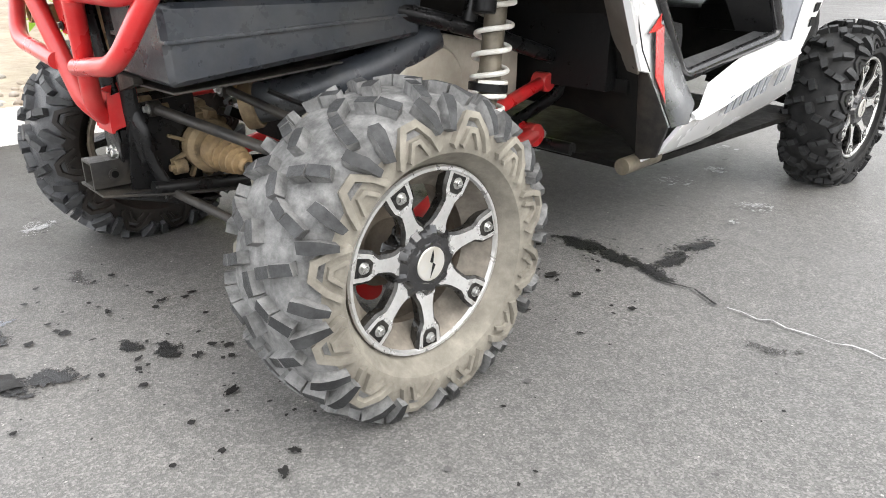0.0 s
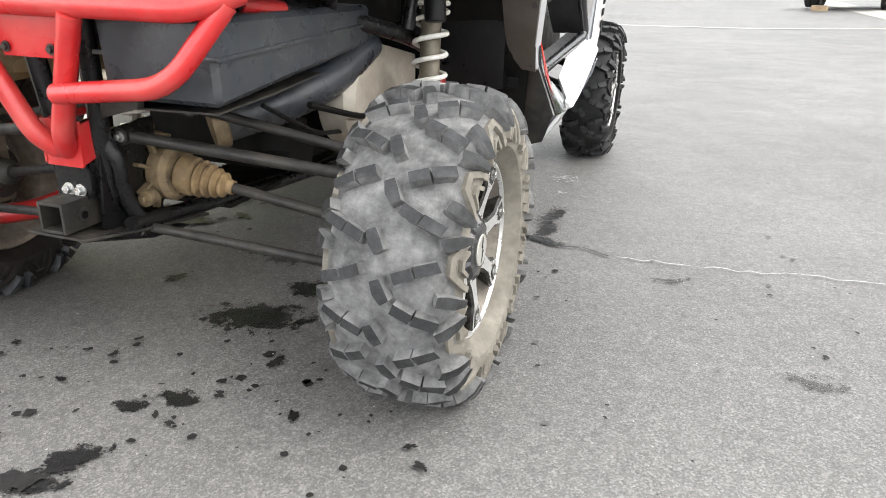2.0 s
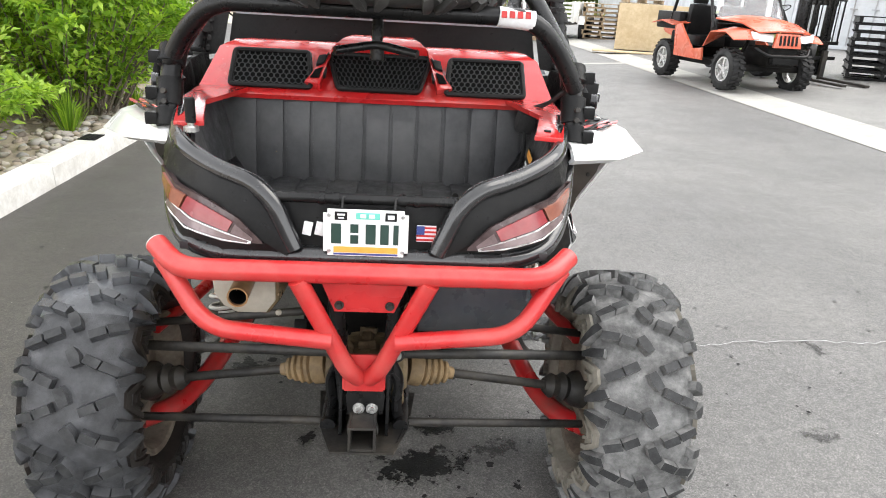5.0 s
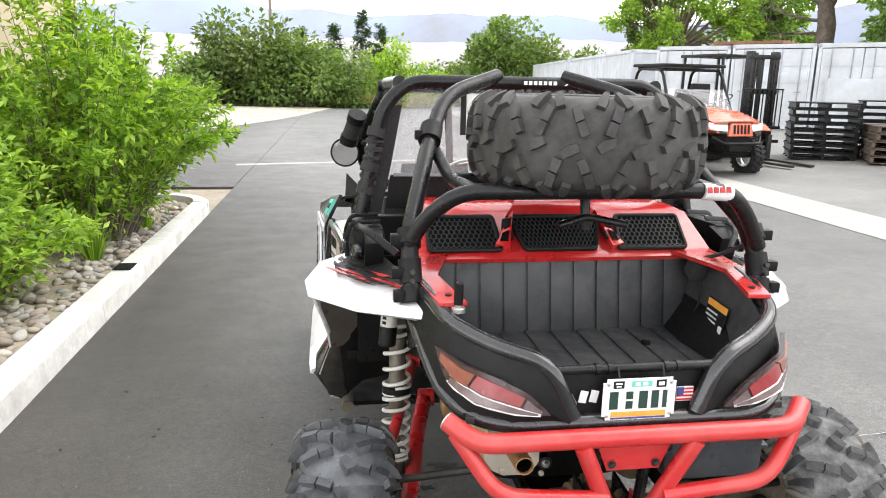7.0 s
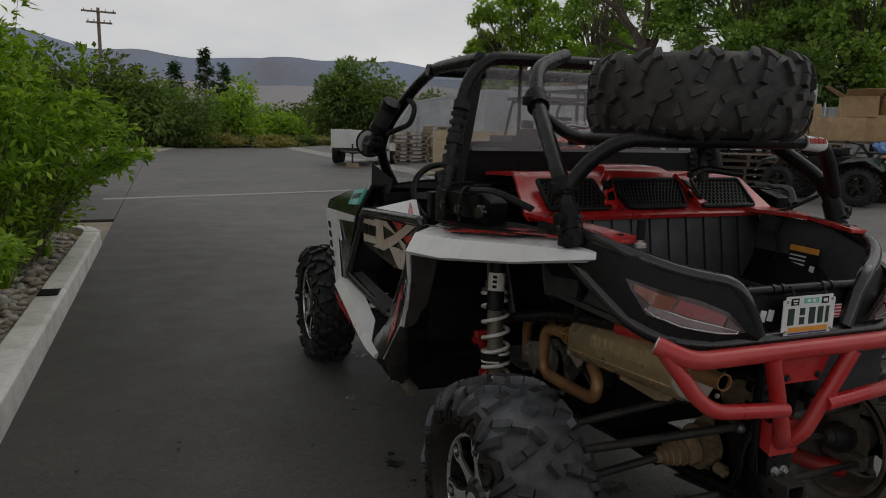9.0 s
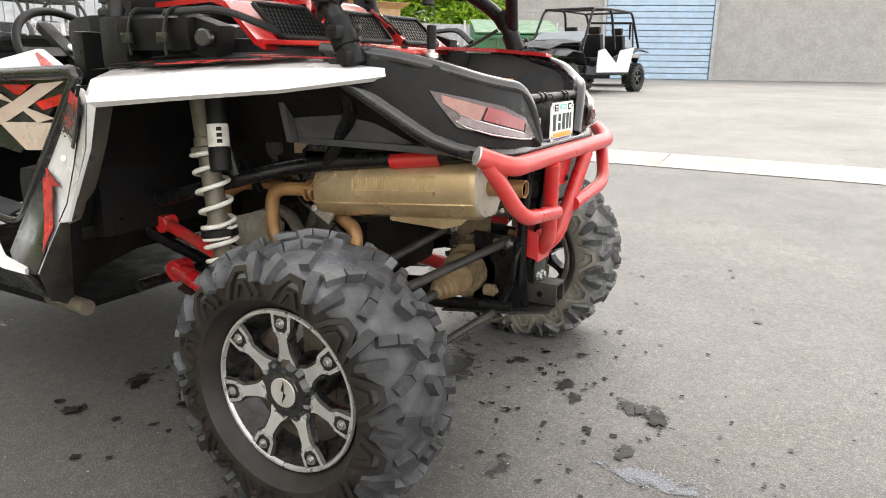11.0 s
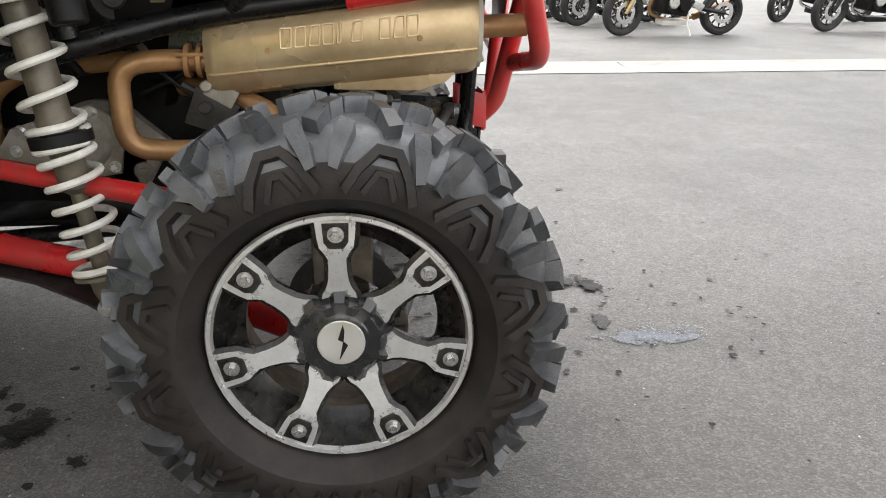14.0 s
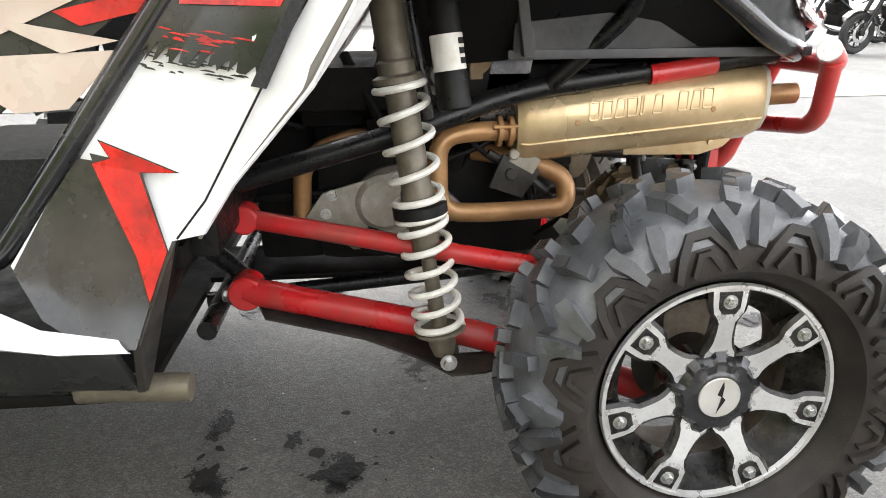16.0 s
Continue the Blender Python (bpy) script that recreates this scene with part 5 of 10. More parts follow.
for s in (1, -1):
    slab(bm, [sgn((0.135, 0.39, 1.20), s), sgn((0.165, 0.37, 1.16), s), sgn((0.21, 0.30, 1.105), s), sgn((0.165, 0.285, 1.10), s)], (0, -0.016, 0.02), 0.004)
part("cover_ridge", bm, RED_PLASTIC, cover)
for s in (1, -1):  # slots down the two ridges, their shade painted as black slabs
    A, B, C, D = [Vector(sgn(p, s)) + Vector((0, -0.019, 0.0235)) for p in ((0.135, 0.39, 1.20), (0.165, 0.37, 1.16), (0.21, 0.30, 1.105), (0.165, 0.285, 1.10))]
    for u0, u1 in ((0.14, 0.44), (0.56, 0.86)):
        bm = bmesh.new()
        slab(bm, [A.lerp(D, u).lerp(B.lerp(C, u), v) for u, v in ((u0, 0.22), (u0, 0.78), (u1, 0.78), (u1, 0.22))], (0, 0.002, -0.002))
        part("ridge_slot", bm, PIT_BLACK, cover)


def grille(xa, xb, taper):
    """A hexagon-mesh grille on the cover's slope between xa and xb; taper draws in its foot on each side."""
    p0, p1 = Vector((0, 0.288, 1.098)), Vector((0, 0.385, 1.184))
    out = Vector((0, -0.66, 0.75)) * 0.010

    def at(x, v):
        u = (x - xa) / (xb - xa)
        lx = xa + taper[0] * (1 - v) + u * (xb - xa - (taper[0] + taper[1]) * (1 - v))
        return Vector((lx, 0, 0)) + p0.lerp(p1, v) + out
    # a solid black sheet paints the shade behind the mesh
    bm = bmesh.new()
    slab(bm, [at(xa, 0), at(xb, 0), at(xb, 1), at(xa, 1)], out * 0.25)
    back = part("grille_back", bm, PIT_BLACK, cover, "black sheet for the shade behind the mesh")
    bm = bmesh.new()
    c = [at(xa, 0), at(xb, 0), at(xb, 1), at(xa, 1)]
    tube(bm, [q + out * 0.5 for q in c], 0.0075, 8, 0.012, closed=True)
    part("grille_frame", bm, BLACK_PLASTIC, cover)
    bm = bmesh.new()
    nx, ny = max(6, int((xb - xa) / 0.0155)), 8
    verts, faces, w = [], [], 0.0022
    for j in range(ny + 1):
        for i in range(nx + 1):
            u0 = xa + (xb - xa) * min(max((i + (0.5 if j % 2 else 0)) / nx, 0), 1)
            if j < ny:
                for du in (0,):
                    p, q = at(u0, j / ny), at(u0, (j + 0.62) / ny)
                    h = Vector((w, 0, 0))
                    bm.faces.new([bm.verts.new(k + out * 0.5) for k in (p - h, p + h, q + h, q - h)])
                for sgn_ in (1, -1):
                    u1 = min(max(u0 + sgn_ * (xb - xa) / nx / 2, xa), xb)
                    p, q = at(u0, (j + 0.62) / ny), at(u1, (j + 1) / ny)
                    h = Vector((0, w * 0.6, w * 0.6))
                    bm.faces.new([bm.verts.new(k + out * 0.5) for k in (p - h, q - h, q + h, p + h)])
    bmesh.ops.solidify(bm, geom=bm.faces[:], thickness=0.004)
    bmesh.ops.recalc_face_normals(bm, faces=bm.faces[:])
    part("grille_mesh", bm, MESH_GREY, cover, "black honeycomb mesh")


grille(-0.415, -0.205, (0.0, -0.015))
grille(-0.148, 0.148, (0.034, 0.034))
grille(0.205, 0.415, (-0.015, 0.0))
for s in (1, -1):
    for k in (0, 1):
        bm = bmesh.new()
        y, z, x = 0.315 + 0.035 * k, 1.135 + 0.033 * k, 0.163 + 0.006 * k
        slab(bm, [sgn((x - 0.012, y - 0.014, z - 0.002), s), sgn((x + 0.012, y - 0.012, z - 0.008), s), sgn((x + 0.006, y + 0.010, z + 0.014), s), sgn((x - 0.014, y + 0.008, z + 0.018), s)], (0, -0.008, 0.010), 0.001)
        part("cover_slot", bm, INK_BLACK, cover)

# ---- tail: fascia, lamps, tubes, plate ----
TOP_TUBE = [(0.485, 0.09, 1.075), (0.455, -0.06, 1.068), (0.425, -0.19, 1.04), (0.33, -0.265, 1.005), (0.235, -0.318, 0.988), (0.195, -0.33, 0.95), (0.152, -0.338, 0.852)]
LOW_TUBE = [(0.50, 0.04, 1.02), (0.47, -0.10, 0.935), (0.44, -0.2, 0.87), (0.39, -0.285, 0.842), (0.3, -0.33, 0.835)]
for s in (1, -1):
    bm = bmesh.new()
    tube(bm, [sgn(p, s) for p in TOP_TUBE], 0.0205, 14, 0.07)
    part("tail_tube", bm, BLACK_GLOSS, buggy, "gloss black tube round the tail")
    bm = bmesh.new()
    up = [TOP_TUBE[0], TOP_TUBE[1], TOP_TUBE[2], TOP_TUBE[3], TOP_TUBE[4], TOP_TUBE[6]]
    dn = [LOW_TUBE[0], LOW_TUBE[1], LOW_TUBE[2], LOW_TUBE[3], LOW_TUBE[4], (0.16, -0.335, 0.84)]
    mid = [((a[0] + b[0]) / 2 + 0.012, (a[1] + b[1]) / 2 - 0.012, (a[2] + b[2]) / 2) for a, b in zip(up, dn)]
    strip(bm, [[sgn(p, s) for p in up], [sgn(p, s) for p in mid], [sgn(p, s) for p in dn]], 0.012)
    part("tail_fascia", bm, BLACK_PLASTIC, buggy, "black plastic tail panel", 60)

    # lamp cluster, a swept leaf of lens
    def Lp(u, v):
        """Along (0 at the outer tip, 1 at the inner) and up the lamp."""
        top = [Vector(p) for p in ((0.452, -0.19, 0.985), (0.40, -0.272, 0.965), (0.33, -0.315, 0.945), (0.265, -0.342, 0.918), (0.215, -0.348, 0.872))]
        bot = [Vector(p) for p in ((0.447, -0.205, 0.962), (0.425, -0.25, 0.908), (0.37, -0.315, 0.885), (0.29, -0.345, 0.873), (0.213, -0.349, 0.868))]
        i = min(int(u * 4), 3)
        w = u * 4 - i
        p = bot[i].lerp(bot[i + 1], w).lerp(top[i].lerp(top[i + 1], w), v)
        return sgn(tuple(p), s)
    bm = bmesh.new()
    strip(bm, [[Lp(i / 12, -0.06), Lp(i / 12, 0.3), Lp(i / 12, 0.7), Lp(i / 12, 1.06)] for i in range(13)], -0.012 * s)
    lamp = part("tail_lamp", bm, LENS_DARK, buggy, "red and clear tail lamp with smoked edge", 60)
    for name, u0, u1, v0, v1, mt in (("amber_lens", 0.06, 0.36, 0.38, 0.92, LENS_AMBER), ("red_lens", 0.38, 0.76, 0.42, 0.92, LENS_RED), ("clear_lens", 0.22, 0.92, 0.06, 0.32, LENS_CLEAR), ("pale_lens", 0.78, 0.95, 0.38, 0.9, LENS_CLEAR)):
        bm = bmesh.new()
        rows = [[Lp(u0 + (u1 - u0) * i / 6, v0), Lp(u0 + (u1 - u0) * i / 6, (v0 + v1) / 2), Lp(u0 + (u1 - u0) * i / 6, v1)] for i in range(7)]
        strip(bm, [[(p[0] + 0.008 * s, p[1] - 0.009, p[2]) for p in r] for r in rows], -0.006 * s)
        part(name, bm, mt, lamp, "", 60)
    for v in (0.36, 0.03):
        bm = bmesh.new()
        tube(bm, [(lambda p: (p[0] + 0.010 * s, p[1] - 0.012, p[2]))(Lp(0.2 + 0.75 * i / 8, v)) for i in range(9)], 0.0022, 6, 0)
        part("lamp_trim", bm, SILVER, lamp)
bm = bmesh.new()
tube(bm, [sgn(p, -1) for p in LOW_TUBE] + [sgn(p, 1) for p in LOW_TUBE[::-1]], 0.0215, 14, 0.07)
part("lower_tail_tube", bm, BLACK_GLOSS, buggy, "gloss black tube under the tail lamps")
bm = bmesh.new()
slab(bm, [(-0.175, -0.322, 0.845), (0.175, -0.322, 0.845), (0.19, -0.310, 0.955), (-0.19, -0.310, 0.955)], (0, 0.02, 0), 0.004)
gate = part("tailgate", bm, BLACK_PLASTIC, buggy, "black plastic tailgate")
bm = bmesh.new()
tube(bm, [(-0.20, -0.318, 0.962), (0.20, -0.318, 0.962)], 0.0115, 12)
for x in (-0.10, -0.07, 0.07, 0.10):
    tube(bm, [(x, -0.318, 0.962), (x + 0.012, -0.318, 0.962)], 0.0145, 12)
part("tailgate_bar", bm, BLACK_TUBE, gate)
bm = bmesh.new()
for k in range(2):
    box(bm, (-0.125 + 0.026 * k, -0.3235, 0.895), (0.019, 0.003, 0.03), pose(0, 0, 0, 0, 12, 0), 0.001)
part("maker_bars", bm, INK_WHITE, gate, "white maker's lettering as plain bars")
bm = bmesh.new()
box(bm, (0.128, -0.324, 0.892), (0.042, 0.003, 0.036))
flag = part("flag_sticker", bm, INK_WHITE, gate, "small striped flag sticker")
bm = bmesh.new()
for k in range(4):
    box(bm, (0.128, -0.3262, 0.8785 + 0.009 * k), (0.042, 0.0015, 0.0042))
part("flag_stripes", bm, INK_RED, gate)
bm = bmesh.new()
box(bm, (0.1155, -0.3272, 0.9), (0.017, 0.001, 0.019))
part("flag_field", bm, INK_BLUE, gate)
PY = -0.352
bm = bmesh.new()
t = bmesh.new()
bmesh.ops.create_cube(t, size=1.0)
for v in t.verts:
    v.co = Vector((v.co.x * 0.178, v.co.y * 0.003, v.co.z * 0.102))
bmesh.ops.bevel(t, geom=[e for e in t.edges if abs((e.verts[0].co - e.verts[1].co).y) > 0.002], offset=0.009, segments=4, affect="EDGES")
merge(bm, t, Matrix.Translation((0, PY, 0.898)))
number_plate = part("number_plate", bm, PLATE, buggy, "white plate with dark green characters as bars and an orange foot")


def flat(name, mt, items, parent=number_plate, y=PY - 0.0022):
    for x, z, w, h in items:
        b = bmesh.new()
        box(b, (x, y, z), (w, 0.0012, h), None, 0.0)
        part(name, b, mt, parent)


flat("plate_foot", INK_ORANGE, [(0.0, 0.861, 0.135, 0.013)])
flat("plate_foot_line", INK_BLUE, [(0.0, 0.851, 0.135, 0.004)])
flat("plate_header", INK_TEAL, [(0.004, 0.936, 0.05, 0.014)])
flat("header_bar", PLATE, [(-0.006, 0.936, 0.012, 0.008), (0.012, 0.936, 0.012, 0.008)], y=PY - 0.003)
flat("date_tag", INK_BLACK, [(-0.052, 0.935, 0.026, 0.018), (0.052, 0.935, 0.024, 0.018)])
flat("date_mark", PLATE, [(-0.052, 0.938, 0.016, 0.004), (-0.052, 0.931, 0.012, 0.003), (0.052, 0.935, 0.014, 0.009)], y=PY - 0.003)
flat("character_bar", INK, [(-0.062, 0.896, 0.021, 0.044), (-0.024, 0.908, 0.017, 0.019), (-0.024, 0.884, 0.017, 0.019), (0.010, 0.896, 0.021, 0.044), (0.039, 0.896, 0.018, 0.044), (0.063, 0.896, 0.011, 0.044)])
for x in (-0.077, 0.077):
    for z in (0.858, 0.936):
        bm = bmesh.new()
        disc(bm, (x, PY - 0.0012, z), (0, -1, 0), 0.0042, 0.003, 12, 0, 0.001)
        part("plate_screw", bm, STEEL, number_plate)
for x in (-0.05, 0.06):
    bm = bmesh.new()
    tube(bm, [(x, PY, 0.945), (x, -0.335, 0.975), (x + 0.01, -0.31, 0.955)], 0.0022, 6, 0.02)
    part("cable_tie", bm, CLOTH, number_plate)

# ---- fenders, flaps and body sides ----
for s in (1, -1):
    bm = bmesh.new()
    inner = [(0.485, 0.10, 1.055), (0.52, 0.26, 1.058), (0.55, 0.45, 1.05), (0.56, 0.70, 1.04), (0.665, 0.79, 0.95), (0.672, 0.86, 0.78)]
    crest = [(0.478, -0.085, 1.036), (0.62, 0.10, 1.034), (0.725, 0.30, 1.022), (0.752, 0.60, 1.0), (0.742, 0.70, 0.89), (0.70, 0.80, 0.75)]
    outer = [(0.482, -0.09, 1.018), (0.645, 0.08, 0.988), (0.782, 0.30, 0.968), (0.803, 0.55, 0.948), (0.768, 0.625, 0.83), (0.733, 0.75, 0.69)]
    under = [(0.478, -0.08, 1.008), (0.635, 0.10, 0.978), (0.768, 0.31, 0.958), (0.79, 0.54, 0.936), (0.758, 0.622, 0.825), (0.724, 0.75, 0.685)]
    strip(bm, [[sgn(p, s) for p in row] for row in (inner, crest, outer, under)], 0.008)
    fender = part("rear_fender", bm, WHITE_GEL, buggy, "white plastic rear fender with splashed graphics", 25)
    bm = bmesh.new()
    rnd = random.Random(11)
    edge = []
    for k in range(25):  # black base band with a ragged outer edge
        u = 0.10 + 0.85 * k / 24
        i = min(int(u * 3), 2)
        p = Vector(inner[i]).lerp(Vector(inner[i + 1]), u * 3 - i)
        q = Vector(crest[i]).lerp(Vector(crest[i + 1]), u * 3 - i)
        reach = (0.62 + 0.2 * rnd.random()) * min(1.0, 4 * (u - 0.05), 6 * (0.99 - u))
        edge.append([sgn(tuple(p.lerp(q, v) + Vector((0, 0, 0.0115))), s) for v in (0.02, 0.02 + reach)])
    strip(bm, edge, 0.0015)
    for k in range(46):
        u = rnd.uniform(0.12, 0.95)
        i = min(int(u * 3), 2)
        w = u * 3 - i
        p = Vector(inner[i]).lerp(Vector(inner[i + 1]), w)
        q = Vector(crest[i]).lerp(Vector(crest[i + 1]), w)
        a = p.lerp(q, rnd.uniform(0.42, 0.84))
        d = (q - p).normalized()
        f = (Vector(crest[i + 1]) - Vector(crest[i])).normalized()
        up = f.cross(d) * (1 if s > 0 else 1)
        up = up if up.z > 0 else -up
        l, wd = rnd.uniform(0.02, 0.09), rnd.uniform(0.003, 0.011)
        slab(bm, [sgn(tuple(a + up * 0.016 + f * x * l + d * y * wd), s) for x, y in ((-1, 0), (-0.3, -0.8), (0.6, -0.5), (1, 0.1), (0.3, 0.9), (-0.5, 0.6))], (0, 0, 0.0015), 0, 0 if k % 5 else 1)
    part("fender_graphic", bm, [INK_BLACK, INK_RED], fender, "black and red splash graphic")
    bm = bmesh.new()
    strip(bm, [[sgn((0.797, 0.555, 0.945), s), sgn((0.764, 0.632, 0.82), s), sgn((0.73, 0.755, 0.68), s), sgn((0.722, 0.805, 0.603), s)], [sgn((0.71, 0.62, 0.955), s), sgn((0.69, 0.70, 0.82), s), sgn((0.68, 0.79, 0.68), s), sgn((0.675, 0.825, 0.606), s)], [sgn((0.63, 0.68, 0.955), s), sgn((0.62, 0.75, 0.82), s), sgn((0.62, 0.82, 0.69), s), sgn((0.635, 0.85, 0.64), s)]], 0.005)
    flap = part("mud_flap", bm, FLAP, buggy, "dusty grey plastic flap behind the door", 50)
    for c in ((0.71, 0.802, 0.622), (0.735, 0.66, 0.80)):
        bm = bmesh.new()
        disc(bm, sgn(c, s), (0.3 * s, -1, 0), 0.008, 0.005, 14, 0, 0.001)
        part("flap_screw", bm, DUSTY_STEEL, flap)

    # body side: a quarter panel that pinches in towards the door, a sill, the half door and the front fender
    def P(x, y, z):
        return sgn((x, y, z), s)
    QUARTER = [[(0.772, 0.905, 0.455), (0.785, 0.93, 0.46), (0.795, 0.955, 0.465), (0.765, 1.03, 0.505)], [(0.748, 0.878, 0.53), (0.742, 0.93, 0.54), (0.72, 1.0, 0.55), (0.685, 1.10, 0.56)],
               [(0.724, 0.848, 0.602), (0.712, 0.90, 0.615), (0.698, 0.96, 0.625), (0.675, 1.04, 0.645)], [(0.729, 0.80, 0.612), (0.706, 0.86, 0.655), (0.692, 0.93, 0.675), (0.67, 1.01, 0.685)],
               [(0.736, 0.75, 0.685), (0.706, 0.83, 0.70), (0.688, 0.91, 0.71), (0.665, 0.985, 0.72)], [(0.768, 0.625, 0.825), (0.72, 0.74, 0.84), (0.68, 0.83, 0.85), (0.658, 0.895, 0.86)],
               [(0.802, 0.552, 0.945), (0.74, 0.65, 0.965), (0.69, 0.74, 0.975), (0.658, 0.80, 0.985)]]

    def Q(u, v, o=0.0):
        """A point on the quarter panel: u 0 to 3 from the wheel forward, v 0 to 6 up, o outward."""
        i, j = min(int(u), 2), min(int(v), 5)
        a, b = u - i, v - j
        g = [[Vector(QUARTER[j + n][i + m]) for m in (0, 1)] for n in (0, 1)]
        p = g[0][0].lerp(g[0][1], a).lerp(g[1][0].lerp(g[1][1], a), b)
        return P(p.x + o, p.y - 0.3 * o, p.z)
    bm = bmesh.new()
    strip(bm, [[P(*p) for p in row] for row in QUARTER], 0.008 * s)
    quarter = part("quarter_panel", bm, WHITE_GEL, buggy, "white quarter panel behind the door", 40)
    bm = bmesh.new()
    strip(bm, [[Q(3 * k / 6, v, 0.007) for k in range(7)] for v in (0.0, 0.5, 0.92)] + [[Q(0.75 + 2.25 * k / 6, 2.0, 0.007) for k in range(7)], [Q(1.5 + 1.5 * k / 6, 3.2, 0.007) for k in range(7)], [Q(2.15 + 0.85 * k / 6, 4.0, 0.007) for k in range(7)]], 0.004 * s)
    part("side_panel", bm, GREY_GRAPHIC, quarter, "charcoal lower panel beside a red arrow flash", 50)
    # the red arrow in its dark outline
    SHAFT = [(2.65, 3.93), (1.72, 3.9), (0.06, 1.85), (0.03, 0.9), (0.8, 1.65), (1.9, 2.65)]
    HEAD = [(2.72, 4.2), (2.35, 4.06), (2.65, 3.93), (1.72, 3.9), (1.1, 4.02), (1.9, 4.12)]
    for name, mt, o, grow in (("flash_outline", GREY_GRAPHIC, 0.0125, 0.10), ("red_flash", INK_RED, 0.015, 0.0)):
        for poly in (SHAFT, HEAD):
            cu, cv = sum(p[0] for p in poly) / len(poly), sum(p[1] for p in poly) / len(poly)
            bm = bmesh.new()
            slab(bm, [Q(cu + (u - cu) * (1 + grow) , min(max(cv + (v - cv) * (1 + grow), 0.05), 5.9), o) for u, v in poly], (0.0015 * s, 0, 0))
            part(name, bm, mt, quarter)
    bm = bmesh.new()
    tube(bm, [Q(0.62, 5.6, 0.008), Q(0.5, 4.6, 0.008), Q(0.32, 3.6, 0.008), Q(0.12, 2.3, 0.008)], 0.0018, 6, 0)
    part("panel_seam", bm, INK_BLACK, quarter)
    bm = bmesh.new()
    disc(bm, Q(1.55, 4.55, 0.006), (s, -0.3, 0.2), 0.009, 0.003, 16, 0, 0.001)
    part("panel_plug", bm, WHITE_GEL, quarter)
    rnd = random.Random(31)
    bm = bmesh.new()
    low = [5.02 + 0.22 * rnd.random() ** 2 for _ in range(41)]
    strip(bm, [[Q(0.6 + 2.37 * i / 40, low[i] + (5.86 - low[i]) * w, 0.0115) for w in (0, 0.33, 0.66, 1)] for i in range(41)], 0.0015 * s)
    for k in range(24):
        u, v, l = rnd.uniform(0.75, 2.5), rnd.uniform(4.93, 5.1), rnd.uniform(0.1, 0.4)
        slab(bm, [Q(u, v, 0.009), Q(u + l, v + 0.006, 0.009), Q(u + l * 0.7, v + 0.022, 0.009), Q(u + 0.2 * l, v + 0.016, 0.009)], (0.001 * s, 0, 0))
    part("dark_splash", bm, GREY_GRAPHIC, quarter, "ragged charcoal splash across the panel's top")
    bm = bmesh.new()
    for k in range(22):
        u, v, l = rnd.uniform(0.7, 2.5), 5.28 + rnd.gauss(0, 0.06), rnd.uniform(0.15, 0.5)
        slab(bm, [Q(u, v, 0.014), Q(u + l, v + 0.006, 0.014), Q(u + l * 0.7, v + 0.022, 0.014), Q(u + 0.3 * l, v + 0.016, 0.014)], (0.001 * s, 0, 0))
    slab(bm, [Q(0.9, 5.72, 0.014), Q(2.6, 5.62, 0.014), Q(2.8, 5.86, 0.014), Q(0.9, 5.88, 0.014)], (0.001 * s, 0, 0))
    part("red_splash", bm, INK_RED, quarter)
    bm = bmesh.new()
    strip(bm, [[Q(0.66, 5.98, 0.016), Q(0.82, 5.98, 0.016)], [Q(0.6, 5.5, 0.015), Q(0.77, 5.5, 0.015)], [Q(0.52, 4.93, 0.018), Q(0.70, 4.93, 0.018)]], 0.004 * s)
    part("hanging_strap", bm, CLOTH, quarter, "loose end of a black strap")
    bm = bmesh.new()
    strip(bm, [[P(0.795, 0.905 if s < 0 else 0.98, 0.457 if s < 0 else 0.466), P(0.803, 1.0, 0.462), P(0.804, 1.14, 0.485), P(0.80, 1.40, 0.55), P(0.785, 1.66, 0.59)], [P(0.7945, 0.915 if s < 0 else 0.985, 0.461 if s < 0 else 0.47), P(0.797, 1.015, 0.476), P(0.785, 1.15, 0.508), P(0.765, 1.40, 0.585), P(0.765, 1.64, 0.625)], [P(0.785, 0.925 if s < 0 else 0.99, 0.462 if s < 0 else 0.474), P(0.783, 1.03, 0.482), P(0.725, 1.18, 0.528), P(0.715, 1.40, 0.59), P(0.735, 1.61, 0.635)]], -0.014 * s)
    rocker = part("rocker_panel", bm, WHITE_GEL, buggy, "white sill panel with printed lettering bars", 30)
    bm = bmesh.new()
    strip(bm, [[P(0.65, 0.93, 0.315), P(0.66, 1.3, 0.33), P(0.68, 1.75, 0.40)], [P(0.735, 0.925, 0.365), P(0.745, 1.24, 0.39), P(0.745, 1.76, 0.46)], [P(0.795, 0.93, 0.457), P(0.800, 1.24, 0.525), P(0.783, 1.67, 0.588)]], 0.012 * s)
    part("sill_skirt", bm, GREY_GRAPHIC if s < 0 else WHITE_GEL, rocker, "skirt under the sill")
    for k in range(9):
        if k == 6:
            continue
        bm = bmesh.new()
        y = 1.17 + 0.045 * k if s > 0 else 1.56 - 0.045 * k
        zz = 0.512 + (y - 1.17) * 0.155
        slab(bm, [P(0.806, y, zz), P(0.805, y + 0.03, zz + 0.0045), P(0.793, y + 0.03, zz - 0.047), P(0.794, y, zz - 0.052)], (0.004 * s, 0, 0))
        part("letter_bar", bm, INK_RED if s < 0 else GREY_FENDER, rocker)

    # the half door: a tube frame, open below, with a printed upper panel
    def D(y, z, o=0.0):
        return P(0.66 + 0.09 * min(max((y - 1.1) / 0.5, 0), 1) + o, y, z)
    bm = bmesh.new()
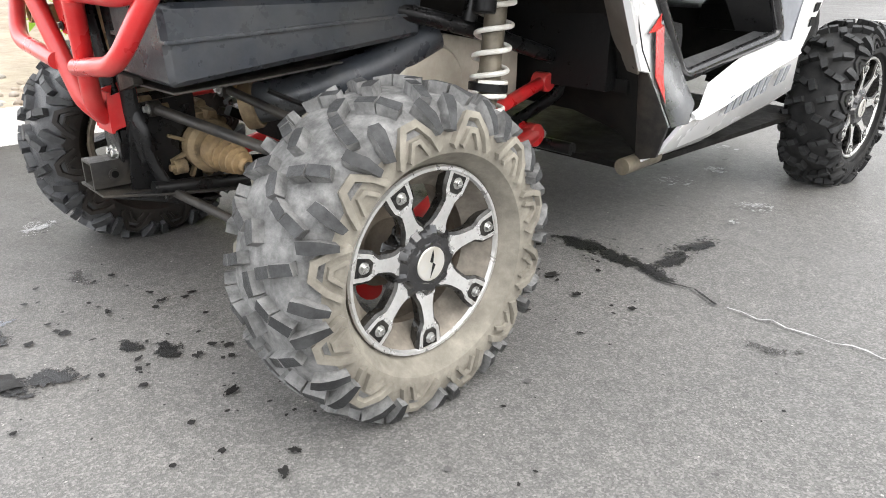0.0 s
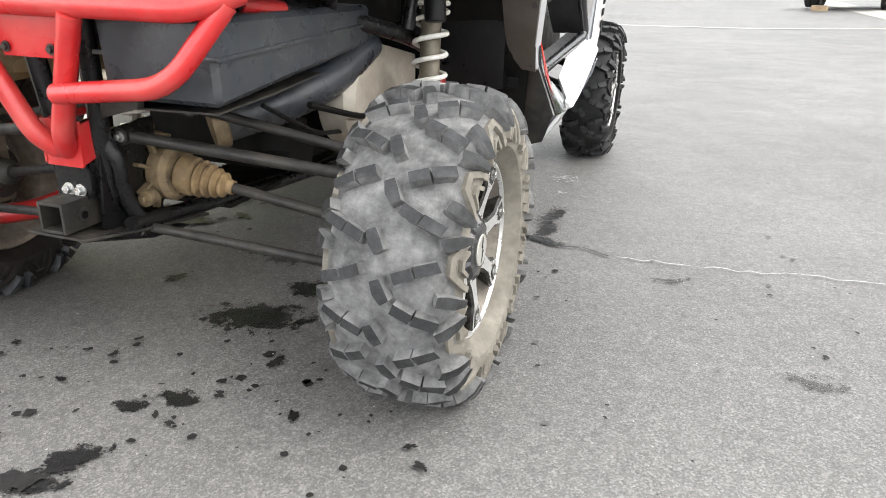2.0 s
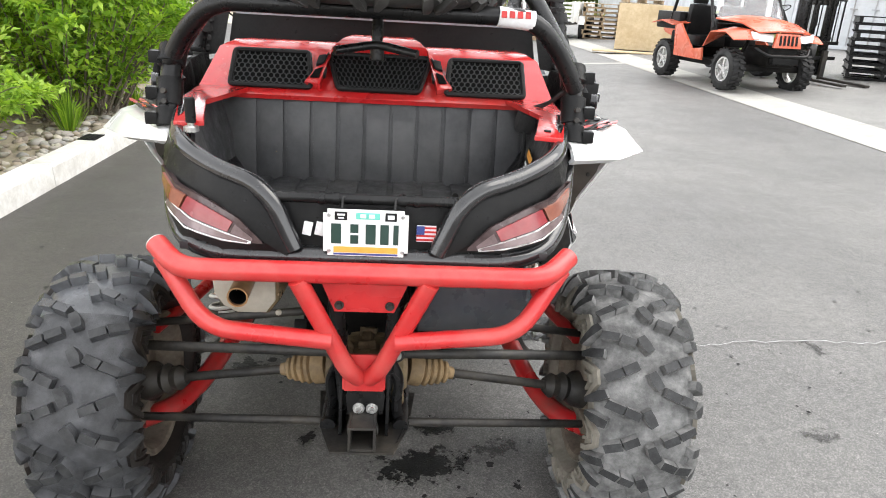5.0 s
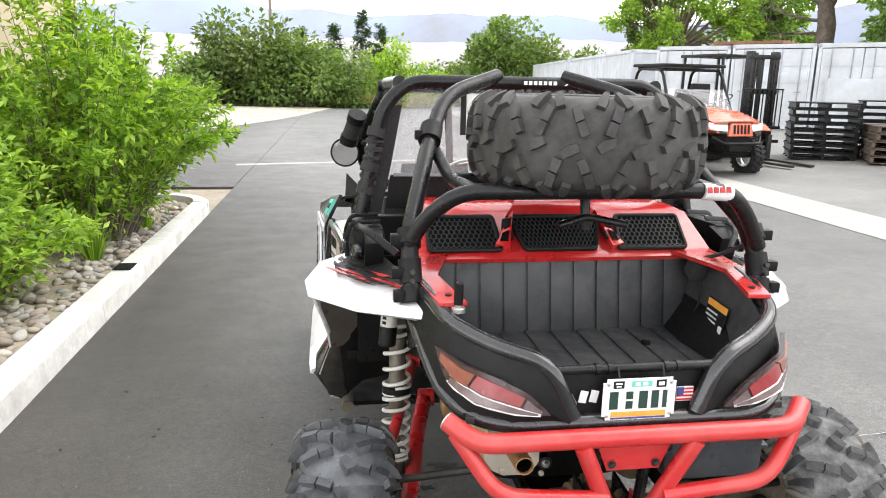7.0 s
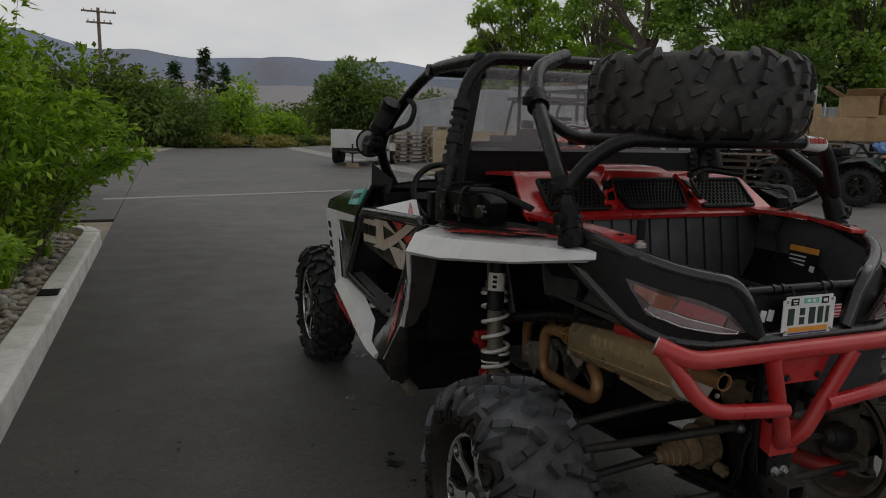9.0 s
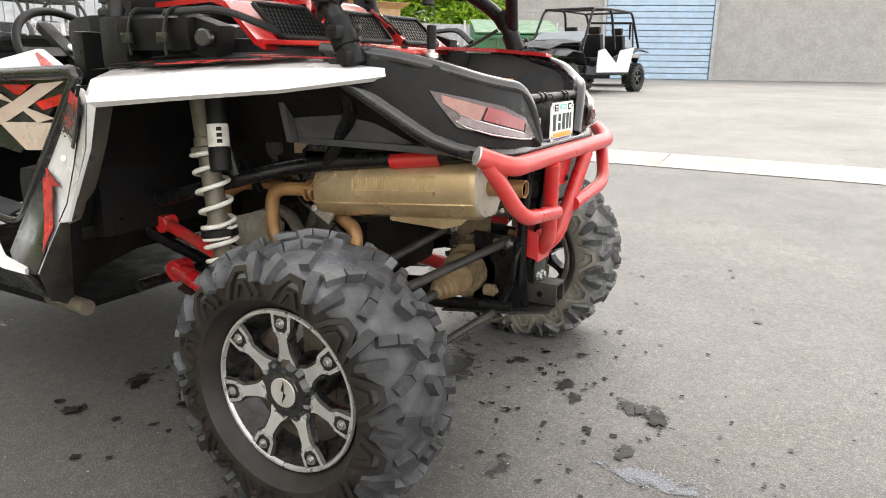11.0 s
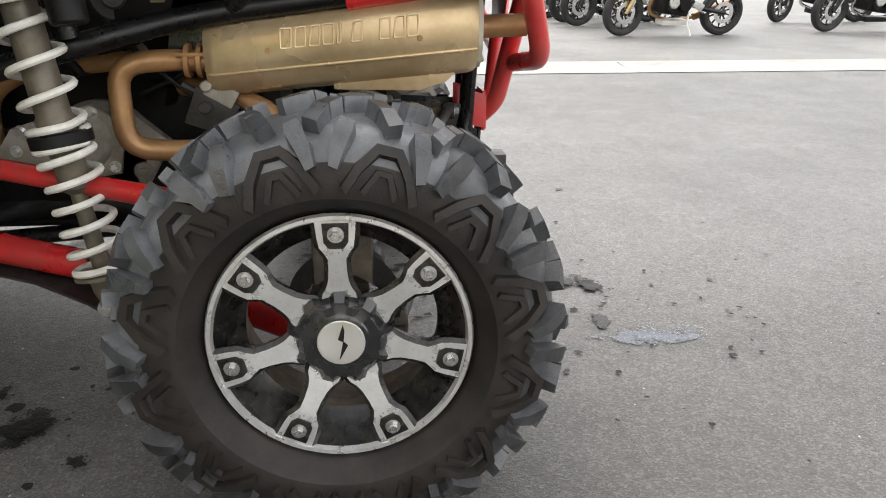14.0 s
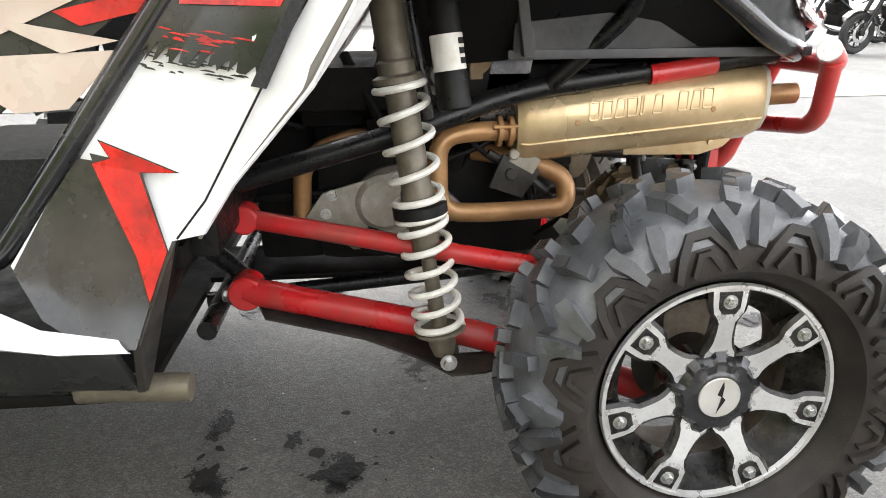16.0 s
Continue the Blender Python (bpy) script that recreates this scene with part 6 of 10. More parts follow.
    tube(bm, [D(1.13, 0.555), D(0.775, 1.015), D(1.40, 0.985), D(1.575, 0.66)], 0.0195, 12, 0.04, closed=True)
    door = part("door", bm, BLACK_GLOSS, buggy, "half door with a printed upper panel over an open gap")
    bm = bmesh.new()
    strip(bm, [[D(1.16, 0.575, 0.012), D(1.36, 0.61, 0.012), D(1.56, 0.655, 0.004)], [D(1.16, 0.595, -0.045), D(1.36, 0.63, -0.05), D(1.55, 0.675, -0.05)]], 0.01)
    part("door_sill", bm, GREY_PLASTIC, door, "bevelled grey inner sill of the door")
    bm = bmesh.new()
    strip(bm, [[D(1.42, 0.965), D(1.50, 0.80), D(1.565, 0.67)], [D(1.36, 0.965, -0.06), D(1.40, 0.80, -0.10), D(1.50, 0.67, -0.10)]], 0.01)
    part("door_reveal", bm, BLACK_PLASTIC, door)
    def band(bm, a0, a1, b0, b1, o, thick, n=8):
        """A sheet between two straight edges that follows the door's bend."""
        rows = []
        for k in range(n + 1):
            t = k / n
            rows.append([D(p[0] + (q[0] - p[0]) * t, p[1] + (q[1] - p[1]) * t, o) for p, q in ((a0, a1), (b0, b1))])
        strip(bm, rows, thick)
    bm = bmesh.new()
    band(bm, (0.80, 1.0), (1.10, 0.983), (0.81, 0.985), (1.10, 0.773), -0.006, 0.006)
    band(bm, (1.10, 0.983), (1.42, 0.965), (1.10, 0.773), (1.41, 0.835), -0.006, 0.006)
    panel = part("door_panel", bm, GREY_GRAPHIC, door, "charcoal door panel with a beige and red X")
    bm = bmesh.new()
    band(bm, (0.90, 0.872), (1.16, 0.862), (0.985, 0.79), (1.06, 0.785), 0.003, 0.002)
    part("beige_corner", bm, INK_BEIGE, panel)
    bm = bmesh.new()
    band(bm, (1.22, 0.955), (1.41, 0.95), (1.20, 0.855), (1.40, 0.848), 0.003, 0.002)
    part("letter_ground", bm, INK_BEIGE, panel, "worn beige ground behind the door letters")
    bm = bmesh.new()
    band(bm, (0.84, 0.988), (1.20, 0.835), (0.96, 0.978), (1.30, 0.84), 0.006, 0.002)
    band(bm, (1.30, 0.962), (0.90, 0.885), (1.17, 0.965), (0.98, 0.868), 0.0085, 0.002)
    part("door_x", bm, INK_BEIGE, panel, "beige X on the door panel")
    bm = bmesh.new()
    band(bm, (1.13, 0.972), (1.08, 0.945), (0.99, 0.975), (1.05, 0.945), 0.004, 0.002)
    band(bm, (0.85, 0.955), (0.985, 0.925), (0.86, 0.925), (0.95, 0.905), 0.004, 0.002)
    part("door_red", bm, INK_RED, panel)
    for k in range(4):
        bm = bmesh.new()
        y = 1.385 - 0.036 * k if s < 0 else 1.27 + 0.036 * k
        slab(bm, [D(y, 0.885, 0.008), D(y + 0.025, 0.885, 0.008), D(y + 0.025, 0.93, 0.008), D(y, 0.93, 0.008)], (0.003 * s, 0, 0))
        part("letter_bar", bm, INK_BLACK, panel)
    bm = bmesh.new()
    slab(bm, [D(0.83, 1.02, 0.012), D(1.40, 0.985, 0.012), D(1.0, 1.073, -0.03)], (-0.02 * s, 0, 0), 0.003)
    crest_ob = part("door_crest", bm, WHITE_GEL, door, "white and red peak on the door's top")
    bm = bmesh.new()
    slab(bm, [D(0.85, 1.022, 0.0135), D(1.10, 1.008, 0.0135), D(0.985, 1.064, -0.024)], (0.003 * s, 0, 0))
    part("crest_red", bm, INK_RED, crest_ob)
    # front fender
    bm = bmesh.new()
    strip(bm, [[P(0.76, 1.67, 0.60), P(0.766, 1.78, 0.784), P(0.766, 1.885, 0.955), P(0.760, 1.855, 0.99)], [P(0.75, 1.63, 0.62), P(0.752, 1.66, 0.79), P(0.748, 1.65, 0.955), P(0.705, 1.66, 1.05)], [P(0.745, 1.59, 0.64), P(0.738, 1.52, 0.80), P(0.732, 1.43, 0.965), P(0.665, 1.42, 1.10)]], -0.014 * s)
    front = part("front_fender", bm, BLACK_GLOSS if s < 0 else GREY_FENDER, buggy, "dark front fender with a white lightning flash", 30)
    bm = bmesh.new()
    slab(bm, [P(0.7830, 1.878, 0.948), P(0.7500, 1.44, 0.957), P(0.7530, 1.445, 0.93), P(0.7670, 1.68, 0.915)], (0.008 * s, 0, 0))
    slab(bm, [P(0.7830, 1.878, 0.948), P(0.7670, 1.68, 0.915), P(0.7680, 1.61, 0.82), P(0.7700, 1.68, 0.83), P(0.7680, 1.62, 0.625), P(0.7780, 1.67, 0.605), P(0.7830, 1.785, 0.783)], (0.008 * s, 0, 0))
    part("white_bolt", bm, WHITE_GEL, front)
    for k in range(5):
        bm = bmesh.new()
        z = 0.68 + 0.045 * k
        y = 1.70 + 0.021 * k
        slab(bm, [P(0.788, y - 0.012, z), P(0.7895, y + 0.016, z + 0.004), P(0.7905, y + 0.026, z + 0.03), P(0.789, y - 0.004, z + 0.03)], (0.004 * s, 0, 0))
        part("letter_bar", bm, INK_BLACK, front)
    bm = bmesh.new()
    strip(bm, [[P(0.66, 1.43, 1.095), P(0.40, 1.45, 1.12), (0, 1.45, 1.13)], [P(0.705, 1.66, 1.045), P(0.40, 1.72, 1.09), (0, 1.72, 1.10)], [P(0.755, 1.86, 0.985), P(0.4, 2.05, 1.04), (0, 2.05, 1.06)], [P(0.46, 2.3, 0.90), P(0.36, 2.62, 0.86), (0, 2.72, 0.86)]], 0.012)
    part("hood", bm, BLACK_PLASTIC, buggy, "black front hood")
    bm = bmesh.new()
    slab(bm, [P(0.46, 1.95, 0.72), P(0.46, 2.2, 0.86), P(0.42, 2.6, 0.82), P(0.40, 2.75, 0.74), P(0.40, 2.7, 0.62), P(0.42, 2.0, 0.62)], (-0.2 * s, 0, 0), 0.02)
    part("front_arch", bm, BLACK_PLASTIC, buggy)
bm = bmesh.new()
slab(bm, [(-0.7085, 1.565, 1.0585), (-0.6923, 1.44, 1.077), (-0.7305, 1.44, 1.006), (-0.74, 1.565, 0.9943)], (-0.012, 0.0, 0.004))
sticker = part("registration_sticker", bm, INK_TEAL, buggy, "green registration sticker")
for k in range(4):
    bm = bmesh.new()
    y, d = 1.55 - 0.027 * k, 0.004 * k
    slab(bm, [(-0.7285 + 0.5 * d, y, 1.02 + d), (-0.7272 + 0.5 * d, y - 0.018, 1.0225 + d), (-0.716 + 0.5 * d, y - 0.018, 1.0445 + d), (-0.7173 + 0.5 * d, y, 1.042 + d)], (-0.012, 0.0, 0.004))
    part("number_bar", bm, INK, sticker)
bm = bmesh.new()
box(bm, (0, 2.45, 0.55), (0.9, 0.6, 0.3), None, 0.08)
for s in (1, -1):
    tube(bm, [(0.2 * s, 2.2, 0.4), (0.62 * s, 2.38, 0.3)], 0.02, 10)
    tube(bm, [(0.2 * s, 2.6, 0.4), (0.62 * s, 2.44, 0.3)], 0.02, 10)
    tube(bm, [(0.25 * s, 2.4, 0.55), (0.62 * s, 2.41, 0.42)], 0.02, 10)
part("front_suspension", bm, DARK_GUTS, buggy)

# ---- cabin ----
bm = bmesh.new()
box(bm, (0, 0.83, 0.83), (1.24, 0.05, 0.58), None, 0.01)
part("firewall", bm, BLACK_PLASTIC, buggy)
for s in (1, -1):
    bm = bmesh.new()
    box(bm, (0.32 * s, 1.15, 0.62), (0.42, 0.44, 0.16), None, 0.05)
    seat = part("seat", bm, CLOTH, buggy, "black bucket seat")
    bm = bmesh.new()
    box(bm, (0.32 * s, 0.93, 0.90), (0.40, 0.12, 0.55), pose(0, 0, 0, -10), 0.05)
    box(bm, (0.32 * s, 0.875, 1.22), (0.26, 0.08, 0.18), pose(0, 0, 0, -10), 0.035)
    part("seat_back", bm, CLOTH, seat)
bm = bmesh.new()
box(bm, (0, 1.52, 0.95), (1.25, 0.18, 0.24), None, 0.05)
part("dashboard", bm, BLACK_PLASTIC, buggy)
bm = bmesh.new()
turned(bm, [(0.012 * math.cos(2 * math.pi * k / 10), 0.165 + 0.014 * math.sin(2 * math.pi * k / 10)) for k in range(10)], 40, pose(-0.38, 1.22, 1.06, 0, 0, 0) @ Matrix.Rotation(radians(90), 4, "Z") @ Matrix.Rotation(radians(35), 4, "Y"), closed=True)
bmesh.ops.recalc_face_normals(bm, faces=bm.faces[:])
box(bm, (-0.38, 1.22, 1.06), (0.05, 0.03, 0.32), pose(0, 0, 0, -55, 0, 0), 0.01)
box(bm, (-0.38, 1.22, 1.06), (0.32, 0.05, 0.02), pose(0, 0, 0, 35, 0, 0), 0.008)
tube(bm, [(-0.38, 1.23, 1.05), (-0.38, 1.5, 0.92)], 0.03, 12)
wheel_ob = part("steering_wheel", bm, BLACK_PLASTIC, buggy, "black three-spoke steering wheel")
bm = bmesh.new()
disc(bm, (-0.38, 1.205, 1.078), (0, -0.57, 0.82), 0.016, 0.006, 20)
part("wheel_badge", bm, PLATE, wheel_ob)

# ---- roll cage ----
R = 0.0245
bm = bmesh.new()
tube(bm, [(-0.625, 0.66, 0.98), (-0.60, 0.68, 1.20), (-0.53, 0.71, 1.52), (-0.44, 0.73, 1.61), (0.44, 0.73, 1.61), (0.53, 0.71, 1.52), (0.60, 0.68, 1.20), (0.625, 0.66, 0.98)], R, 14, 0.09)
cage = part("roll_cage", bm, BLACK_TUBE, buggy, "black tubular roll cage")
for s in (1, -1):
    bm = bmesh.new()
    tube(bm, [sgn((0.497, -0.01, 1.045), s), sgn((0.502, 0.06, 1.20), s), sgn((0.398, 0.43, 1.445), s), sgn((0.33, 0.57, 1.57), s), sgn((0.12, 0.73, 1.635), s)], R, 14, 0.1)
    part("rear_brace", bm, BLACK_TUBE, cage, "black brace from the cage to the bed")
    bm = bmesh.new()
    tube(bm, [sgn((0.47, 0.73, 1.605), s), sgn((0.49, 1.15, 1.598), s), sgn((0.50, 1.37, 1.53), s), sgn((0.557, 1.53, 1.39), s), sgn((0.585, 1.61, 1.275), s), sgn((0.533, 1.714, 1.167), s), sgn((0.455, 1.80, 1.07), s)], R, 14, 0.09)
    part("front_pillar", bm, BLACK_TUBE, cage)
    # clamps, straps, pads
    for a, b, r in (((0.404, 0.405, 1.428), (0.39, 0.455, 1.468), 0.036), ((0.499, 0.008, 1.085), (0.501, 0.035, 1.145), 0.0315), ((0.497, -0.012, 1.04), (0.498, 0.004, 1.078), 0.031), ((0.502, 0.05, 1.178), (0.498, 0.075, 1.215), 0.034)):
        bm = bmesh.new()
        tube(bm, [sgn(a, s), sgn(b, s)], r, 16)
        mid = (Vector(sgn(a, s)) + Vector(sgn(b, s))) / 2
        box(bm, mid + Vector((0.036 * s, -0.01, 0)), (0.03, 0.03, 0.03), None, 0.005)
        part("tube_clamp", bm, BLACK_PLASTIC, cage)
    bm = bmesh.new()
    for z in (1.10, 1.125):
        disc(bm, sgn((0.499, -0.022, z), s), (0, -1, 0.2), 0.007, 0.012, 12, 0, 0.001)
    part("clamp_bolt", bm, DUSTY_STEEL, cage)
    for k in range(9):
        z = 1.16 + 0.03 * k
        bm = bmesh.new()
        disc(bm, sgn((0.585 - 0.19 * (z - 1.25), 0.70, z), s), (0, 0, 1), 0.032, 0.018, 16, 0, 0.006)
        part("sleeve_ring", bm, CLOTH, cage)
    bm = bmesh.new()
    tube(bm, [sgn((0.30, 0.74, 1.60), s), sgn((0.28, 0.78, 1.35), s), sgn((0.26, 0.85, 1.1), s)], 0.022, 6, 0.05, flat=0.15)
    part("harness_belt", bm, CLOTH, cage)
    bm = bmesh.new()
    box(bm, sgn((0.60, 0.50, 1.115), s), (0.10, 0.24, 0.085), pose(0, 0, 0, 0, 8 * s, 6), 0.026)
    box(bm, sgn((0.61, 0.64, 1.09), s), (0.08, 0.10, 0.13), None, 0.015)
    box(bm, sgn((0.58, 0.36, 1.10), s), (0.06, 0.10, 0.09), pose(0, 0, 0, 15), 0.012)
    tube(bm, [sgn((0.64, 0.45, 1.16), s), sgn((0.60, 0.30, 1.17), s), sgn((0.52, 0.2, 1.12), s)], 0.012, 8, 0.05, flat=0.5)
    pouch = part("storage_pouch", bm, BLACK_PLASTIC, buggy, "black clip-on pouch behind the door")
    for y in (0.43, 0.56):
        bm = bmesh.new()
        tube(bm, [sgn((0.66, y, 1.06), s), sgn((0.664, y, 1.12), s), sgn((0.645, y, 1.168), s), sgn((0.555, y, 1.172), s)], 0.011, 8, 0.02, flat=0.35)
        part("strap", bm, CLOTH, pouch)
        bm = bmesh.new()
        box(bm, sgn((0.668, y, 1.10), s), (0.012, 0.034, 0.026), None, 0.004)
        part("buckle", bm, BLACK_GLOSS, pouch)
    bm = bmesh.new()
    disc(bm, sgn((0.625, 0.33, 1.10), s), (s, -0.3, 0), 0.022, 0.02, 16, 0, 0.004)
    part("knob", bm, BLACK_GLOSS, pouch)
for y, z, w in ((1.15, 1.59, 0.52),):
    bm = bmesh.new()
    tube(bm, [(-w, y, z), (w, y, z)], R, 14)
    part("front_crossbar", bm, BLACK_TUBE, cage)
bm = bmesh.new()
strip(bm, [[(-0.04, 0.7055, 1.602), (0.16, 0.7055, 1.602)], [(-0.04, 0.704, 1.612), (0.16, 0.704, 1.612)], [(-0.04, 0.7075, 1.623), (0.16, 0.7075, 1.623)]], 0.001)
stick = part("cage_sticker", bm, INK_BLACK, cage, "dark sticker with pale lettering bars")
bm = bmesh.new()
for k in range(7):
    box(bm, (-0.025 + 0.018 * k, 0.7025, 1.612), (0.012, 0.0015, 0.013))
slab(bm, [(0.115, 0.702, 1.604), (0.125, 0.702, 1.604), (0.15, 0.702, 1.621), (0.14, 0.702, 1.621)], (0, 0.001, 0))
part("sticker_bars", bm, INK_WHITE, stick)
bm = bmesh.new()
strip(bm, [[(-0.52, 0.735, 1.16), (0.52, 0.735, 1.16)], [(-0.5, 0.74, 1.28), (0.5, 0.74, 1.28)]], 0.008)
part("rear_curtain", bm, BLACK_PLASTIC, buggy, "black lower edge of the rear window")
bm = bmesh.new()
strip(bm, [[(-0.50, 0.74, 1.28), (0.5, 0.74, 1.28)], [(-0.46, 0.748, 1.45), (0.46, 0.748, 1.45)], [(-0.43, 0.745, 1.585), (0.43, 0.745, 1.585)]], 0.003)
win = part("rear_window", bm, CLEAR, buggy, "scratched clear plastic rear window")
win.visible_shadow = False
bm = bmesh.new()
strip(bm, [[(-0.44, 1.82, 1.10), (0.44, 1.82, 1.10)], [(-0.53, 1.62, 1.30), (0.53, 1.62, 1.30)], [(-0.47, 1.30, 1.565), (0.47, 1.30, 1.565)]], 0.004)
wind = part("windscreen", bm, CLEAR_FRONT, buggy, "dusty clear windscreen")
wind.visible_shadow = False
for s in (1, -1):
    bm = bmesh.new()
    tube(bm, [sgn((0.59, 1.60, 1.29), s), sgn((0.65, 1.575, 1.283), s)], 0.012, 10)
    m = Matrix.Translation(sgn((0.65, 1.55, 1.283), s)) @ Vector((0.12 * s, -1, -0.06)).normalized().to_track_quat("X", "Z").to_matrix().to_4x4()
    turned(bm, [(-0.05, 0.015), (-0.04, 0.045), (-0.01, 0.066), (0.004, 0.068), (0.006, 0.06)], 28, m)
    mirror = part("side_mirror", bm, BLACK_PLASTIC, buggy, "round black side mirror")
    bm = bmesh.new()
    disc(bm, m @ Vector((0.0062, 0, 0)), m.to_3x3() @ Vector((1, 0, 0)), 0.059, 0.002, 32)
    part("mirror_glass", bm, MIRROR, mirror)
    bm = bmesh.new()
    tube(bm, [sgn((0.52, 1.42, 1.49), s), sgn((0.505, 1.33, 1.45), s), sgn((0.515, 1.37, 1.37), s), sgn((0.575, 1.58, 1.32), s)], 0.012, 10, 0.05)
    part("grab_handle", bm, CLOTH, cage, "black grab loop on the pillar")

# ---- spare carrier ----
bm = bmesh.new()
tube(bm, [(-0.503, 0.05, 1.185), (-0.455, 0.025, 1.265), (-0.375, -0.015, 1.335), (0.375, -0.015, 1.335), (0.455, 0.015, 1.25), (0.503, 0.03, 1.165)], 0.022, 14, 0.07)
carrier = part("spare_carrier", bm, BLACK_TUBE, buggy, "black tube carrier for the spare tyre")
bm = bmesh.new()
tube(bm, [(-0.33, -0.015, 1.335), (-0.36, 0.25, 1.33), (-0.385, 0.40, 1.40)], 0.019, 12, 0.08)
tube(bm, [(0.33, -0.015, 1.335), (0.36, 0.25, 1.33), (0.385, 0.40, 1.40)], 0.019, 12, 0.08)
tube(bm, [(-0.36, 0.27, 1.33), (0.36, 0.27, 1.33)], 0.019, 12)
box(bm, (0, 0.13, 1.318), (0.30, 0.30, 0.008), None, 0.002)
part("carrier_tray", bm, BLACK_TUBE, carrier)
bm = bmesh.new()
tube(bm, [(0, 0.10, 1.32), (0, 0.08, 1.235)], 0.014, 12)
tube(bm, [(-0.10, 0.02, 1.235), (0, 0.075, 1.25), (0.10, 0.02, 1.235)], 0.0105, 10, 0.03)
disc(bm, (0, 0.08, 1.24), (0, 0, -1), 0.018, 0.03, 14, 0, 0.003)
part("hold_down_handle", bm, BLACK_TUBE, carrier, "black three-armed hold-down handle")
bm = bmesh.new()
tube(bm, [(0.285, -0.02, 1.335), (0.372, -0.012, 1.328)], 0.0232, 16, caps=True)
part("carrier_sticker", bm, INK_WHITE, carrier, "white sticker with red bars")
bm = bmesh.new()
for k in range(4):
    box(bm, (0.297 + 0.019 * k, -0.0425 + 0.0015 * k, 1.341), (0.013, 0.003, 0.016), pose(0, 0, 0, -20, 0, 0), 0.0)
part("sticker_letters", bm, INK_RED, carrier)
spare = part("spare_tyre", tyre_mesh(R=0.316, W=0.235, bead=0.19, count=12, h=0.016, sideshow=False), [RUBBER_SPARE, RUBBER_SPARE, RUBBER_SPARE], None, "", 28)
tagged(spare, "worn black spare tyre lying flat on the carrier", "tyre")
spare.matrix_basis = pose(0.0, 0.14, 1.462, 0, 90, 0)
bm = bmesh.new()
turned(bm, [(-0.09, 0.16), (-0.1, 0.192), (-0.09, 0.20), (0.09, 0.20), (0.1, 0.192), (0.09, 0.16), (0.02, 0.155), (0.015, 0.03), (0.0, 0.03), (-0.005, 0.155)], 40, closed=True)
bmesh.ops.recalc_face_normals(bm, faces=bm.faces[:])
part("spare_rim", bm, RIM_DUST, spare)
bm = bmesh.new()
tube(bm, [(-0.33, 0.36, 1.36), (-0.2, 0.42, 1.37), (-0.05, 0.44, 1.37)], 0.005, 6, 0.05)
tube(bm, [(-0.36, 0.33, 1.36), (-0.30, 0.38, 1.375), (-0.22, 0.40, 1.365)], 0.004, 6, 0.03)
part("bungee_cord", bm, INK_WHITE, carrier)

# ---- cabin soft parts ----
for s in (1, -1):
    bm = bmesh.new()
    strip(bm, [[sgn((0.612, 0.69, 1.14), s), sgn((0.535, 0.712, 1.15), s)], [sgn((0.575, 0.70, 1.34), s), sgn((0.495, 0.722, 1.34), s)], [sgn((0.535, 0.715, 1.52), s), sgn((0.46, 0.73, 1.53), s)]], 0.006)
    part("curtain_edge", bm, CLOTH, cage, "black fabric edge of the rear window")
    for z, x in ((1.22, 0.60), (1.30, 0.585), (1.42, 0.562)):
        bm = bmesh.new()
        tube(bm, [sgn((x - 0.004, 0.686, z), s), sgn((x - 0.012, 0.692, z + 0.03), s)], 0.031, 14)
        part("curtain_strap", bm, CLOTH, cage)
    bm = bmesh.new()
    tube(bm, [sgn((0.602, 1.405, 1.44), s), sgn((0.63, 1.46, 1.36), s)], 0.037, 16)
    part("pillar_pad", bm, CLOTH, cage, "black padding round the front pillar")
    for a, b in (((0.595, 1.39, 1.465), (0.604, 1.41, 1.435)), ((0.628, 1.455, 1.365), (0.636, 1.47, 1.335))):
        bm = bmesh.new()
        tube(bm, [sgn(a, s), sgn(b, s)], 0.042, 16)
        part("pad_clamp", bm, BLACK_PLASTIC, cage)
    bm = bmesh.new()
    slab(bm, [sgn((0.655, 1.50, 1.06), s), sgn((0.60, 1.40, 1.06), s), sgn((0.57, 1.44, 1.12), s), sgn((0.645, 1.53, 1.19), s)], (0, 0.012, 0), 0.003)
    part("pillar_gusset", bm, BLACK_PLASTIC, cage, "black gusset at the pillar's foot")
bm = bmesh.new()
box(bm, (0, 0.733, 1.283), (0.98, 0.004, 0.012))
part("window_hem", bm, GREY_FENDER, buggy, "pale hem along the rear window")
for x in (-0.24, 0.24):
    bm = bmesh.new()
    box(bm, (x, 0.737, 1.505), (0.02, 0.004, 0.16), None, 0.001)
    part("window_tab", bm, CLOTH, buggy)

# ---- ground ----
xs = [-4000, -800, -200, -60, -30, -15, -6, -2.23, -1, 0, 1] + [1 + 0.5 * k for k in range(1, 25)] + [16, 20, 30, 60, 200, 800, 4000]
ys = [-4000, -500, -60, -20, -8, -3, 0, 3, 8, 13, 25, 45, 90, 300, 1000, 4000]
verts = [(x, y, rise(x, y) - 0.04) for y in ys for x in xs]
nx = len(xs)
faces = [(j * nx + i, j * nx + i + 1, (j + 1) * nx + i + 1, (j + 1) * nx + i) for j in range(len(ys) - 1) for i in range(nx - 1)]
ground = pydata("ground", verts, faces, SOIL, smooth=True)
tagged(ground, "dry earth stretching to the hills", "ground", kind="structure")


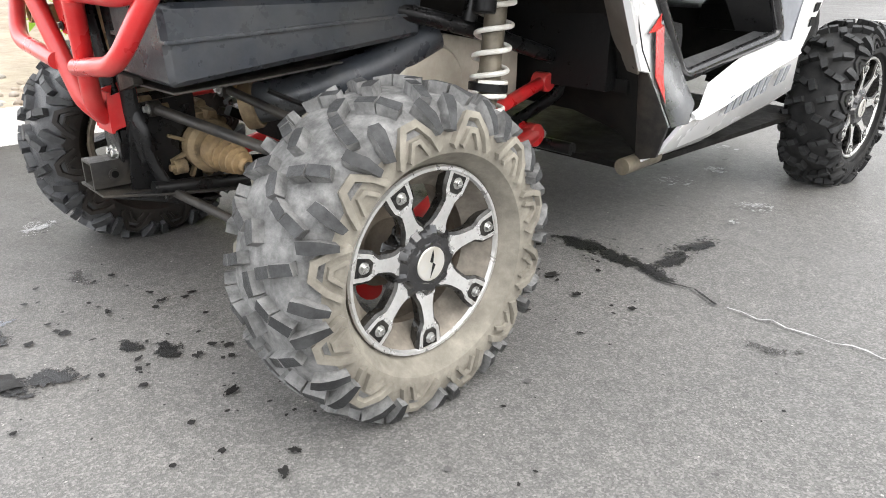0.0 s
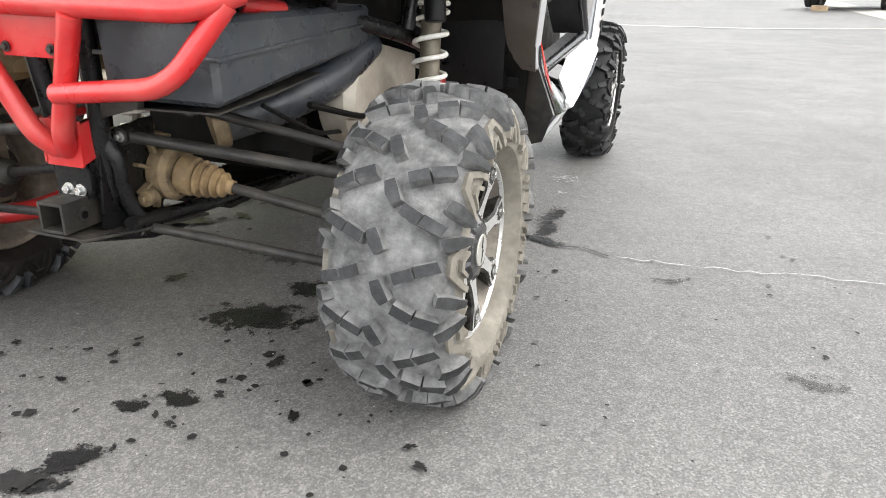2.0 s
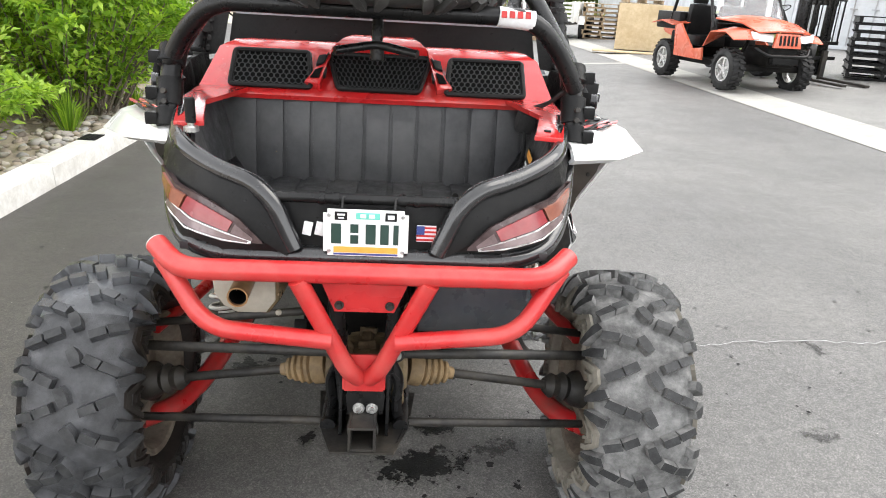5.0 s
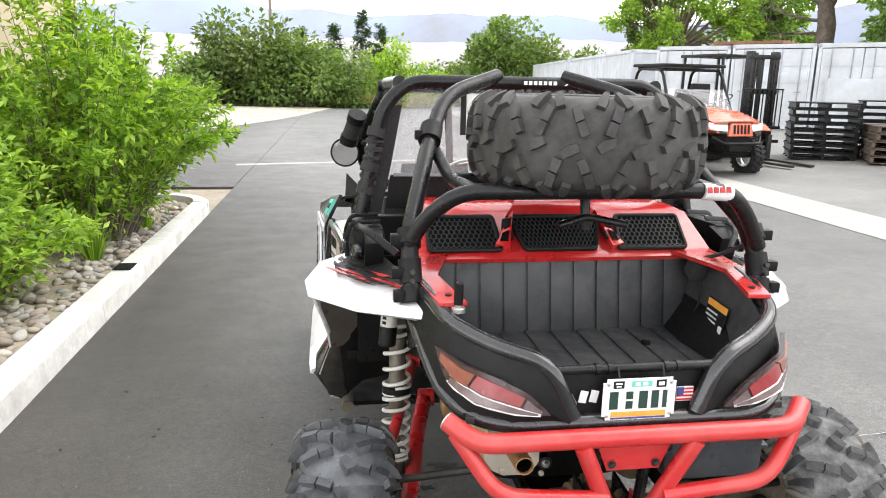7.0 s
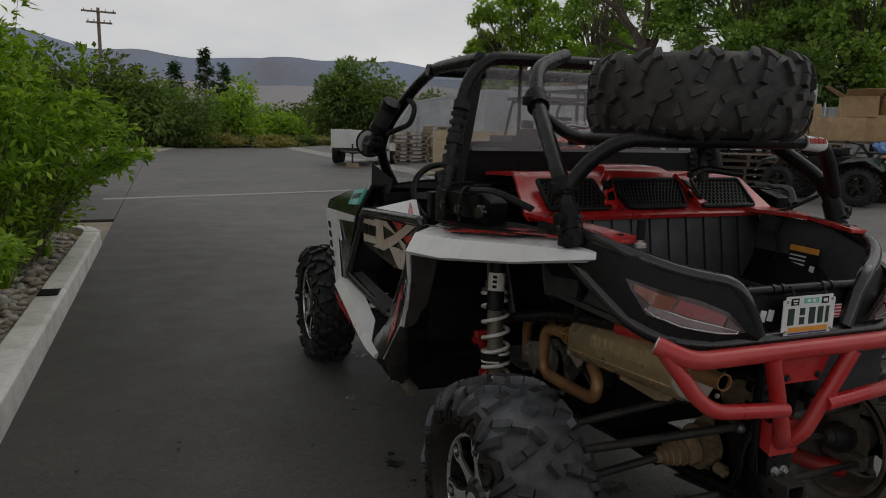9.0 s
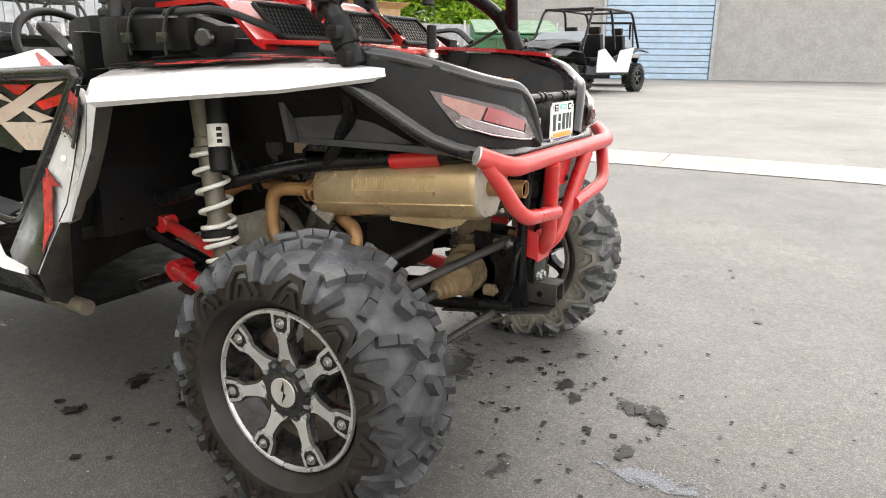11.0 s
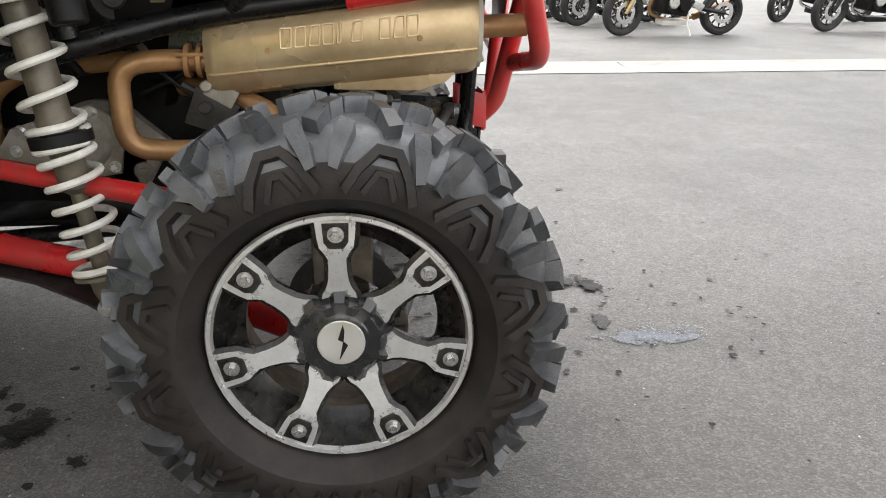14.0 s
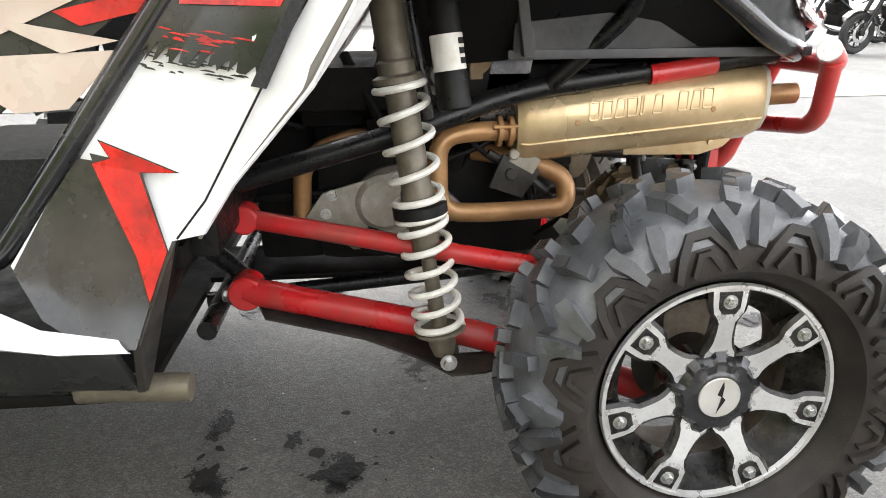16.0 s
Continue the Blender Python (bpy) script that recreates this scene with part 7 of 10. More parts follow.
def lay(name, x0, x1, y0, y1, z, mt, label, category, nx=24):
    b = bmesh.new()
    X = [x0 + (x1 - x0) * i / nx for i in range(nx + 1)]
    top = [[b.verts.new((x, y, rise(x, y) + z)) for x in X] for y in (y0, y1)]
    low = [[b.verts.new((x, y, rise(x, y) - 0.1)) for x in X] for y in (y0, y1)]
    for i in range(nx):
        b.faces.new((top[0][i], top[0][i + 1], top[1][i + 1], top[1][i]))
        b.faces.new((low[0][i], low[0][i + 1], top[0][i + 1], top[0][i]))
        b.faces.new((top[1][i], top[1][i + 1], low[1][i + 1], low[1][i]))
    for i in (0, -1):
        b.faces.new((low[0][i], top[0][i], top[1][i], low[1][i]))
    bmesh.ops.recalc_face_normals(b, faces=b.faces[:])
    return tagged(mesh_object(name, b, mt), label, category, kind="structure")


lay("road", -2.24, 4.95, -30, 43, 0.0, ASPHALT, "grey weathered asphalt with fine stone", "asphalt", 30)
lay("yard", 5.75, 60, -30, 43, 0.0, CONCRETE_LOT, "pale weathered yard surface", "pavement", 60)
lay("road_beyond", -10, -2.25, 9.3, 43, 0.0, ASPHALT, "asphalt that widens past the planting bed", "asphalt", 8)
lay("field", -160, 160, 46.9, 420, -0.02, FIELD, "rough green and straw field beyond the asphalt", "field", 40)
b = bmesh.new()
for i in range(24):
    y0 = -30 + 3.05 * i
    q = [4.95, 5.2, 5.35, 5.5, 5.75]
    for k in range(4):
        dip = (0, 0.015, 0.02, 0.015, 0)
        vs = [b.verts.new((x, y, rise(x) + 0.006 - dip[k + j])) for x, y, j in ((q[k], y0, 0), (q[k + 1], y0, 1), (q[k + 1], y0 + 3.042, 1), (q[k], y0 + 3.042, 0))]
        b.faces.new(vs)
gutter = tagged(mesh_object("gutter", b, CONCRETE), "pale concrete valley gutter with cast joints", "gutter", kind="structure")
b = bmesh.new()
for i in range(5):
    u0, u1 = -2.6 + 1.52 * i, -2.6 + 1.52 * i + 1.51
    b.faces.new([b.verts.new((x, 12.75 + 0.25 * x + dy, rise(x) + 0.005)) for x, dy in ((u0, 0), (u1, 0), (u1, 0.26), (u0, 0.26))])
tagged(mesh_object("cross_gutter", b, CONCRETE), "narrow concrete strip across the asphalt", "gutter", kind="structure")

# kerb in cast lengths, with a rounded end
for i in range(9):
    b = bmesh.new()
    y0, y1 = -11.0 + 2.0 * i, -11.0 + 2.0 * i + 1.994
    slab(b, [(-2.23, y0, -0.08), (-2.245, y0, 0.135), (-2.27, y0, 0.152), (-2.41, y0, 0.155), (-2.42, y0, -0.08)], (0, y1 - y0, 0), 0.006)
    ob = mesh_object("curb" if i == 0 else "curb.%03d" % i, b, CURB_PAINT)
    tagged(ob, "white-painted concrete kerb with chipped edges", "kerb", "kerb lengths", "structure")
b = bmesh.new()
rows = []
for k in range(9):
    q = radians(90) * k / 8
    cx, cy = -2.95, 7.0
    rows.append([(cx + r * math.cos(q), cy + r * math.sin(q), z) for r, z in ((0.72, -0.08), (0.705, 0.135), (0.68, 0.152), (0.54, 0.155), (0.53, -0.08))])
strip(b, rows, 0.004)
tagged(mesh_object("curb_end", b, CURB_PAINT), "rounded white end of the kerb", "kerb", kind="structure")
b = bmesh.new()
box(b, (-2.34, 3.87, 0.160), (0.13, 0.20, 0.008), None, 0.002)
for k in range(3):
    box(b, (-2.38 + 0.04 * k, 3.87, 0.1655), (0.012, 0.16, 0.004))
tagged(mesh_object("kerb_drain", b, INK_BLACK), "small dark metal plate on the kerb", "drain", kind="structure")
b = bmesh.new()
box(b, (-4.45, -1.5, 0.02), (4.06, 17.8, 0.14), None, 0.02)
tagged(mesh_object("planting_bed", b, SOIL), "dry soil of the planting bed", "planting bed", kind="structure")

# ---- marks on the asphalt ----
def blob(name, mt, c, size, seed, n=26, z=0.003, rough=0.35, turn=0.0, label="", category="stain"):
    """An irregular flat stain with a ragged edge and a few drops round it."""
    r = random.Random(seed)
    b = bmesh.new()
    drops = [(0.0, 0.0, 1.0, n)] + [(math.cos(q) * d, math.sin(q) * d, r.uniform(0.03, 0.16), 9) for q, d in ((r.uniform(0, 6.28), r.uniform(1.15, 1.8)) for _ in range(n // 4))]
    for ox, oy, k0, m in drops:
        pts = []
        for i in range(m):
            q = 2 * math.pi * i / m
            e = Vector((math.cos(q) * 1.3 + ox * 3, math.sin(q) * 1.3 + oy * 3, seed * 1.7))
            k = k0 * max(0.25, 1 + rough * 1.5 * noise.fractal(e, 0.7, 2.2, 5))
            x, y = size[0] * (ox + k * math.cos(q)), size[1] * (oy + k * math.sin(q))
            x, y = x * math.cos(turn) - y * math.sin(turn) + c[0], x * math.sin(turn) + y * math.cos(turn) + c[1]
            pts.append((x, y, rise(x) + z + (0.0 if k0 == 1.0 else 0.0008)))
        b.faces.new([b.verts.new(p) for p in pts])
    return tagged(mesh_object(name, b, mt), label, category, kind="stuff")


def stain_material(name, dark, rough, reach, most=1.0, relief=0.6):
    """A wet film that thins out raggedly from the middle of its patch."""
    m, nd, lk, p = nodes_of(name)
    v = where(nd)
    lk.new(ramp_of(nd, lk, noise_tex(nd, lk, 60, 4, 0.6, v), [(0.3, dark), (0.7, tuple(2.0 * c for c in dark))]), p.inputs["Base Color"])
    p.inputs["Roughness"].default_value, p.inputs["Specular IOR Level"].default_value = rough, 0.3
    g, off = nd.new("ShaderNodeTexCoord"), nd.new("ShaderNodeVectorMath")
    off.operation, off.inputs[1].default_value = "DISTANCE", (0.5, 0.5, 0.5)
    lk.new(g.outputs["Generated"], off.inputs[0])
    ragged = nd.new("ShaderNodeMath")
    ragged.operation, ragged.inputs[1].default_value = "MULTIPLY_ADD", -1.5
    add = nd.new("ShaderNodeMath")
    add.operation, add.inputs[1].default_value = "MULTIPLY_ADD", 0.55
    broad = nd.new("ShaderNodeMath")
    broad.operation, broad.inputs[1].default_value = "MULTIPLY", 2.2
    lk.new(noise_tex(nd, lk, 22, 6, 0.62, v), broad.inputs[0])
    lk.new(noise_tex(nd, lk, 170, 3, 0.7, v), add.inputs[0])
    lk.new(broad.outputs[0], add.inputs[2])
    lk.new(off.outputs["Value"], ragged.inputs[0]), lk.new(add.outputs[0], ragged.inputs[2])
    level = nd.new("ShaderNodeMath")
    level.operation, level.inputs[1].default_value = "SUBTRACT", 0.36
    lk.new(ragged.outputs[0], level.inputs[0])
    fac = ramp_of(nd, lk, level.outputs[0], [(reach, (0, 0, 0)), (reach + 0.14, (most, most, most))])
    t, mx = nd.new("ShaderNodeBsdfTransparent"), nd.new("ShaderNodeMixShader")
    lk.new(fac, mx.inputs[0]), lk.new(t.outputs[0], mx.inputs[1]), lk.new(p.outputs[0], mx.inputs[2])
    lk.new(mx.outputs[0], nd["Material Output"].inputs[0])
    b = nd.new("ShaderNodeBump")
    b.inputs["Strength"].default_value, b.inputs["Distance"].default_value = relief, 0.003
    lk.new(noise_tex(nd, lk, 240, 3, 0.6, v), b.inputs["Height"]), lk.new(b.outputs[0], p.inputs["Normal"])
    return m


SOFT_OIL = stain_material("soaked_oil", (0.006, 0.006, 0.006), 0.4, 0.52)
# the smear's pale blue-grey is the sky's reflection put into its colour
SOFT_SMEAR = stain_material("sky_sheen_film", (0.1, 0.108, 0.125), 0.3, 0.46, 0.8, 0.1)
SOFT_CHALK = stain_material("dried_mineral_film", (0.22, 0.22, 0.218), 0.8, 0.58, 0.8, 0.3)
SOFT_DAMP = stain_material("drying_damp", (0.022, 0.0215, 0.021), 0.6, 0.72, 0.5)


def soft_stain(c, size, turn, mt, z, label):
    """A flat patch of soaked asphalt; size is its half length and half width."""
    q = [(1, 0), (0.92, 0.38), (0.7, 0.7), (0.38, 0.92), (0, 1), (-0.38, 0.92), (-0.7, 0.7), (-0.92, 0.38)]
    q += [(-x, -y) for x, y in q]
    ca, sa = math.cos(turn), math.sin(turn)
    verts = [(x * size[0], y * size[1], 0) for x, y in q]
    ob = pydata("stain", verts, [tuple(range(len(verts)))], mt)
    ob.matrix_basis = Matrix.Translation((c[0], c[1], rise(c[0]) + z)) @ Matrix.Rotation(turn, 4, "Z")
    return tagged(ob, label, "stain", kind="stuff")


STAINS = [((-0.2, -0.72), (0.17, 0.05), 1.6, SOFT_SMEAR), ((-0.885, -0.32), (0.085, 0.05), 2.2, SOFT_CHALK), ((0.335, 2.15), (0.07, 0.04), 0.4, SOFT_CHALK), ((0.67, 1.8), (0.07, 0.04), 1.0, SOFT_CHALK), ((0.16, 0.06), (0.19, 0.12), 0.35, SOFT_OIL), ((0.205, 0.27), (0.09, 0.08), 0.2, SOFT_OIL),
          ((0.47, 0.97), (0.13, 0.075), 0.2, SOFT_OIL), ((0.62, 0.96), (0.14, 0.06), 0.0, SOFT_OIL), ((0.76, 0.95), (0.09, 0.05), -0.2, SOFT_OIL), ((0.75, 1.07), (0.13, 0.05), 1.75, SOFT_OIL), ((0.74, 1.23), (0.11, 0.045), 1.35, SOFT_OIL),
          ((0.225, -0.33), (0.06, 0.05), 0.4, SOFT_OIL), ((0.145, -0.39), (0.05, 0.035), 0.6, SOFT_OIL), ((0.17, -0.56), (0.07, 0.05), 0.9, SOFT_OIL), ((0.15, -0.65), (0.08, 0.05), 0.4, SOFT_OIL), ((-0.10, -0.62), (0.06, 0.04), 0.3, SOFT_OIL),
          ((-0.48, 0.64), (0.09, 0.06), 0.2, SOFT_OIL), ((-0.49, 0.91), (0.07, 0.05), 1.1, SOFT_OIL), ((-0.27, 0.93), (0.08, 0.04), 0.1, SOFT_OIL), ((-0.71, 0.91), (0.05, 0.035), 0.5, SOFT_OIL),
          ((1.55, 0.25), (0.12, 0.09), 0.2, SOFT_DAMP), ((1.2, 0.75), (0.1, 0.06), 0.7, SOFT_DAMP), ((1.9, 0.9), (0.13, 0.08), 2.0, SOFT_DAMP), ((0.4, 0.15), (0.2, 0.1), 0.5, SOFT_DAMP), ((0.0, 0.45), (0.2, 0.12), 0.1, SOFT_DAMP), ((-0.35, -0.35), (0.12, 0.07), 0.3, SOFT_DAMP)]
STAIN_LABEL = {SOFT_OIL: "dark wet oil stain on the asphalt", SOFT_DAMP: "faint damp patch drying on the asphalt", SOFT_SMEAR: "wet smear on the asphalt with blue-grey sky sheen in its colour", SOFT_CHALK: "white mineral residue on the asphalt"}
for k, (c, size, turn, mt) in enumerate(STAINS):
    soft_stain(c, size, turn, mt, 0.0032 + 0.00008 * k, STAIN_LABEL[mt])
SPOTS = [(0.17, -0.60, 0.03), (0.13, -0.66, 0.045), (0.34, -0.13, 0.022), (0.49, -0.305, 0.017), (0.80, -0.36, 0.014), (0.757, -0.312, 0.013),
         (-0.20, 0.19, 0.03), (-0.04, -0.236, 0.014), (0.30, -0.294, 0.015), (-0.068, -0.371, 0.012), (0.70, 0.64, 0.016), (0.57, 0.69, 0.025),
         (-0.475, 0.646, 0.05), (-0.46, 0.92, 0.035), (-0.83, -0.024, 0.018), (-0.82, 0.17, 0.014), (-0.727, 0.915, 0.03),
         (0.27, -0.42, 0.012), (-0.35, 0.75, 0.03), (-0.6, 0.5, 0.02), (0.2, 0.12, 0.02), (0.45, -0.04, 0.014)]
for i, (x, y, r) in enumerate(SPOTS):
    blob("drip_spot", WET if i % 3 == 0 else DAMP, (x, y), (r, r * 0.62), 40 + i, 40, 0.0078 + 0.0001 * i, 0.45, i * 0.7, "dark drip on the asphalt")


def spatter(name, mt, areas, label, seed, z):
    """Many small drops over patches (x, y, radius, count, largest)."""
    r = random.Random(seed)
    verts, faces = [], []
    for ax, ay, rad, count, most in areas:
        for _ in range(count):
            q, d = r.uniform(0, 6.283), rad * math.sqrt(r.random())
            x, y = ax + d * math.cos(q), ay + d * math.sin(q)
            s, n, e, t = most * r.uniform(0.25, 1) ** 2, 9, r.uniform(0.45, 1.0), r.uniform(0, 3.14)
            k = len(verts)
            for i in range(n):
                a = 6.283 * i / n
                w = s * r.uniform(0.65, 1.25)
                u, v = w * math.cos(a), w * e * math.sin(a)
                px, py = x + u * math.cos(t) - v * math.sin(t), y + u * math.sin(t) + v * math.cos(t)
                verts.append((px, py, rise(px) + z))
            faces.append(tuple(range(k, k + n)))
    return tagged(pydata(name, verts, faces, mt), label, "stain", kind="stuff")


spatter("drip_spatter", DAMP, [(0.25, -0.3, 0.45, 70, 0.016), (0.0, -0.6, 0.5, 60, 0.011), (-0.5, -0.4, 0.5, 40, 0.008), (1.4, 0.3, 0.8, 50, 0.010), (-0.55, 0.75, 0.35, 30, 0.02), (0.3, -1.0, 0.9, 50, 0.009), (-1.3, 1.5, 1.2, 30, 0.02), (0.6, 0.6, 0.4, 25, 0.014)], "small dark drips on the asphalt", 5, 0.0055)
spatter("faint_blotches", surf("faint_blotch", (0.07, 0.068, 0.066), (0.10, 0.098, 0.094), 60, 0.75, 0, 0.4, 160), [(1.5, 0.2, 1.2, 60, 0.014), (-0.3, -1.2, 0.9, 40, 0.010), (1.5, 3.0, 2.0, 40, 0.016), (3, 0, 2.0, 60, 0.016), (0.5, -2.6, 1.5, 60, 0.012)], "faint old blotches on the asphalt", 6, 0.005)
spatter("white_flecks", CHALK, [(0.30, 1.85, 0.08, 90, 0.008), (0.335, 2.147, 0.05, 80, 0.008), (0.69, 1.77, 0.07, 90, 0.008), (0.71, 1.55, 0.03, 16, 0.012), (-0.42, 1.83, 0.06, 30, 0.012), (-0.71, 1.66, 0.03, 14, 0.012), (-0.5, 2.33, 0.05, 20, 0.014), (0.17, 2.55, 0.06, 20, 0.015), (-0.90, -0.31, 0.05, 160, 0.0035), (-0.85, -0.34, 0.05, 100, 0.003)], "white mineral residue on the asphalt", 8, 0.0075)
spatter("grit", surf("pale_grit", (0.3, 0.29, 0.27), (0.5, 0.48, 0.44), 80, 0.8), [(0.2, 0, 2.2, 500, 0.0035), (-1, 2, 2.0, 300, 0.004), (0.5, -1.2, 1.2, 200, 0.003), (1.8, 1.0, 1.5, 200, 0.003)], "pale grit scattered on the asphalt", 9, 0.006)


def crack(name, mt, pts, w, seed, label):
    r = random.Random(seed)
    line = [Vector((x, y, 0)) for x, y in pts]
    path = []
    for a, b in zip(line, line[1:]):
        n = max(2, int((b - a).length / 0.035))
        for i in range(n):
            path.append(a.lerp(b, i / n) + Vector((r.uniform(-0.008, 0.008), r.uniform(-0.013, 0.013), 0)))
    verts, faces = [], []
    for i, p in enumerate(path):
        d = (path[min(i + 1, len(path) - 1)] - path[max(i - 1, 0)]).normalized()
        side = Vector((-d.y, d.x, 0)) * w * r.uniform(0.3, 1.2) * 0.5
        for q in (p + side, p - side):
            verts.append((q.x, q.y, rise(q.x) + 0.007))
        if i:
            k = 2 * i
            faces.append((k - 2, k - 1, k + 1, k))
    return tagged(pydata(name, verts, faces, mt), label, "crack", kind="stuff")


spatter("seep_spatter", WET, [(0.74, 1.15, 0.08, 50, 0.008), (0.60, 0.97, 0.12, 50, 0.008), (0.75, 1.29, 0.04, 30, 0.008)], "dark wet spatter beside the seep", 15, 0.0125)
crack("pavement_crack", WET, [(0.62, 0.98), (0.80, 0.91), (0.90, 0.91), (1.04, 0.878)], 0.016, 2, "dark wet crack in the asphalt")
crack("sealed_crack", CHALK, [(1.03, 0.878), (1.15, 0.89), (1.26, 0.893), (1.40, 0.91), (1.55, 0.935), (1.80, 0.965), (2.1, 0.95), (2.6, 0.97), (3.2, 0.94)], 0.006, 3, "pale mineral-filled crack in the asphalt")


dirt = [[(x0 + (x1 - x0) * k / 6, y, rise(x0 + (x1 - x0) * k / 6, y) + 0.008) for k in range(7)] for x0, x1, y in ((-9, -4.2, 24), (-10, -3.1, 28), (-11, -2.2, 33), (-12, -1.3, 39), (-13, -0.3, 46))]
b = bmesh.new()
strip(b, dirt, 0.004)
tagged(mesh_object("dirt_verge", b, GRAVEL), "pale sandy verge beside the end of the drive", "verge", kind="structure")

# pale flecks that paint more sky sheen over the wet smear
spatter("mineral_smear", surf("blue_grey_flecks", (0.2, 0.215, 0.235), (0.3, 0.315, 0.335), 60, 0.8, 0, 0.5, 200), [(-0.19, -0.74, 0.06, 220, 0.0035), (-0.19, -0.83, 0.05, 150, 0.003), (-0.2, -0.65, 0.045, 120, 0.003)], "blue-grey flecks of painted sheen on the wet smear", 12, 0.0085)

# ---- planting beside the kerb ----
LEAF = leaf_material("bright_green_leaf", (0.09, 0.19, 0.02), (0.22, 0.37, 0.04), (0.4, 0.54, 0.08))
LEAF_DARK = leaf_material("deep_green_leaf", (0.085, 0.14, 0.04), (0.145, 0.22, 0.065), (0.23, 0.32, 0.1))
LEAF_OLIVE = leaf_material("olive_green_leaf", (0.075, 0.12, 0.035), (0.125, 0.175, 0.05), (0.18, 0.235, 0.075))
LEAF_PINE = leaf_material("pine_needles", (0.028, 0.06, 0.024), (0.048, 0.092, 0.036), (0.07, 0.12, 0.05))
LEAF_LIME = leaf_material("lime_green_leaf", (0.15, 0.26, 0.035), (0.27, 0.42, 0.06), (0.42, 0.56, 0.11))
LEAF_COTTON = leaf_material("cottonwood_leaf", (0.15, 0.25, 0.065), (0.27, 0.41, 0.105), (0.42, 0.56, 0.17))
DRY_GRASS = leaf_material("dry_grass_blade", (0.2, 0.2, 0.07), (0.32, 0.29, 0.11), (0.42, 0.37, 0.17))
BARK = surf("grey_brown_bark", (0.09, 0.07, 0.055), (0.2, 0.16, 0.125), 25, 0.9, 0, 0.9, 60, (0.26, 0.22, 0.18), 4, 0.35, depth=0.02)

BARK_DARK = surf("dark_furrowed_bark", (0.05, 0.036, 0.028), (0.12, 0.09, 0.07), 9, 0.9, 0, 0.9, 30, (0.2, 0.16, 0.13), 2, 0.3, depth=0.03)


def leaves(name, mt, centres, dirs, size, seed, parent, width=0.42, droop=0.5):
    """Folded leaves, one at each centre, pointing along dirs with a droop."""
    rng = np.random.default_rng(seed)
    n = len(centres)
    c, d = np.asarray(centres, float), np.asarray(dirs, float)
    d = d + rng.normal(0, 0.35, (n, 3)) + np.array([0, 0, -droop]) * rng.random((n, 1))
    d /= np.linalg.norm(d, axis=1, keepdims=True)
    up = rng.normal(0, 0.45, (n, 3)) + np.array([0, 0, 1.0])
    s = np.cross(d, up)
    s /= np.linalg.norm(s, axis=1, keepdims=True) + 1e-9
    u = np.cross(s, d)
    L = size * rng.uniform(0.6, 1.25, (n, 1))
    W = L * width * 0.5
    v = np.stack([c, c + d * L * 0.42 + s * W + u * W * 0.35, c + d * L * 0.48, c + d * L * 0.42 - s * W + u * W * 0.35, c + d * L - u * L * 0.08], 1).reshape(-1, 3)
    k = np.arange(n)[:, None] * 5
    f = np.concatenate([k + [0, 1, 2], k + [1, 4, 2], k + [0, 2, 3], k + [2, 4, 3]], 0)
    me = bpy.data.meshes.new(name)
    me.vertices.add(len(v)), me.loops.add(f.size), me.polygons.add(len(f))
    me.vertices.foreach_set("co", v.ravel())
    me.loops.foreach_set("vertex_index", f.ravel().astype(np.int32))
    me.polygons.foreach_set("loop_start", np.arange(0, f.size, 3, dtype=np.int32))
    me.materials.append(mt)
    me.update(calc_edges=True)
    me.validate()
    ob = new(name, me)
    ob.parent = parent
    return ob


def shrub(at, rx, ry, h, stems, per, size, mt, seed, label):
    """Arching stems from one foot, leafy over their upper part."""
    r = random.Random(seed)
    ob = thing("shrub", label, "shrub", "shrubs beside the kerb", pose(*at))
    bm, cs, ds = bmesh.new(), [], []
    for k in range(stems):
        q, e = r.uniform(0, 6.283), r.random() ** 0.55
        top = Vector((rx * e * math.cos(q), ry * e * math.sin(q), h * (1.0 - 0.55 * e * e) * r.uniform(0.72, 1.05)))
        foot = Vector((0.25 * rx * e * math.cos(q) + r.uniform(-0.05, 0.05), 0.35 * ry * e * math.sin(q) + r.uniform(-0.1, 0.1), 0))
        mid = foot.lerp(top, 0.5) + Vector((0, 0, 0.22 * h)) * e
        pts = [(1 - u) ** 2 * foot + 2 * u * (1 - u) * mid + u * u * top for u in (i / 7 for i in range(8))]
        tube(bm, pts, [0.011 * (1 - 0.85 * i / 7) for i in range(8)], 5, 0)
        for i in range(per):
            u = 0.12 + 0.88 * r.random() ** 0.8
            p = (1 - u) ** 2 * foot + 2 * u * (1 - u) * mid + u * u * top
            out = Vector((p.x, p.y, 0.35 * h)).normalized()
            tw = Vector((r.gauss(0, 1), r.gauss(0, 1), r.gauss(0.2, 0.6))).normalized()
            L = r.uniform(0.04, 0.26) * (0.5 + 0.6 * (1 - u))
            for j in range(4):
                cs.append(p + tw * L * (j + 1) / 4)
                ds.append(tw * 0.7 + out * 0.5 + Vector((r.gauss(0, 0.5), r.gauss(0, 0.5), r.gauss(0, 0.3))))
    part("branchwork", bm, BARK, ob)
    leaves("foliage", mt, cs, ds, size, seed, ob)
    return ob


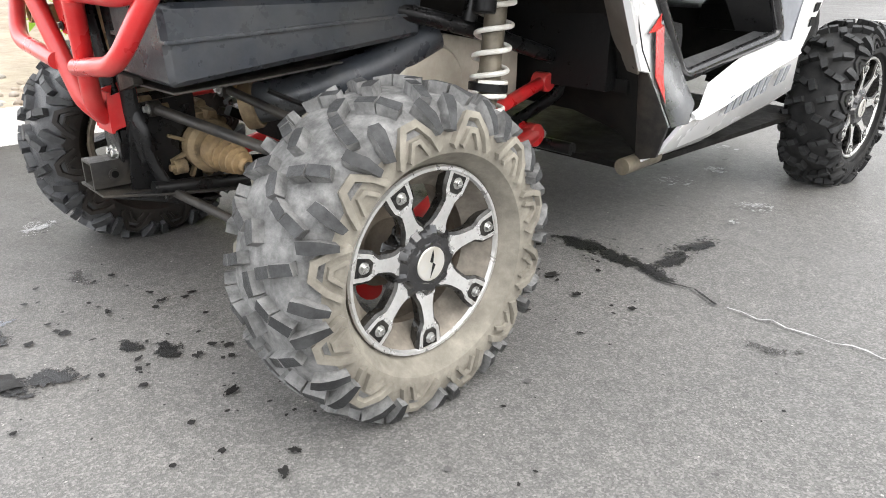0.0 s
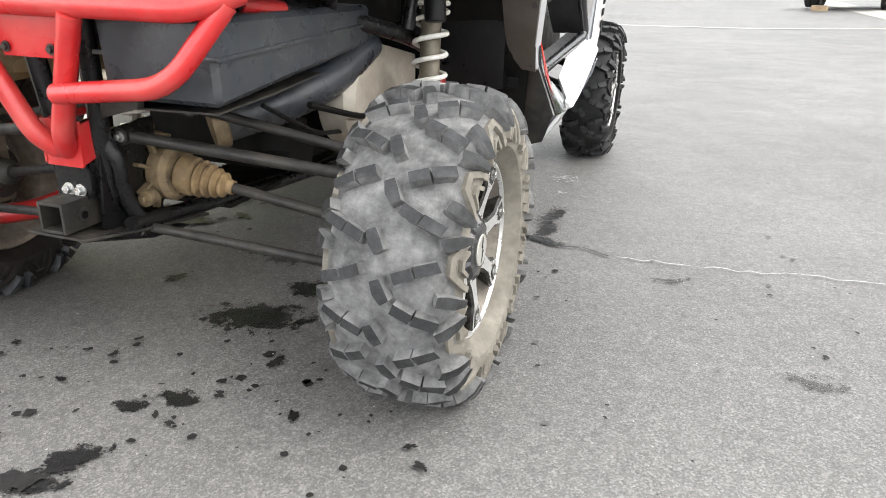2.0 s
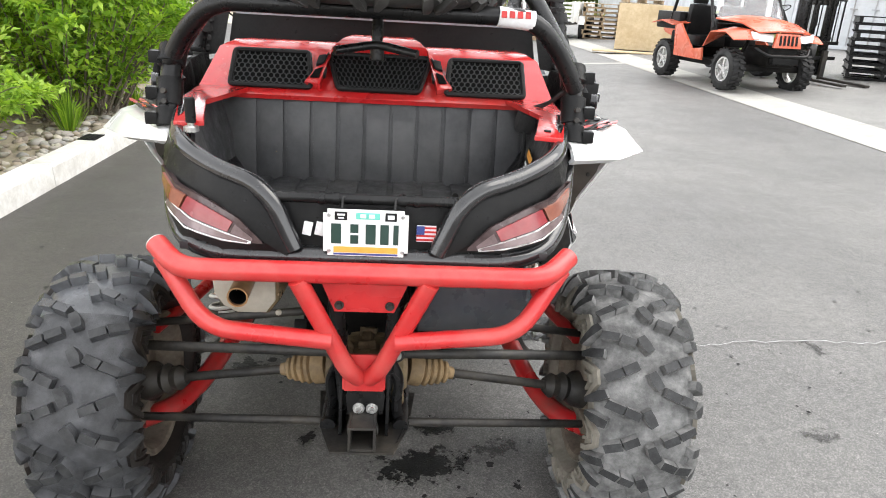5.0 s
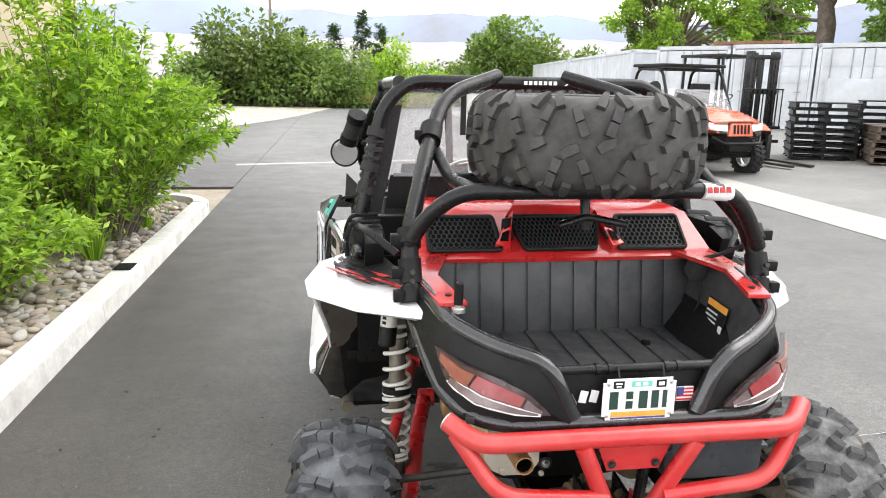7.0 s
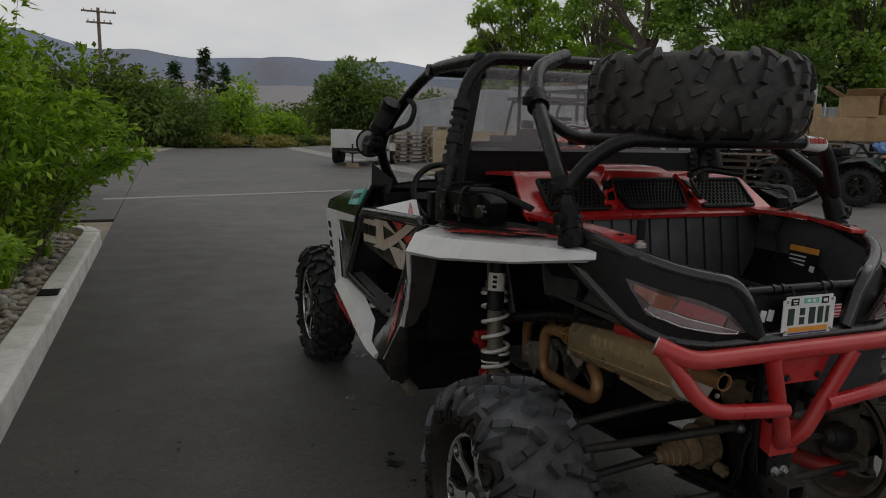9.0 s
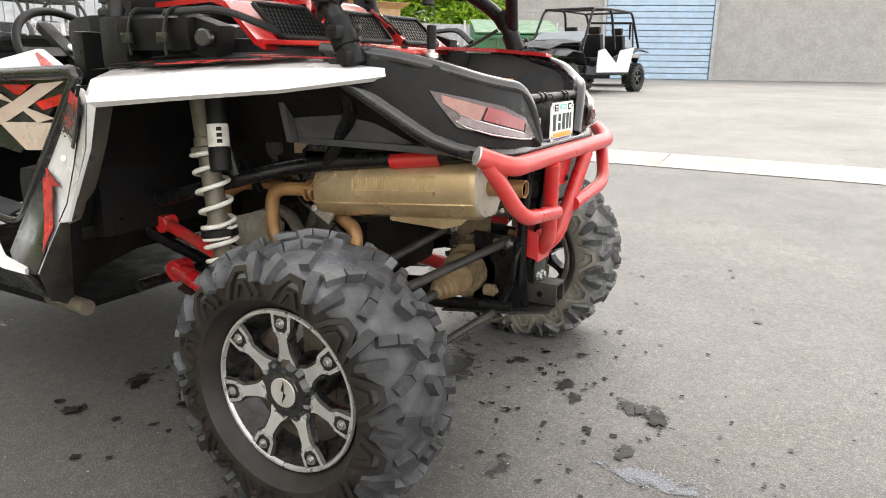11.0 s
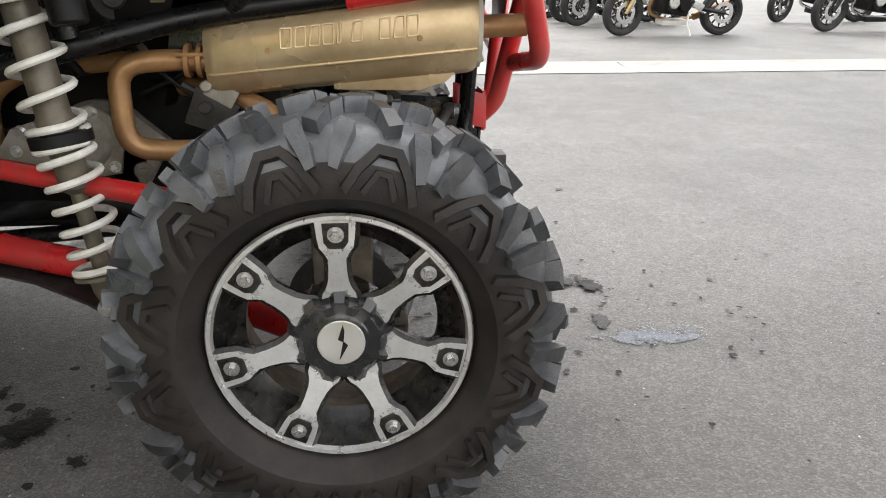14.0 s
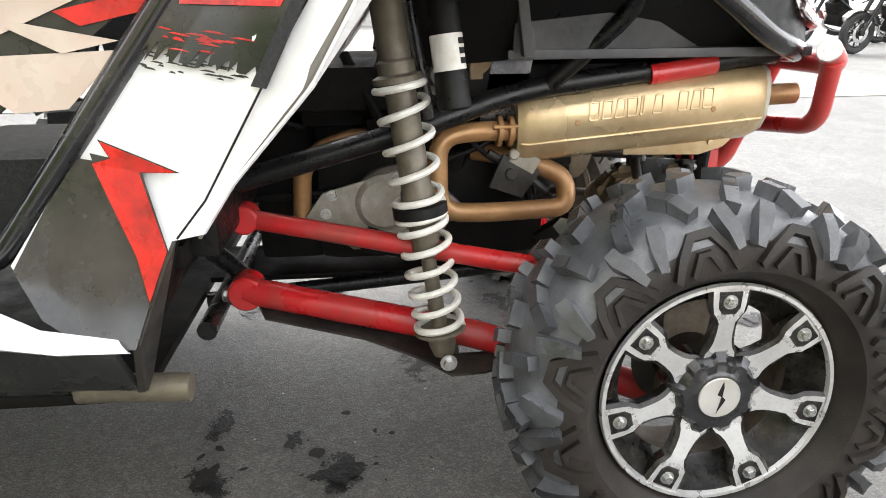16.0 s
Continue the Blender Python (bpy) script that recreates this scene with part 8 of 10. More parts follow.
shrub((-3.0, 5.25, 0.08), 1.4, 1.7, 2.35, 120, 56, 0.085, LEAF, 3, "tall leafy green shrub beside the white kerb")
shrub((-3.5, 8.0, 0.05), 0.9, 1.2, 2.0, 60, 36, 0.105, LEAF, 5, "leafy green shrub at the end of the bed")
shrub((-3.25, 3.15, 0.08), 0.9, 1.0, 1.2, 80, 46, 0.075, LEAF_LIME, 8, "low bright green shrub among river stones")
shrub((-3.55, 1.35, 0.08), 0.8, 0.9, 1.15, 50, 36, 0.085, LEAF_LIME, 9, "low bright green shrub among river stones")


def tuft(at, h, n, seed, mt, label):
    r = random.Random(seed)
    verts, faces = [], []
    for i in range(n):
        q, e = r.uniform(0, 6.283), r.uniform(0.1, 1)
        b = Vector((0.06 * e * math.cos(q), 0.06 * e * math.sin(q), 0))
        t = Vector((h * 0.75 * e * math.cos(q), h * 0.75 * e * math.sin(q), h * r.uniform(0.6, 1.0) * (1.1 - 0.5 * e)))
        s = Vector((-math.sin(q), math.cos(q), 0)) * 0.004
        m = b.lerp(t, 0.5) + Vector((0, 0, h * 0.18))
        k = len(verts)
        verts += [b - s, b + s, m + s, m - s, t]
        faces += [(k, k + 1, k + 2, k + 3), (k + 3, k + 2, k + 4)]
    ob = pydata("grass_tuft", verts, faces, mt)
    ob.matrix_basis = pose(*at)
    return tagged(ob, label, "grass", kind="stuff")


tuft((-2.72, 4.35, 0.09), 0.42, 170, 2, LEAF, "tuft of green grass by the kerb")
tuft((-2.62, 5.6, 0.09), 0.3, 90, 4, LEAF, "tuft of green grass by the kerb")

# ---- tan building beyond the shrubs ----
TAN = surf("tan_stucco", (0.5, 0.42, 0.29), (0.58, 0.5, 0.36), 60, 0.9, 0, 0.6, 160, (0.46, 0.38, 0.26), 1.2, 0.4)
bm = bmesh.new()
box(bm, (-9.0, 6.0, 2.6), (10.0, 5.0, 5.2), None, 0.01)
house = thing("office_building", "tan stucco building with a plain parapet", "building")
part("wall", bm, TAN, house)
bm = bmesh.new()
box(bm, (-9.0, 6.0, 5.27), (10.2, 5.2, 0.14), None, 0.02)
part("parapet", bm, surf("brown_trim", (0.2, 0.15, 0.1), (0.26, 0.2, 0.14), 30, 0.7), house)

# ---- trees ----
def limb(bm, a, d, length, r0, depth, rnd, tips, spread=0.55, up=0.25):
    pts, rad, p, v = [a], [r0], a.copy(), d.normalized()
    for i in range(4):
        v = (v + Vector((rnd.gauss(0, 0.16), rnd.gauss(0, 0.16), up * 0.25 + rnd.gauss(0, 0.08)))).normalized()
        p = p + v * length / 4
        pts.append(p.copy()), rad.append(r0 * (1 - 0.16 * (i + 1)))
    tube(bm, pts, rad, 7 if depth else 5, 0)
    if depth == 0:
        tips.append((pts[2], v)), tips.append((p, v))
        return
    for k in range(rnd.choice((3, 4))):
        q = pts[rnd.choice((2, 3, 4))]
        w = (v + Vector((rnd.gauss(0, spread), rnd.gauss(0, spread), rnd.gauss(up, 0.3)))).normalized()
        limb(bm, q, w, length * rnd.uniform(0.55, 0.8), rad[3] * 0.62, depth - 1, rnd, tips, spread, up)
    tips.append((p, v))


def bushy(at, h, w, seed, mt, label, n=2600, leaf=0.3, name="bush"):
    """A broad bush or low tree that is leafy to the ground, of many uneven clumps."""
    rnd, rng = random.Random(seed), np.random.default_rng(seed)
    ob = thing(name, label, "bush", "", pose(*at))
    bm = bmesh.new()
    cs, ds = [], []
    for k in range(24):
        q, e = rnd.uniform(0, 6.283), rnd.random() ** 0.55
        z = h * (0.14 + 0.72 * ((k + 0.5) / 24)) * (1 - 0.25 * e * e)
        e *= 1.15 - 0.7 * abs(z / h - 0.42)
        c = Vector((w * e * math.cos(q) * 0.75, w * e * math.sin(q) * 0.75, z))
        tube(bm, [Vector((c.x * 0.2, c.y * 0.2, 0)), c * 0.6, c], [0.05, 0.035, 0.012], 5, 0)
        m = n // 15
        g = rng.normal(0, 1, (m, 3))
        g /= np.linalg.norm(g, axis=1, keepdims=True)
        g *= (rng.random((m, 1)) ** 0.4) * np.array([w * 0.42, w * 0.42, h * 0.24]) * rnd.uniform(0.6, 1.15)
        cs.append(g + np.array(c)), ds.append(g)
    part("branchwork", bm, BARK, ob)
    C = np.concatenate(cs)
    C[:, 2] = np.maximum(C[:, 2], 0.05)
    leaves("foliage", mt, C, np.concatenate(ds), leaf, seed, ob, 0.7, 0.3)
    return ob


def conifer(at, h, w, seed, label):
    rnd = random.Random(seed)
    ob = thing("pine_tree", label, "tree", "", pose(*at))
    bm = bmesh.new()
    tube(bm, [Vector((0, 0, -0.1)), Vector((0, 0, h * 0.5)), Vector((0, 0, h))], [h * 0.025, h * 0.015, 0.01], 7, 0)
    cs, ds = [], []
    for i in range(90):
        u = rnd.uniform(0.1, 1.0)
        q, L = rnd.uniform(0, 6.283), w * (1.05 - u) * rnd.uniform(0.6, 1.1)
        d = Vector((math.cos(q), math.sin(q), 0.12))
        b = Vector((0, 0, u * h))
        tube(bm, [b, b + d * L], [0.02, 0.005], 4, 0)
        for j in range(26):
            cs.append(b + d * L * rnd.uniform(0.2, 1.05) + Vector((rnd.gauss(0, 0.12), rnd.gauss(0, 0.12), rnd.gauss(0, 0.1))))
            ds.append(d + Vector((rnd.gauss(0, 0.5), rnd.gauss(0, 0.5), rnd.gauss(0, 0.3))))
    part("trunk", bm, BARK, ob)
    leaves("needles", LEAF_PINE, cs, ds, 0.34, seed, ob, 0.3, 0.2)
    return ob


def at_bearing(az, d, z=0.0):
    q = radians(az)
    return (-1.04 + d * math.sin(q), -1.75 + d * math.cos(q), z)


G0 = 0.38
bushy(at_bearing(-6.0, 47), 5.9, 3.6, 21, LEAF_OLIVE, "greyish green tree past the yard", 3600, 0.34)
bushy(at_bearing(-9.5, 46), 3.2, 3.0, 27, LEAF_DARK, "dark green bush past the yard", 2600, 0.3)
bushy(at_bearing(-1.5, 46), 4.4, 3.6, 22, LEAF_DARK, "dense dark green bush past the yard", 4200, 0.3)
bushy(at_bearing(-3.8, 48), 4.4, 3.0, 29, LEAF_DARK, "dense dark green bush past the yard", 3000, 0.3)
bushy(at_bearing(4.6, 50), 4.6, 2.0, 23, LEAF_LIME, "light green sapling past the yard", 1900, 0.3)
bushy(at_bearing(8.5, 62), 2.6, 3.0, 24, LEAF, "green bush in the field", 2200, 0.34)
bushy(at_bearing(11.0, 70), 2.4, 3.4, 25, LEAF_OLIVE, "olive green bush in the field", 2200, 0.36)
bushy(at_bearing(6.7, 66), 3.0, 2.6, 26, LEAF_DARK, "dark green bush in the field", 2000, 0.34)
bushy(at_bearing(18.5, 64), 3.2, 2.6, 28, LEAF_DARK, "dark green bush in the field", 2200, 0.34)
bushy(at_bearing(21.0, 66), 2.6, 3.0, 30, LEAF, "green bush in the field", 2000, 0.34)
bushy(at_bearing(40.5, 40, 0.38), 5.0, 2.6, 81, LEAF_DARK, "dense green thicket behind the containers", 2600, 0.3)
bushy(at_bearing(46.0, 38, G0), 6.0, 3.4, 82, LEAF_DARK, "dense green thicket behind the yard", 3200, 0.3)
bushy(at_bearing(51.5, 40, G0), 6.0, 3.4, 83, LEAF, "dense green thicket behind the yard", 3200, 0.3)
bushy(at_bearing(57.0, 42, G0), 6.0, 3.6, 84, LEAF, "dense green thicket behind the fence", 3200, 0.3)
bushy(at_bearing(62.5, 44, G0), 6.0, 3.6, 85, LEAF_LIME, "dense green thicket behind the fence", 3200, 0.3)
for i, az in enumerate((1.5, 3.4, 5.5, 7.6, 9.4, 11.6, 13.4)):
    bushy(at_bearing(az, 44.5 + (i % 3)), 0.85, 1.5, 60 + i, (LEAF_OLIVE, DRY_GRASS)[i % 2], "pale scrub at the edge of the asphalt", 1100, 0.2)
bushy(at_bearing(13.2, 56), 6.8, 3.2, 31, LEAF_DARK, "green broad-leaved tree in the field", 7500, 0.32, "tree")
bushy(at_bearing(15.6, 58), 5.6, 2.6, 32, LEAF_DARK, "green broad-leaved tree in the field", 3600, 0.32, "tree")
bushy(at_bearing(19.5, 66), 4.8, 3.2, 39, LEAF_DARK, "dark green tree in the field", 3200, 0.34, "tree")
for i, az in enumerate((5.5, 7.5, 9.5, 11.5, 17.5, 22.0)):
    bushy(at_bearing(az, 74 + 2 * (i % 2)), 3.4 + 0.5 * (i % 3), 3.6, 90 + i, (LEAF_DARK, LEAF, LEAF_OLIVE)[i % 3], "green bush in the far hedge", 2000, 0.36)
for i, (az, d, h) in enumerate(((0.3, 52, 5.4), (2.5, 54, 6.4), (3.8, 58, 6.0), (-2.2, 56, 5.4))):
    conifer(at_bearing(az, d), h, 1.7, 70 + i, "dark pine beyond the bushes")
# the old cottonwood: broken trunk, a few leafy limbs, dead twigs

def cottonwood(at, trunk, lean, centre, radii, clumps, per, leaf, mt, seed, label, low=-0.6, blob=0.2, bark=None):
    """A trunk, limbs that fan out to clumps over an uneven crown, and small leaves round each clump."""
    rnd, rng = random.Random(seed), np.random.default_rng(seed)
    ob = thing("cottonwood_tree", label, "tree", "", pose(*at))
    bm = bmesh.new()
    top = Vector((lean[0], lean[1], trunk))
    tube(bm, [Vector((0, 0, -0.2)), top * 0.35 + Vector((0.1, 0, 0)), top * 0.7, top], [0.42, 0.34, 0.3, 0.24], 10, 0)
    cs, ds = [], []
    hub, rad = Vector(centre), Vector(radii)
    for k in range(clumps):
        z = low + (1 - low) * ((k + rnd.random()) / clumps)
        q, e = k * 2.399 + rnd.uniform(-0.5, 0.5), math.sqrt(max(0.0, 1 - z * z)) * rnd.random() ** 0.35
        wild = 1 + 0.22 * noise.noise(Vector((math.cos(q) * 1.4, math.sin(q) * 1.4, z * 2 + seed)))
        c = hub + Vector((rad.x * e * math.cos(q), rad.y * e * math.sin(q), rad.z * z)) * wild
        mid = top.lerp(c, 0.5) + Vector((rnd.gauss(0, 0.3), rnd.gauss(0, 0.3), 0.12 * rad.z * (1 - z)))
        tube(bm, [top * rnd.uniform(0.72, 1.0), mid, c], [0.085, 0.05, 0.014], 5, 0)
        for j in range(3):
            tube(bm, [mid.lerp(c, 0.3 + 0.2 * j), c + Vector((rnd.gauss(0, 0.6), rnd.gauss(0, 0.6), rnd.gauss(0.1, 0.4)))], [0.028, 0.008], 4, 0)
        n = int(per * rnd.uniform(0.4, 1.5))
        size = blob * rad.length * 0.58 * rnd.uniform(0.55, 1.25)
        g = rng.normal(0, 1, (n, 3))
        g /= np.linalg.norm(g, axis=1, keepdims=True)
        g *= (rng.random((n, 1)) ** 0.5) * size
        stretch = np.array([rnd.uniform(0.8, 1.3), rnd.uniform(0.8, 1.3), rnd.uniform(0.5, 0.8)])
        cs.append(g * stretch + np.array(c)), ds.append(g)
    part("trunk", bm, bark or BARK, ob)
    leaves("crown", mt, np.concatenate(cs), np.concatenate(ds), leaf, seed, ob, 0.8, 0.4)
    return ob


cottonwood(at_bearing(26.2, 46, G0), 3.4, (0, 0), (0.2, 0, 5.3), (4.3, 3.4, 4.1), 70, 270, 0.24, LEAF_LIME, 33, "light green cottonwood behind the containers", -0.75)
cottonwood(at_bearing(23.9, 47, G0), 2.6, (0, 0), (0.3, 0, 4.0), (2.2, 2.0, 3.0), 26, 200, 0.25, LEAF_OLIVE, 40, "olive green tree behind the containers", -0.9)
cottonwood(at_bearing(32.4, 52, G0), 5.0, (0, 0), (0.2, 0, 7.6), (3.5, 3.0, 5.6), 70, 260, 0.27, LEAF_COTTON, 34, "green cottonwood behind the containers", -0.9)
cottonwood(at_bearing(43.8, 43, G0), 5.2, (-0.4, 0), (0.4, 0, 8.0), (6.2, 4.6, 4.9), 120, 330, 0.27, LEAF_COTTON, 35, "large green cottonwood behind the containers", -0.8)
cottonwood(at_bearing(41.0, 41, G0), 2.0, (0, 0), (0.6, 0, 2.6), (2.4, 2.0, 1.9), 24, 240, 0.27, LEAF_COTTON, 41, "low leafy cottonwood sucker behind the containers", -0.8)
cottonwood(at_bearing(50.5, 41, G0), 4.0, (0, 0), (0, 0, 6.6), (4.8, 4.0, 5.2), 90, 300, 0.27, LEAF_COTTON, 36, "large green cottonwood behind the yard", -0.85)
cottonwood(at_bearing(56.5, 44, G0), 3.6, (0, 0), (0, 0, 6.0), (4.6, 4.0, 4.8), 80, 280, 0.24, LEAF_LIME, 37, "light green cottonwood behind the yard", -0.85)
cottonwood(at_bearing(62.5, 48, G0), 3.6, (0, 0), (0, 0, 6.0), (4.6, 4.0, 4.8), 70, 260, 0.27, LEAF_COTTON, 38, "green cottonwood behind the fence", -0.85)

# the old cottonwood: broken trunk, one leafy limb reaching out, dead twigs
rnd = random.Random(17)
old = thing("old_cottonwood", "old cottonwood with a broken trunk and dead limbs", "tree", "", pose(*at_bearing(36.2, 42, G0)))
TO = Vector((math.cos(radians(36)), -math.sin(radians(36)), 0))  # across the view from the drive
UP = Vector((0, 0, 1))


def across(u, z, d=0.0):
    return TO * u + UP * z + Vector((0.59, 0.81, 0)) * d


bm = bmesh.new()
tube(bm, [across(0, -0.2), across(0.05, 1.5), across(-0.1, 3.0), across(-0.05, 4.4), across(-0.25, 5.6)], [0.62, 0.54, 0.47, 0.43, 0.36], 12, 0)
tube(bm, [across(-0.15, 5.0), across(-0.3, 6.6), across(-0.22, 8.4), across(-0.2, 9.0)], [0.3, 0.2, 0.15, 0.12], 9, 0)
tube(bm, [across(-0.1, 5.2), across(0.35, 6.4), across(0.95, 8.0), across(1.6, 9.6), across(2.6, 10.6), across(4.1, 11.2)], [0.26, 0.22, 0.17, 0.12, 0.07, 0.02], 8, 0)
LIMB = [across(-0.2, 5.4), across(-0.9, 6.6), across(-1.9, 7.9), across(-3.0, 8.6), across(-4.2, 9.0), across(-5.6, 9.4)]
tube(bm, LIMB, [0.24, 0.2, 0.16, 0.13, 0.1, 0.05], 8, 0)
dead, live = [], []
for a, d, L, r in ((across(-0.6, 6.2), across(-0.8, 0.9), 2.8, 0.1), (across(-0.2, 5.4), across(-1.0, 0.35, -0.2), 3.2, 0.12), (across(-0.1, 4.6), across(-1.0, 0.05), 2.8, 0.1), (across(0.3, 6.4), across(-0.1, 1.0, 0.3), 2.6, 0.09), (across(1.0, 8.1), across(0.2, 1.0), 2.0, 0.07), (across(-1.2, 7.0), across(-0.4, 1.0), 2.4, 0.09), (across(-0.3, 6.0), across(0.9, 0.2, 0.3), 2.0, 0.08), (across(-0.2, 4.0), across(-0.9, -0.1, -0.4), 2.6, 0.08)):
    limb(bm, a, d, L, r, 2, rnd, dead, 0.6, 0.1)
for a, d, L in ((LIMB[2], across(-0.3, 1.0), 3.0), (LIMB[3], across(-0.5, 1.0), 3.4), (LIMB[4], across(-0.4, 0.9), 3.2), (LIMB[5], across(-1.0, 0.3), 1.4), (LIMB[3], across(0.4, 1.0), 3.6), (LIMB[5], across(-0.5, 0.9), 2.0)):
    limb(bm, a, d, L, 0.08, 1, rnd, live, 0.5, 0.2)
part("trunk", bm, BARK_DARK, old)
rng = np.random.default_rng(19)
cs, ds = [], []
for p, v in live:
    n = int(150 * rnd.uniform(0.3, 1.5))
    g = rng.normal(0, 1, (n, 3))
    g /= np.linalg.norm(g, axis=1, keepdims=True)
    g *= (rng.random((n, 1)) ** 0.5) * rnd.uniform(0.45, 0.95)
    cs.append(g * np.array([1, 1, 0.7]) + np.array(p)), ds.append(g)
leaves("crown", LEAF_LIME, np.concatenate(cs), np.concatenate(ds), 0.2, 19, old, 0.8, 0.4)

# field grass and pale verge at the end of the asphalt
b = bmesh.new()
for y0, y1, x0, x1 in ((43.0, 47.0, -14, 30), (22.5, 43.0, -14, -4.6)):
    b.faces.new([b.verts.new((x, y, rise(x) + 0.012)) for x, y in ((x0, y0), (x1, y0), (x1, y1), (x0, y1))])
tagged(mesh_object("gravel_verge", b, GRAVEL), "pale gravel verge beyond the asphalt", "gravel", kind="structure")
rng = np.random.default_rng(23)
n = 9000
cs = np.stack([rng.uniform(-14, 34, n), 44.5 + rng.random(n) ** 1.6 * 40, np.full(n, 0.03)], 1)
ob = leaves("field_grass", DRY_GRASS, cs, np.tile([0, 0, 1.0], (n, 1)), 0.75, 23, None, 0.12, -0.2)
tagged(ob, "tall dry grass in the field", "grass", kind="stuff")

# ---- utility pole ----
WOOD = surf("weathered_wood", (0.16, 0.13, 0.1), (0.28, 0.23, 0.18), 20, 0.9, 0, 0.5, 90, (0.2, 0.17, 0.14), 3, 0.4)
px, py, _ = at_bearing(-4.45, 62)
pole = thing("utility_pole", "weathered wooden utility pole with two crossarms", "utility pole", "", pose(px, py, 0))
bm = bmesh.new()
tube(bm, [(0, 0, -0.3), (0, 0, 9.9)], [0.17, 0.11], 10, 0)
part("post", bm, WOOD, pole)
for z, w in ((9.6, 1.2), (8.8, 0.9)):
    bm = bmesh.new()
    box(bm, (0.05, -0.1, z), (2 * w, 0.12, 0.13), pose(0, 0, 0, 0, 0, 8), 0.01)
    arm = part("crossarm", bm, WOOD, pole)
    for k in (-0.85, -0.4, 0.4, 0.85):
        bm = bmesh.new()
        disc(bm, (k * w + 0.05, -0.1, z + 0.06), (0, 0, 1), 0.05, 0.18, 10, 0, 0.02)
        part("insulator", bm, PLATE, arm)

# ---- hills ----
# distance haze is mixed into the base colour of the hills
HILL = surf("haze_tinted_hills", (0.27, 0.33, 0.46), (0.34, 0.39, 0.5), 0.004, 1.0, 0, 0, 1, (0.2, 0.19, 0.19), 0.002, 0.4)
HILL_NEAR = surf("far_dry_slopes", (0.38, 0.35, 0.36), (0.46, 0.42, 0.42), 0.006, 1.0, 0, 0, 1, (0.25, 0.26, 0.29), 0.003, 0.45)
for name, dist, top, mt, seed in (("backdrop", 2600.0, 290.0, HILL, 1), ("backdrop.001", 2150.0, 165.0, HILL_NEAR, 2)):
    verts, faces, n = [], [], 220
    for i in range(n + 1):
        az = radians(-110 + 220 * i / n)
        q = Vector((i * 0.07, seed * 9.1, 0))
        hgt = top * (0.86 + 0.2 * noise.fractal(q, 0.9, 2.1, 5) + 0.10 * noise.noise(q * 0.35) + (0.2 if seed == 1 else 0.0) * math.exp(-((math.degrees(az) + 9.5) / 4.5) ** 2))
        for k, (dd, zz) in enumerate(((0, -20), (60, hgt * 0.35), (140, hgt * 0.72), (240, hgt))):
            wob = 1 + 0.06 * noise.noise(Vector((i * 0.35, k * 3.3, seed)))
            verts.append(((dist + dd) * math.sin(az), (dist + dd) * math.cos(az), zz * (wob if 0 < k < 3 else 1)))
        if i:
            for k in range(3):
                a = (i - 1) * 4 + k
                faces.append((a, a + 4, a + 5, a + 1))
    tagged(pydata(name, verts, faces, mt, smooth=True), "hills on the horizon with blue-grey haze in their colour", "hills", kind="structure")

# ---- things in the yard ----
CONT = surf("pale_container_paint", (0.5, 0.53, 0.57), (0.6, 0.63, 0.66), 3, 0.6, 0, 0.1, 40, (0.42, 0.42, 0.42), 0.9, 0.4)
CONT_DARK = surf("grey_door_steel", (0.3, 0.32, 0.34), (0.4, 0.42, 0.44), 6, 0.55, 0, 0.1, 60, (0.26, 0.22, 0.18), 2, 0.3)
ORANGE = surf("orange_red_plastic", (0.62, 0.1, 0.045), (0.72, 0.14, 0.07), 8, 0.3, 0, 0.05, 200, (0.6, 0.2, 0.13), 4, 0.3, coat=0.3)
GREEN_STEEL = surf("green_dumpster_paint", (0.015, 0.11, 0.04), (0.03, 0.16, 0.06), 10, 0.5, 0, 0.1, 90, (0.05, 0.08, 0.04), 3, 0.35)
CARD = surf("brown_cardboard", (0.44, 0.3, 0.16), (0.55, 0.39, 0.22), 8, 0.9, 0, 0.15, 90, (0.36, 0.24, 0.12), 3, 0.35)
PLYWOOD = surf("pale_plywood", (0.52, 0.4, 0.24), (0.64, 0.52, 0.34), 12, 0.8, 0, 0.2, 90, (0.42, 0.31, 0.18), 2, 0.35)
PALLET = surf("pallet_board", (0.3, 0.22, 0.13), (0.5, 0.39, 0.25), 14, 0.9, 0, 0.3, 90, (0.2, 0.14, 0.09), 3, 0.4)
PALLET_DARK = surf("dark_stained_pallet", (0.06, 0.045, 0.035), (0.13, 0.1, 0.075), 14, 0.9, 0, 0.3, 90, (0.18, 0.13, 0.09), 3, 0.3)
BRICK = surf("red_split_block", (0.33, 0.17, 0.15), (0.42, 0.24, 0.21), 12, 0.9, 0, 0.4, 60, (0.3, 0.17, 0.15), 2, 0.3)
BLOCK = surf("grey_block", (0.3, 0.29, 0.28), (0.4, 0.39, 0.37), 12, 0.9, 0, 0.4, 60, (0.26, 0.25, 0.24), 2, 0.3)
BLUE_DOOR = surf("pale_blue_steel", (0.3, 0.42, 0.56), (0.38, 0.5, 0.62), 6, 0.45, 0, 0.05, 60, (0.3, 0.36, 0.42), 2, 0.3)
WHITE_STEEL = surf("white_trailer_paint", (0.68, 0.68, 0.66), (0.78, 0.78, 0.76), 8, 0.5, 0, 0.05, 60, (0.5, 0.48, 0.44), 2, 0.3)
SLATE = surf("matte_slate_plastic", (0.028, 0.03, 0.036), (0.045, 0.048, 0.056), 14, 0.6, 0, 0.05, 300, (0.07, 0.07, 0.075), 4, 0.25, spec=0.15)
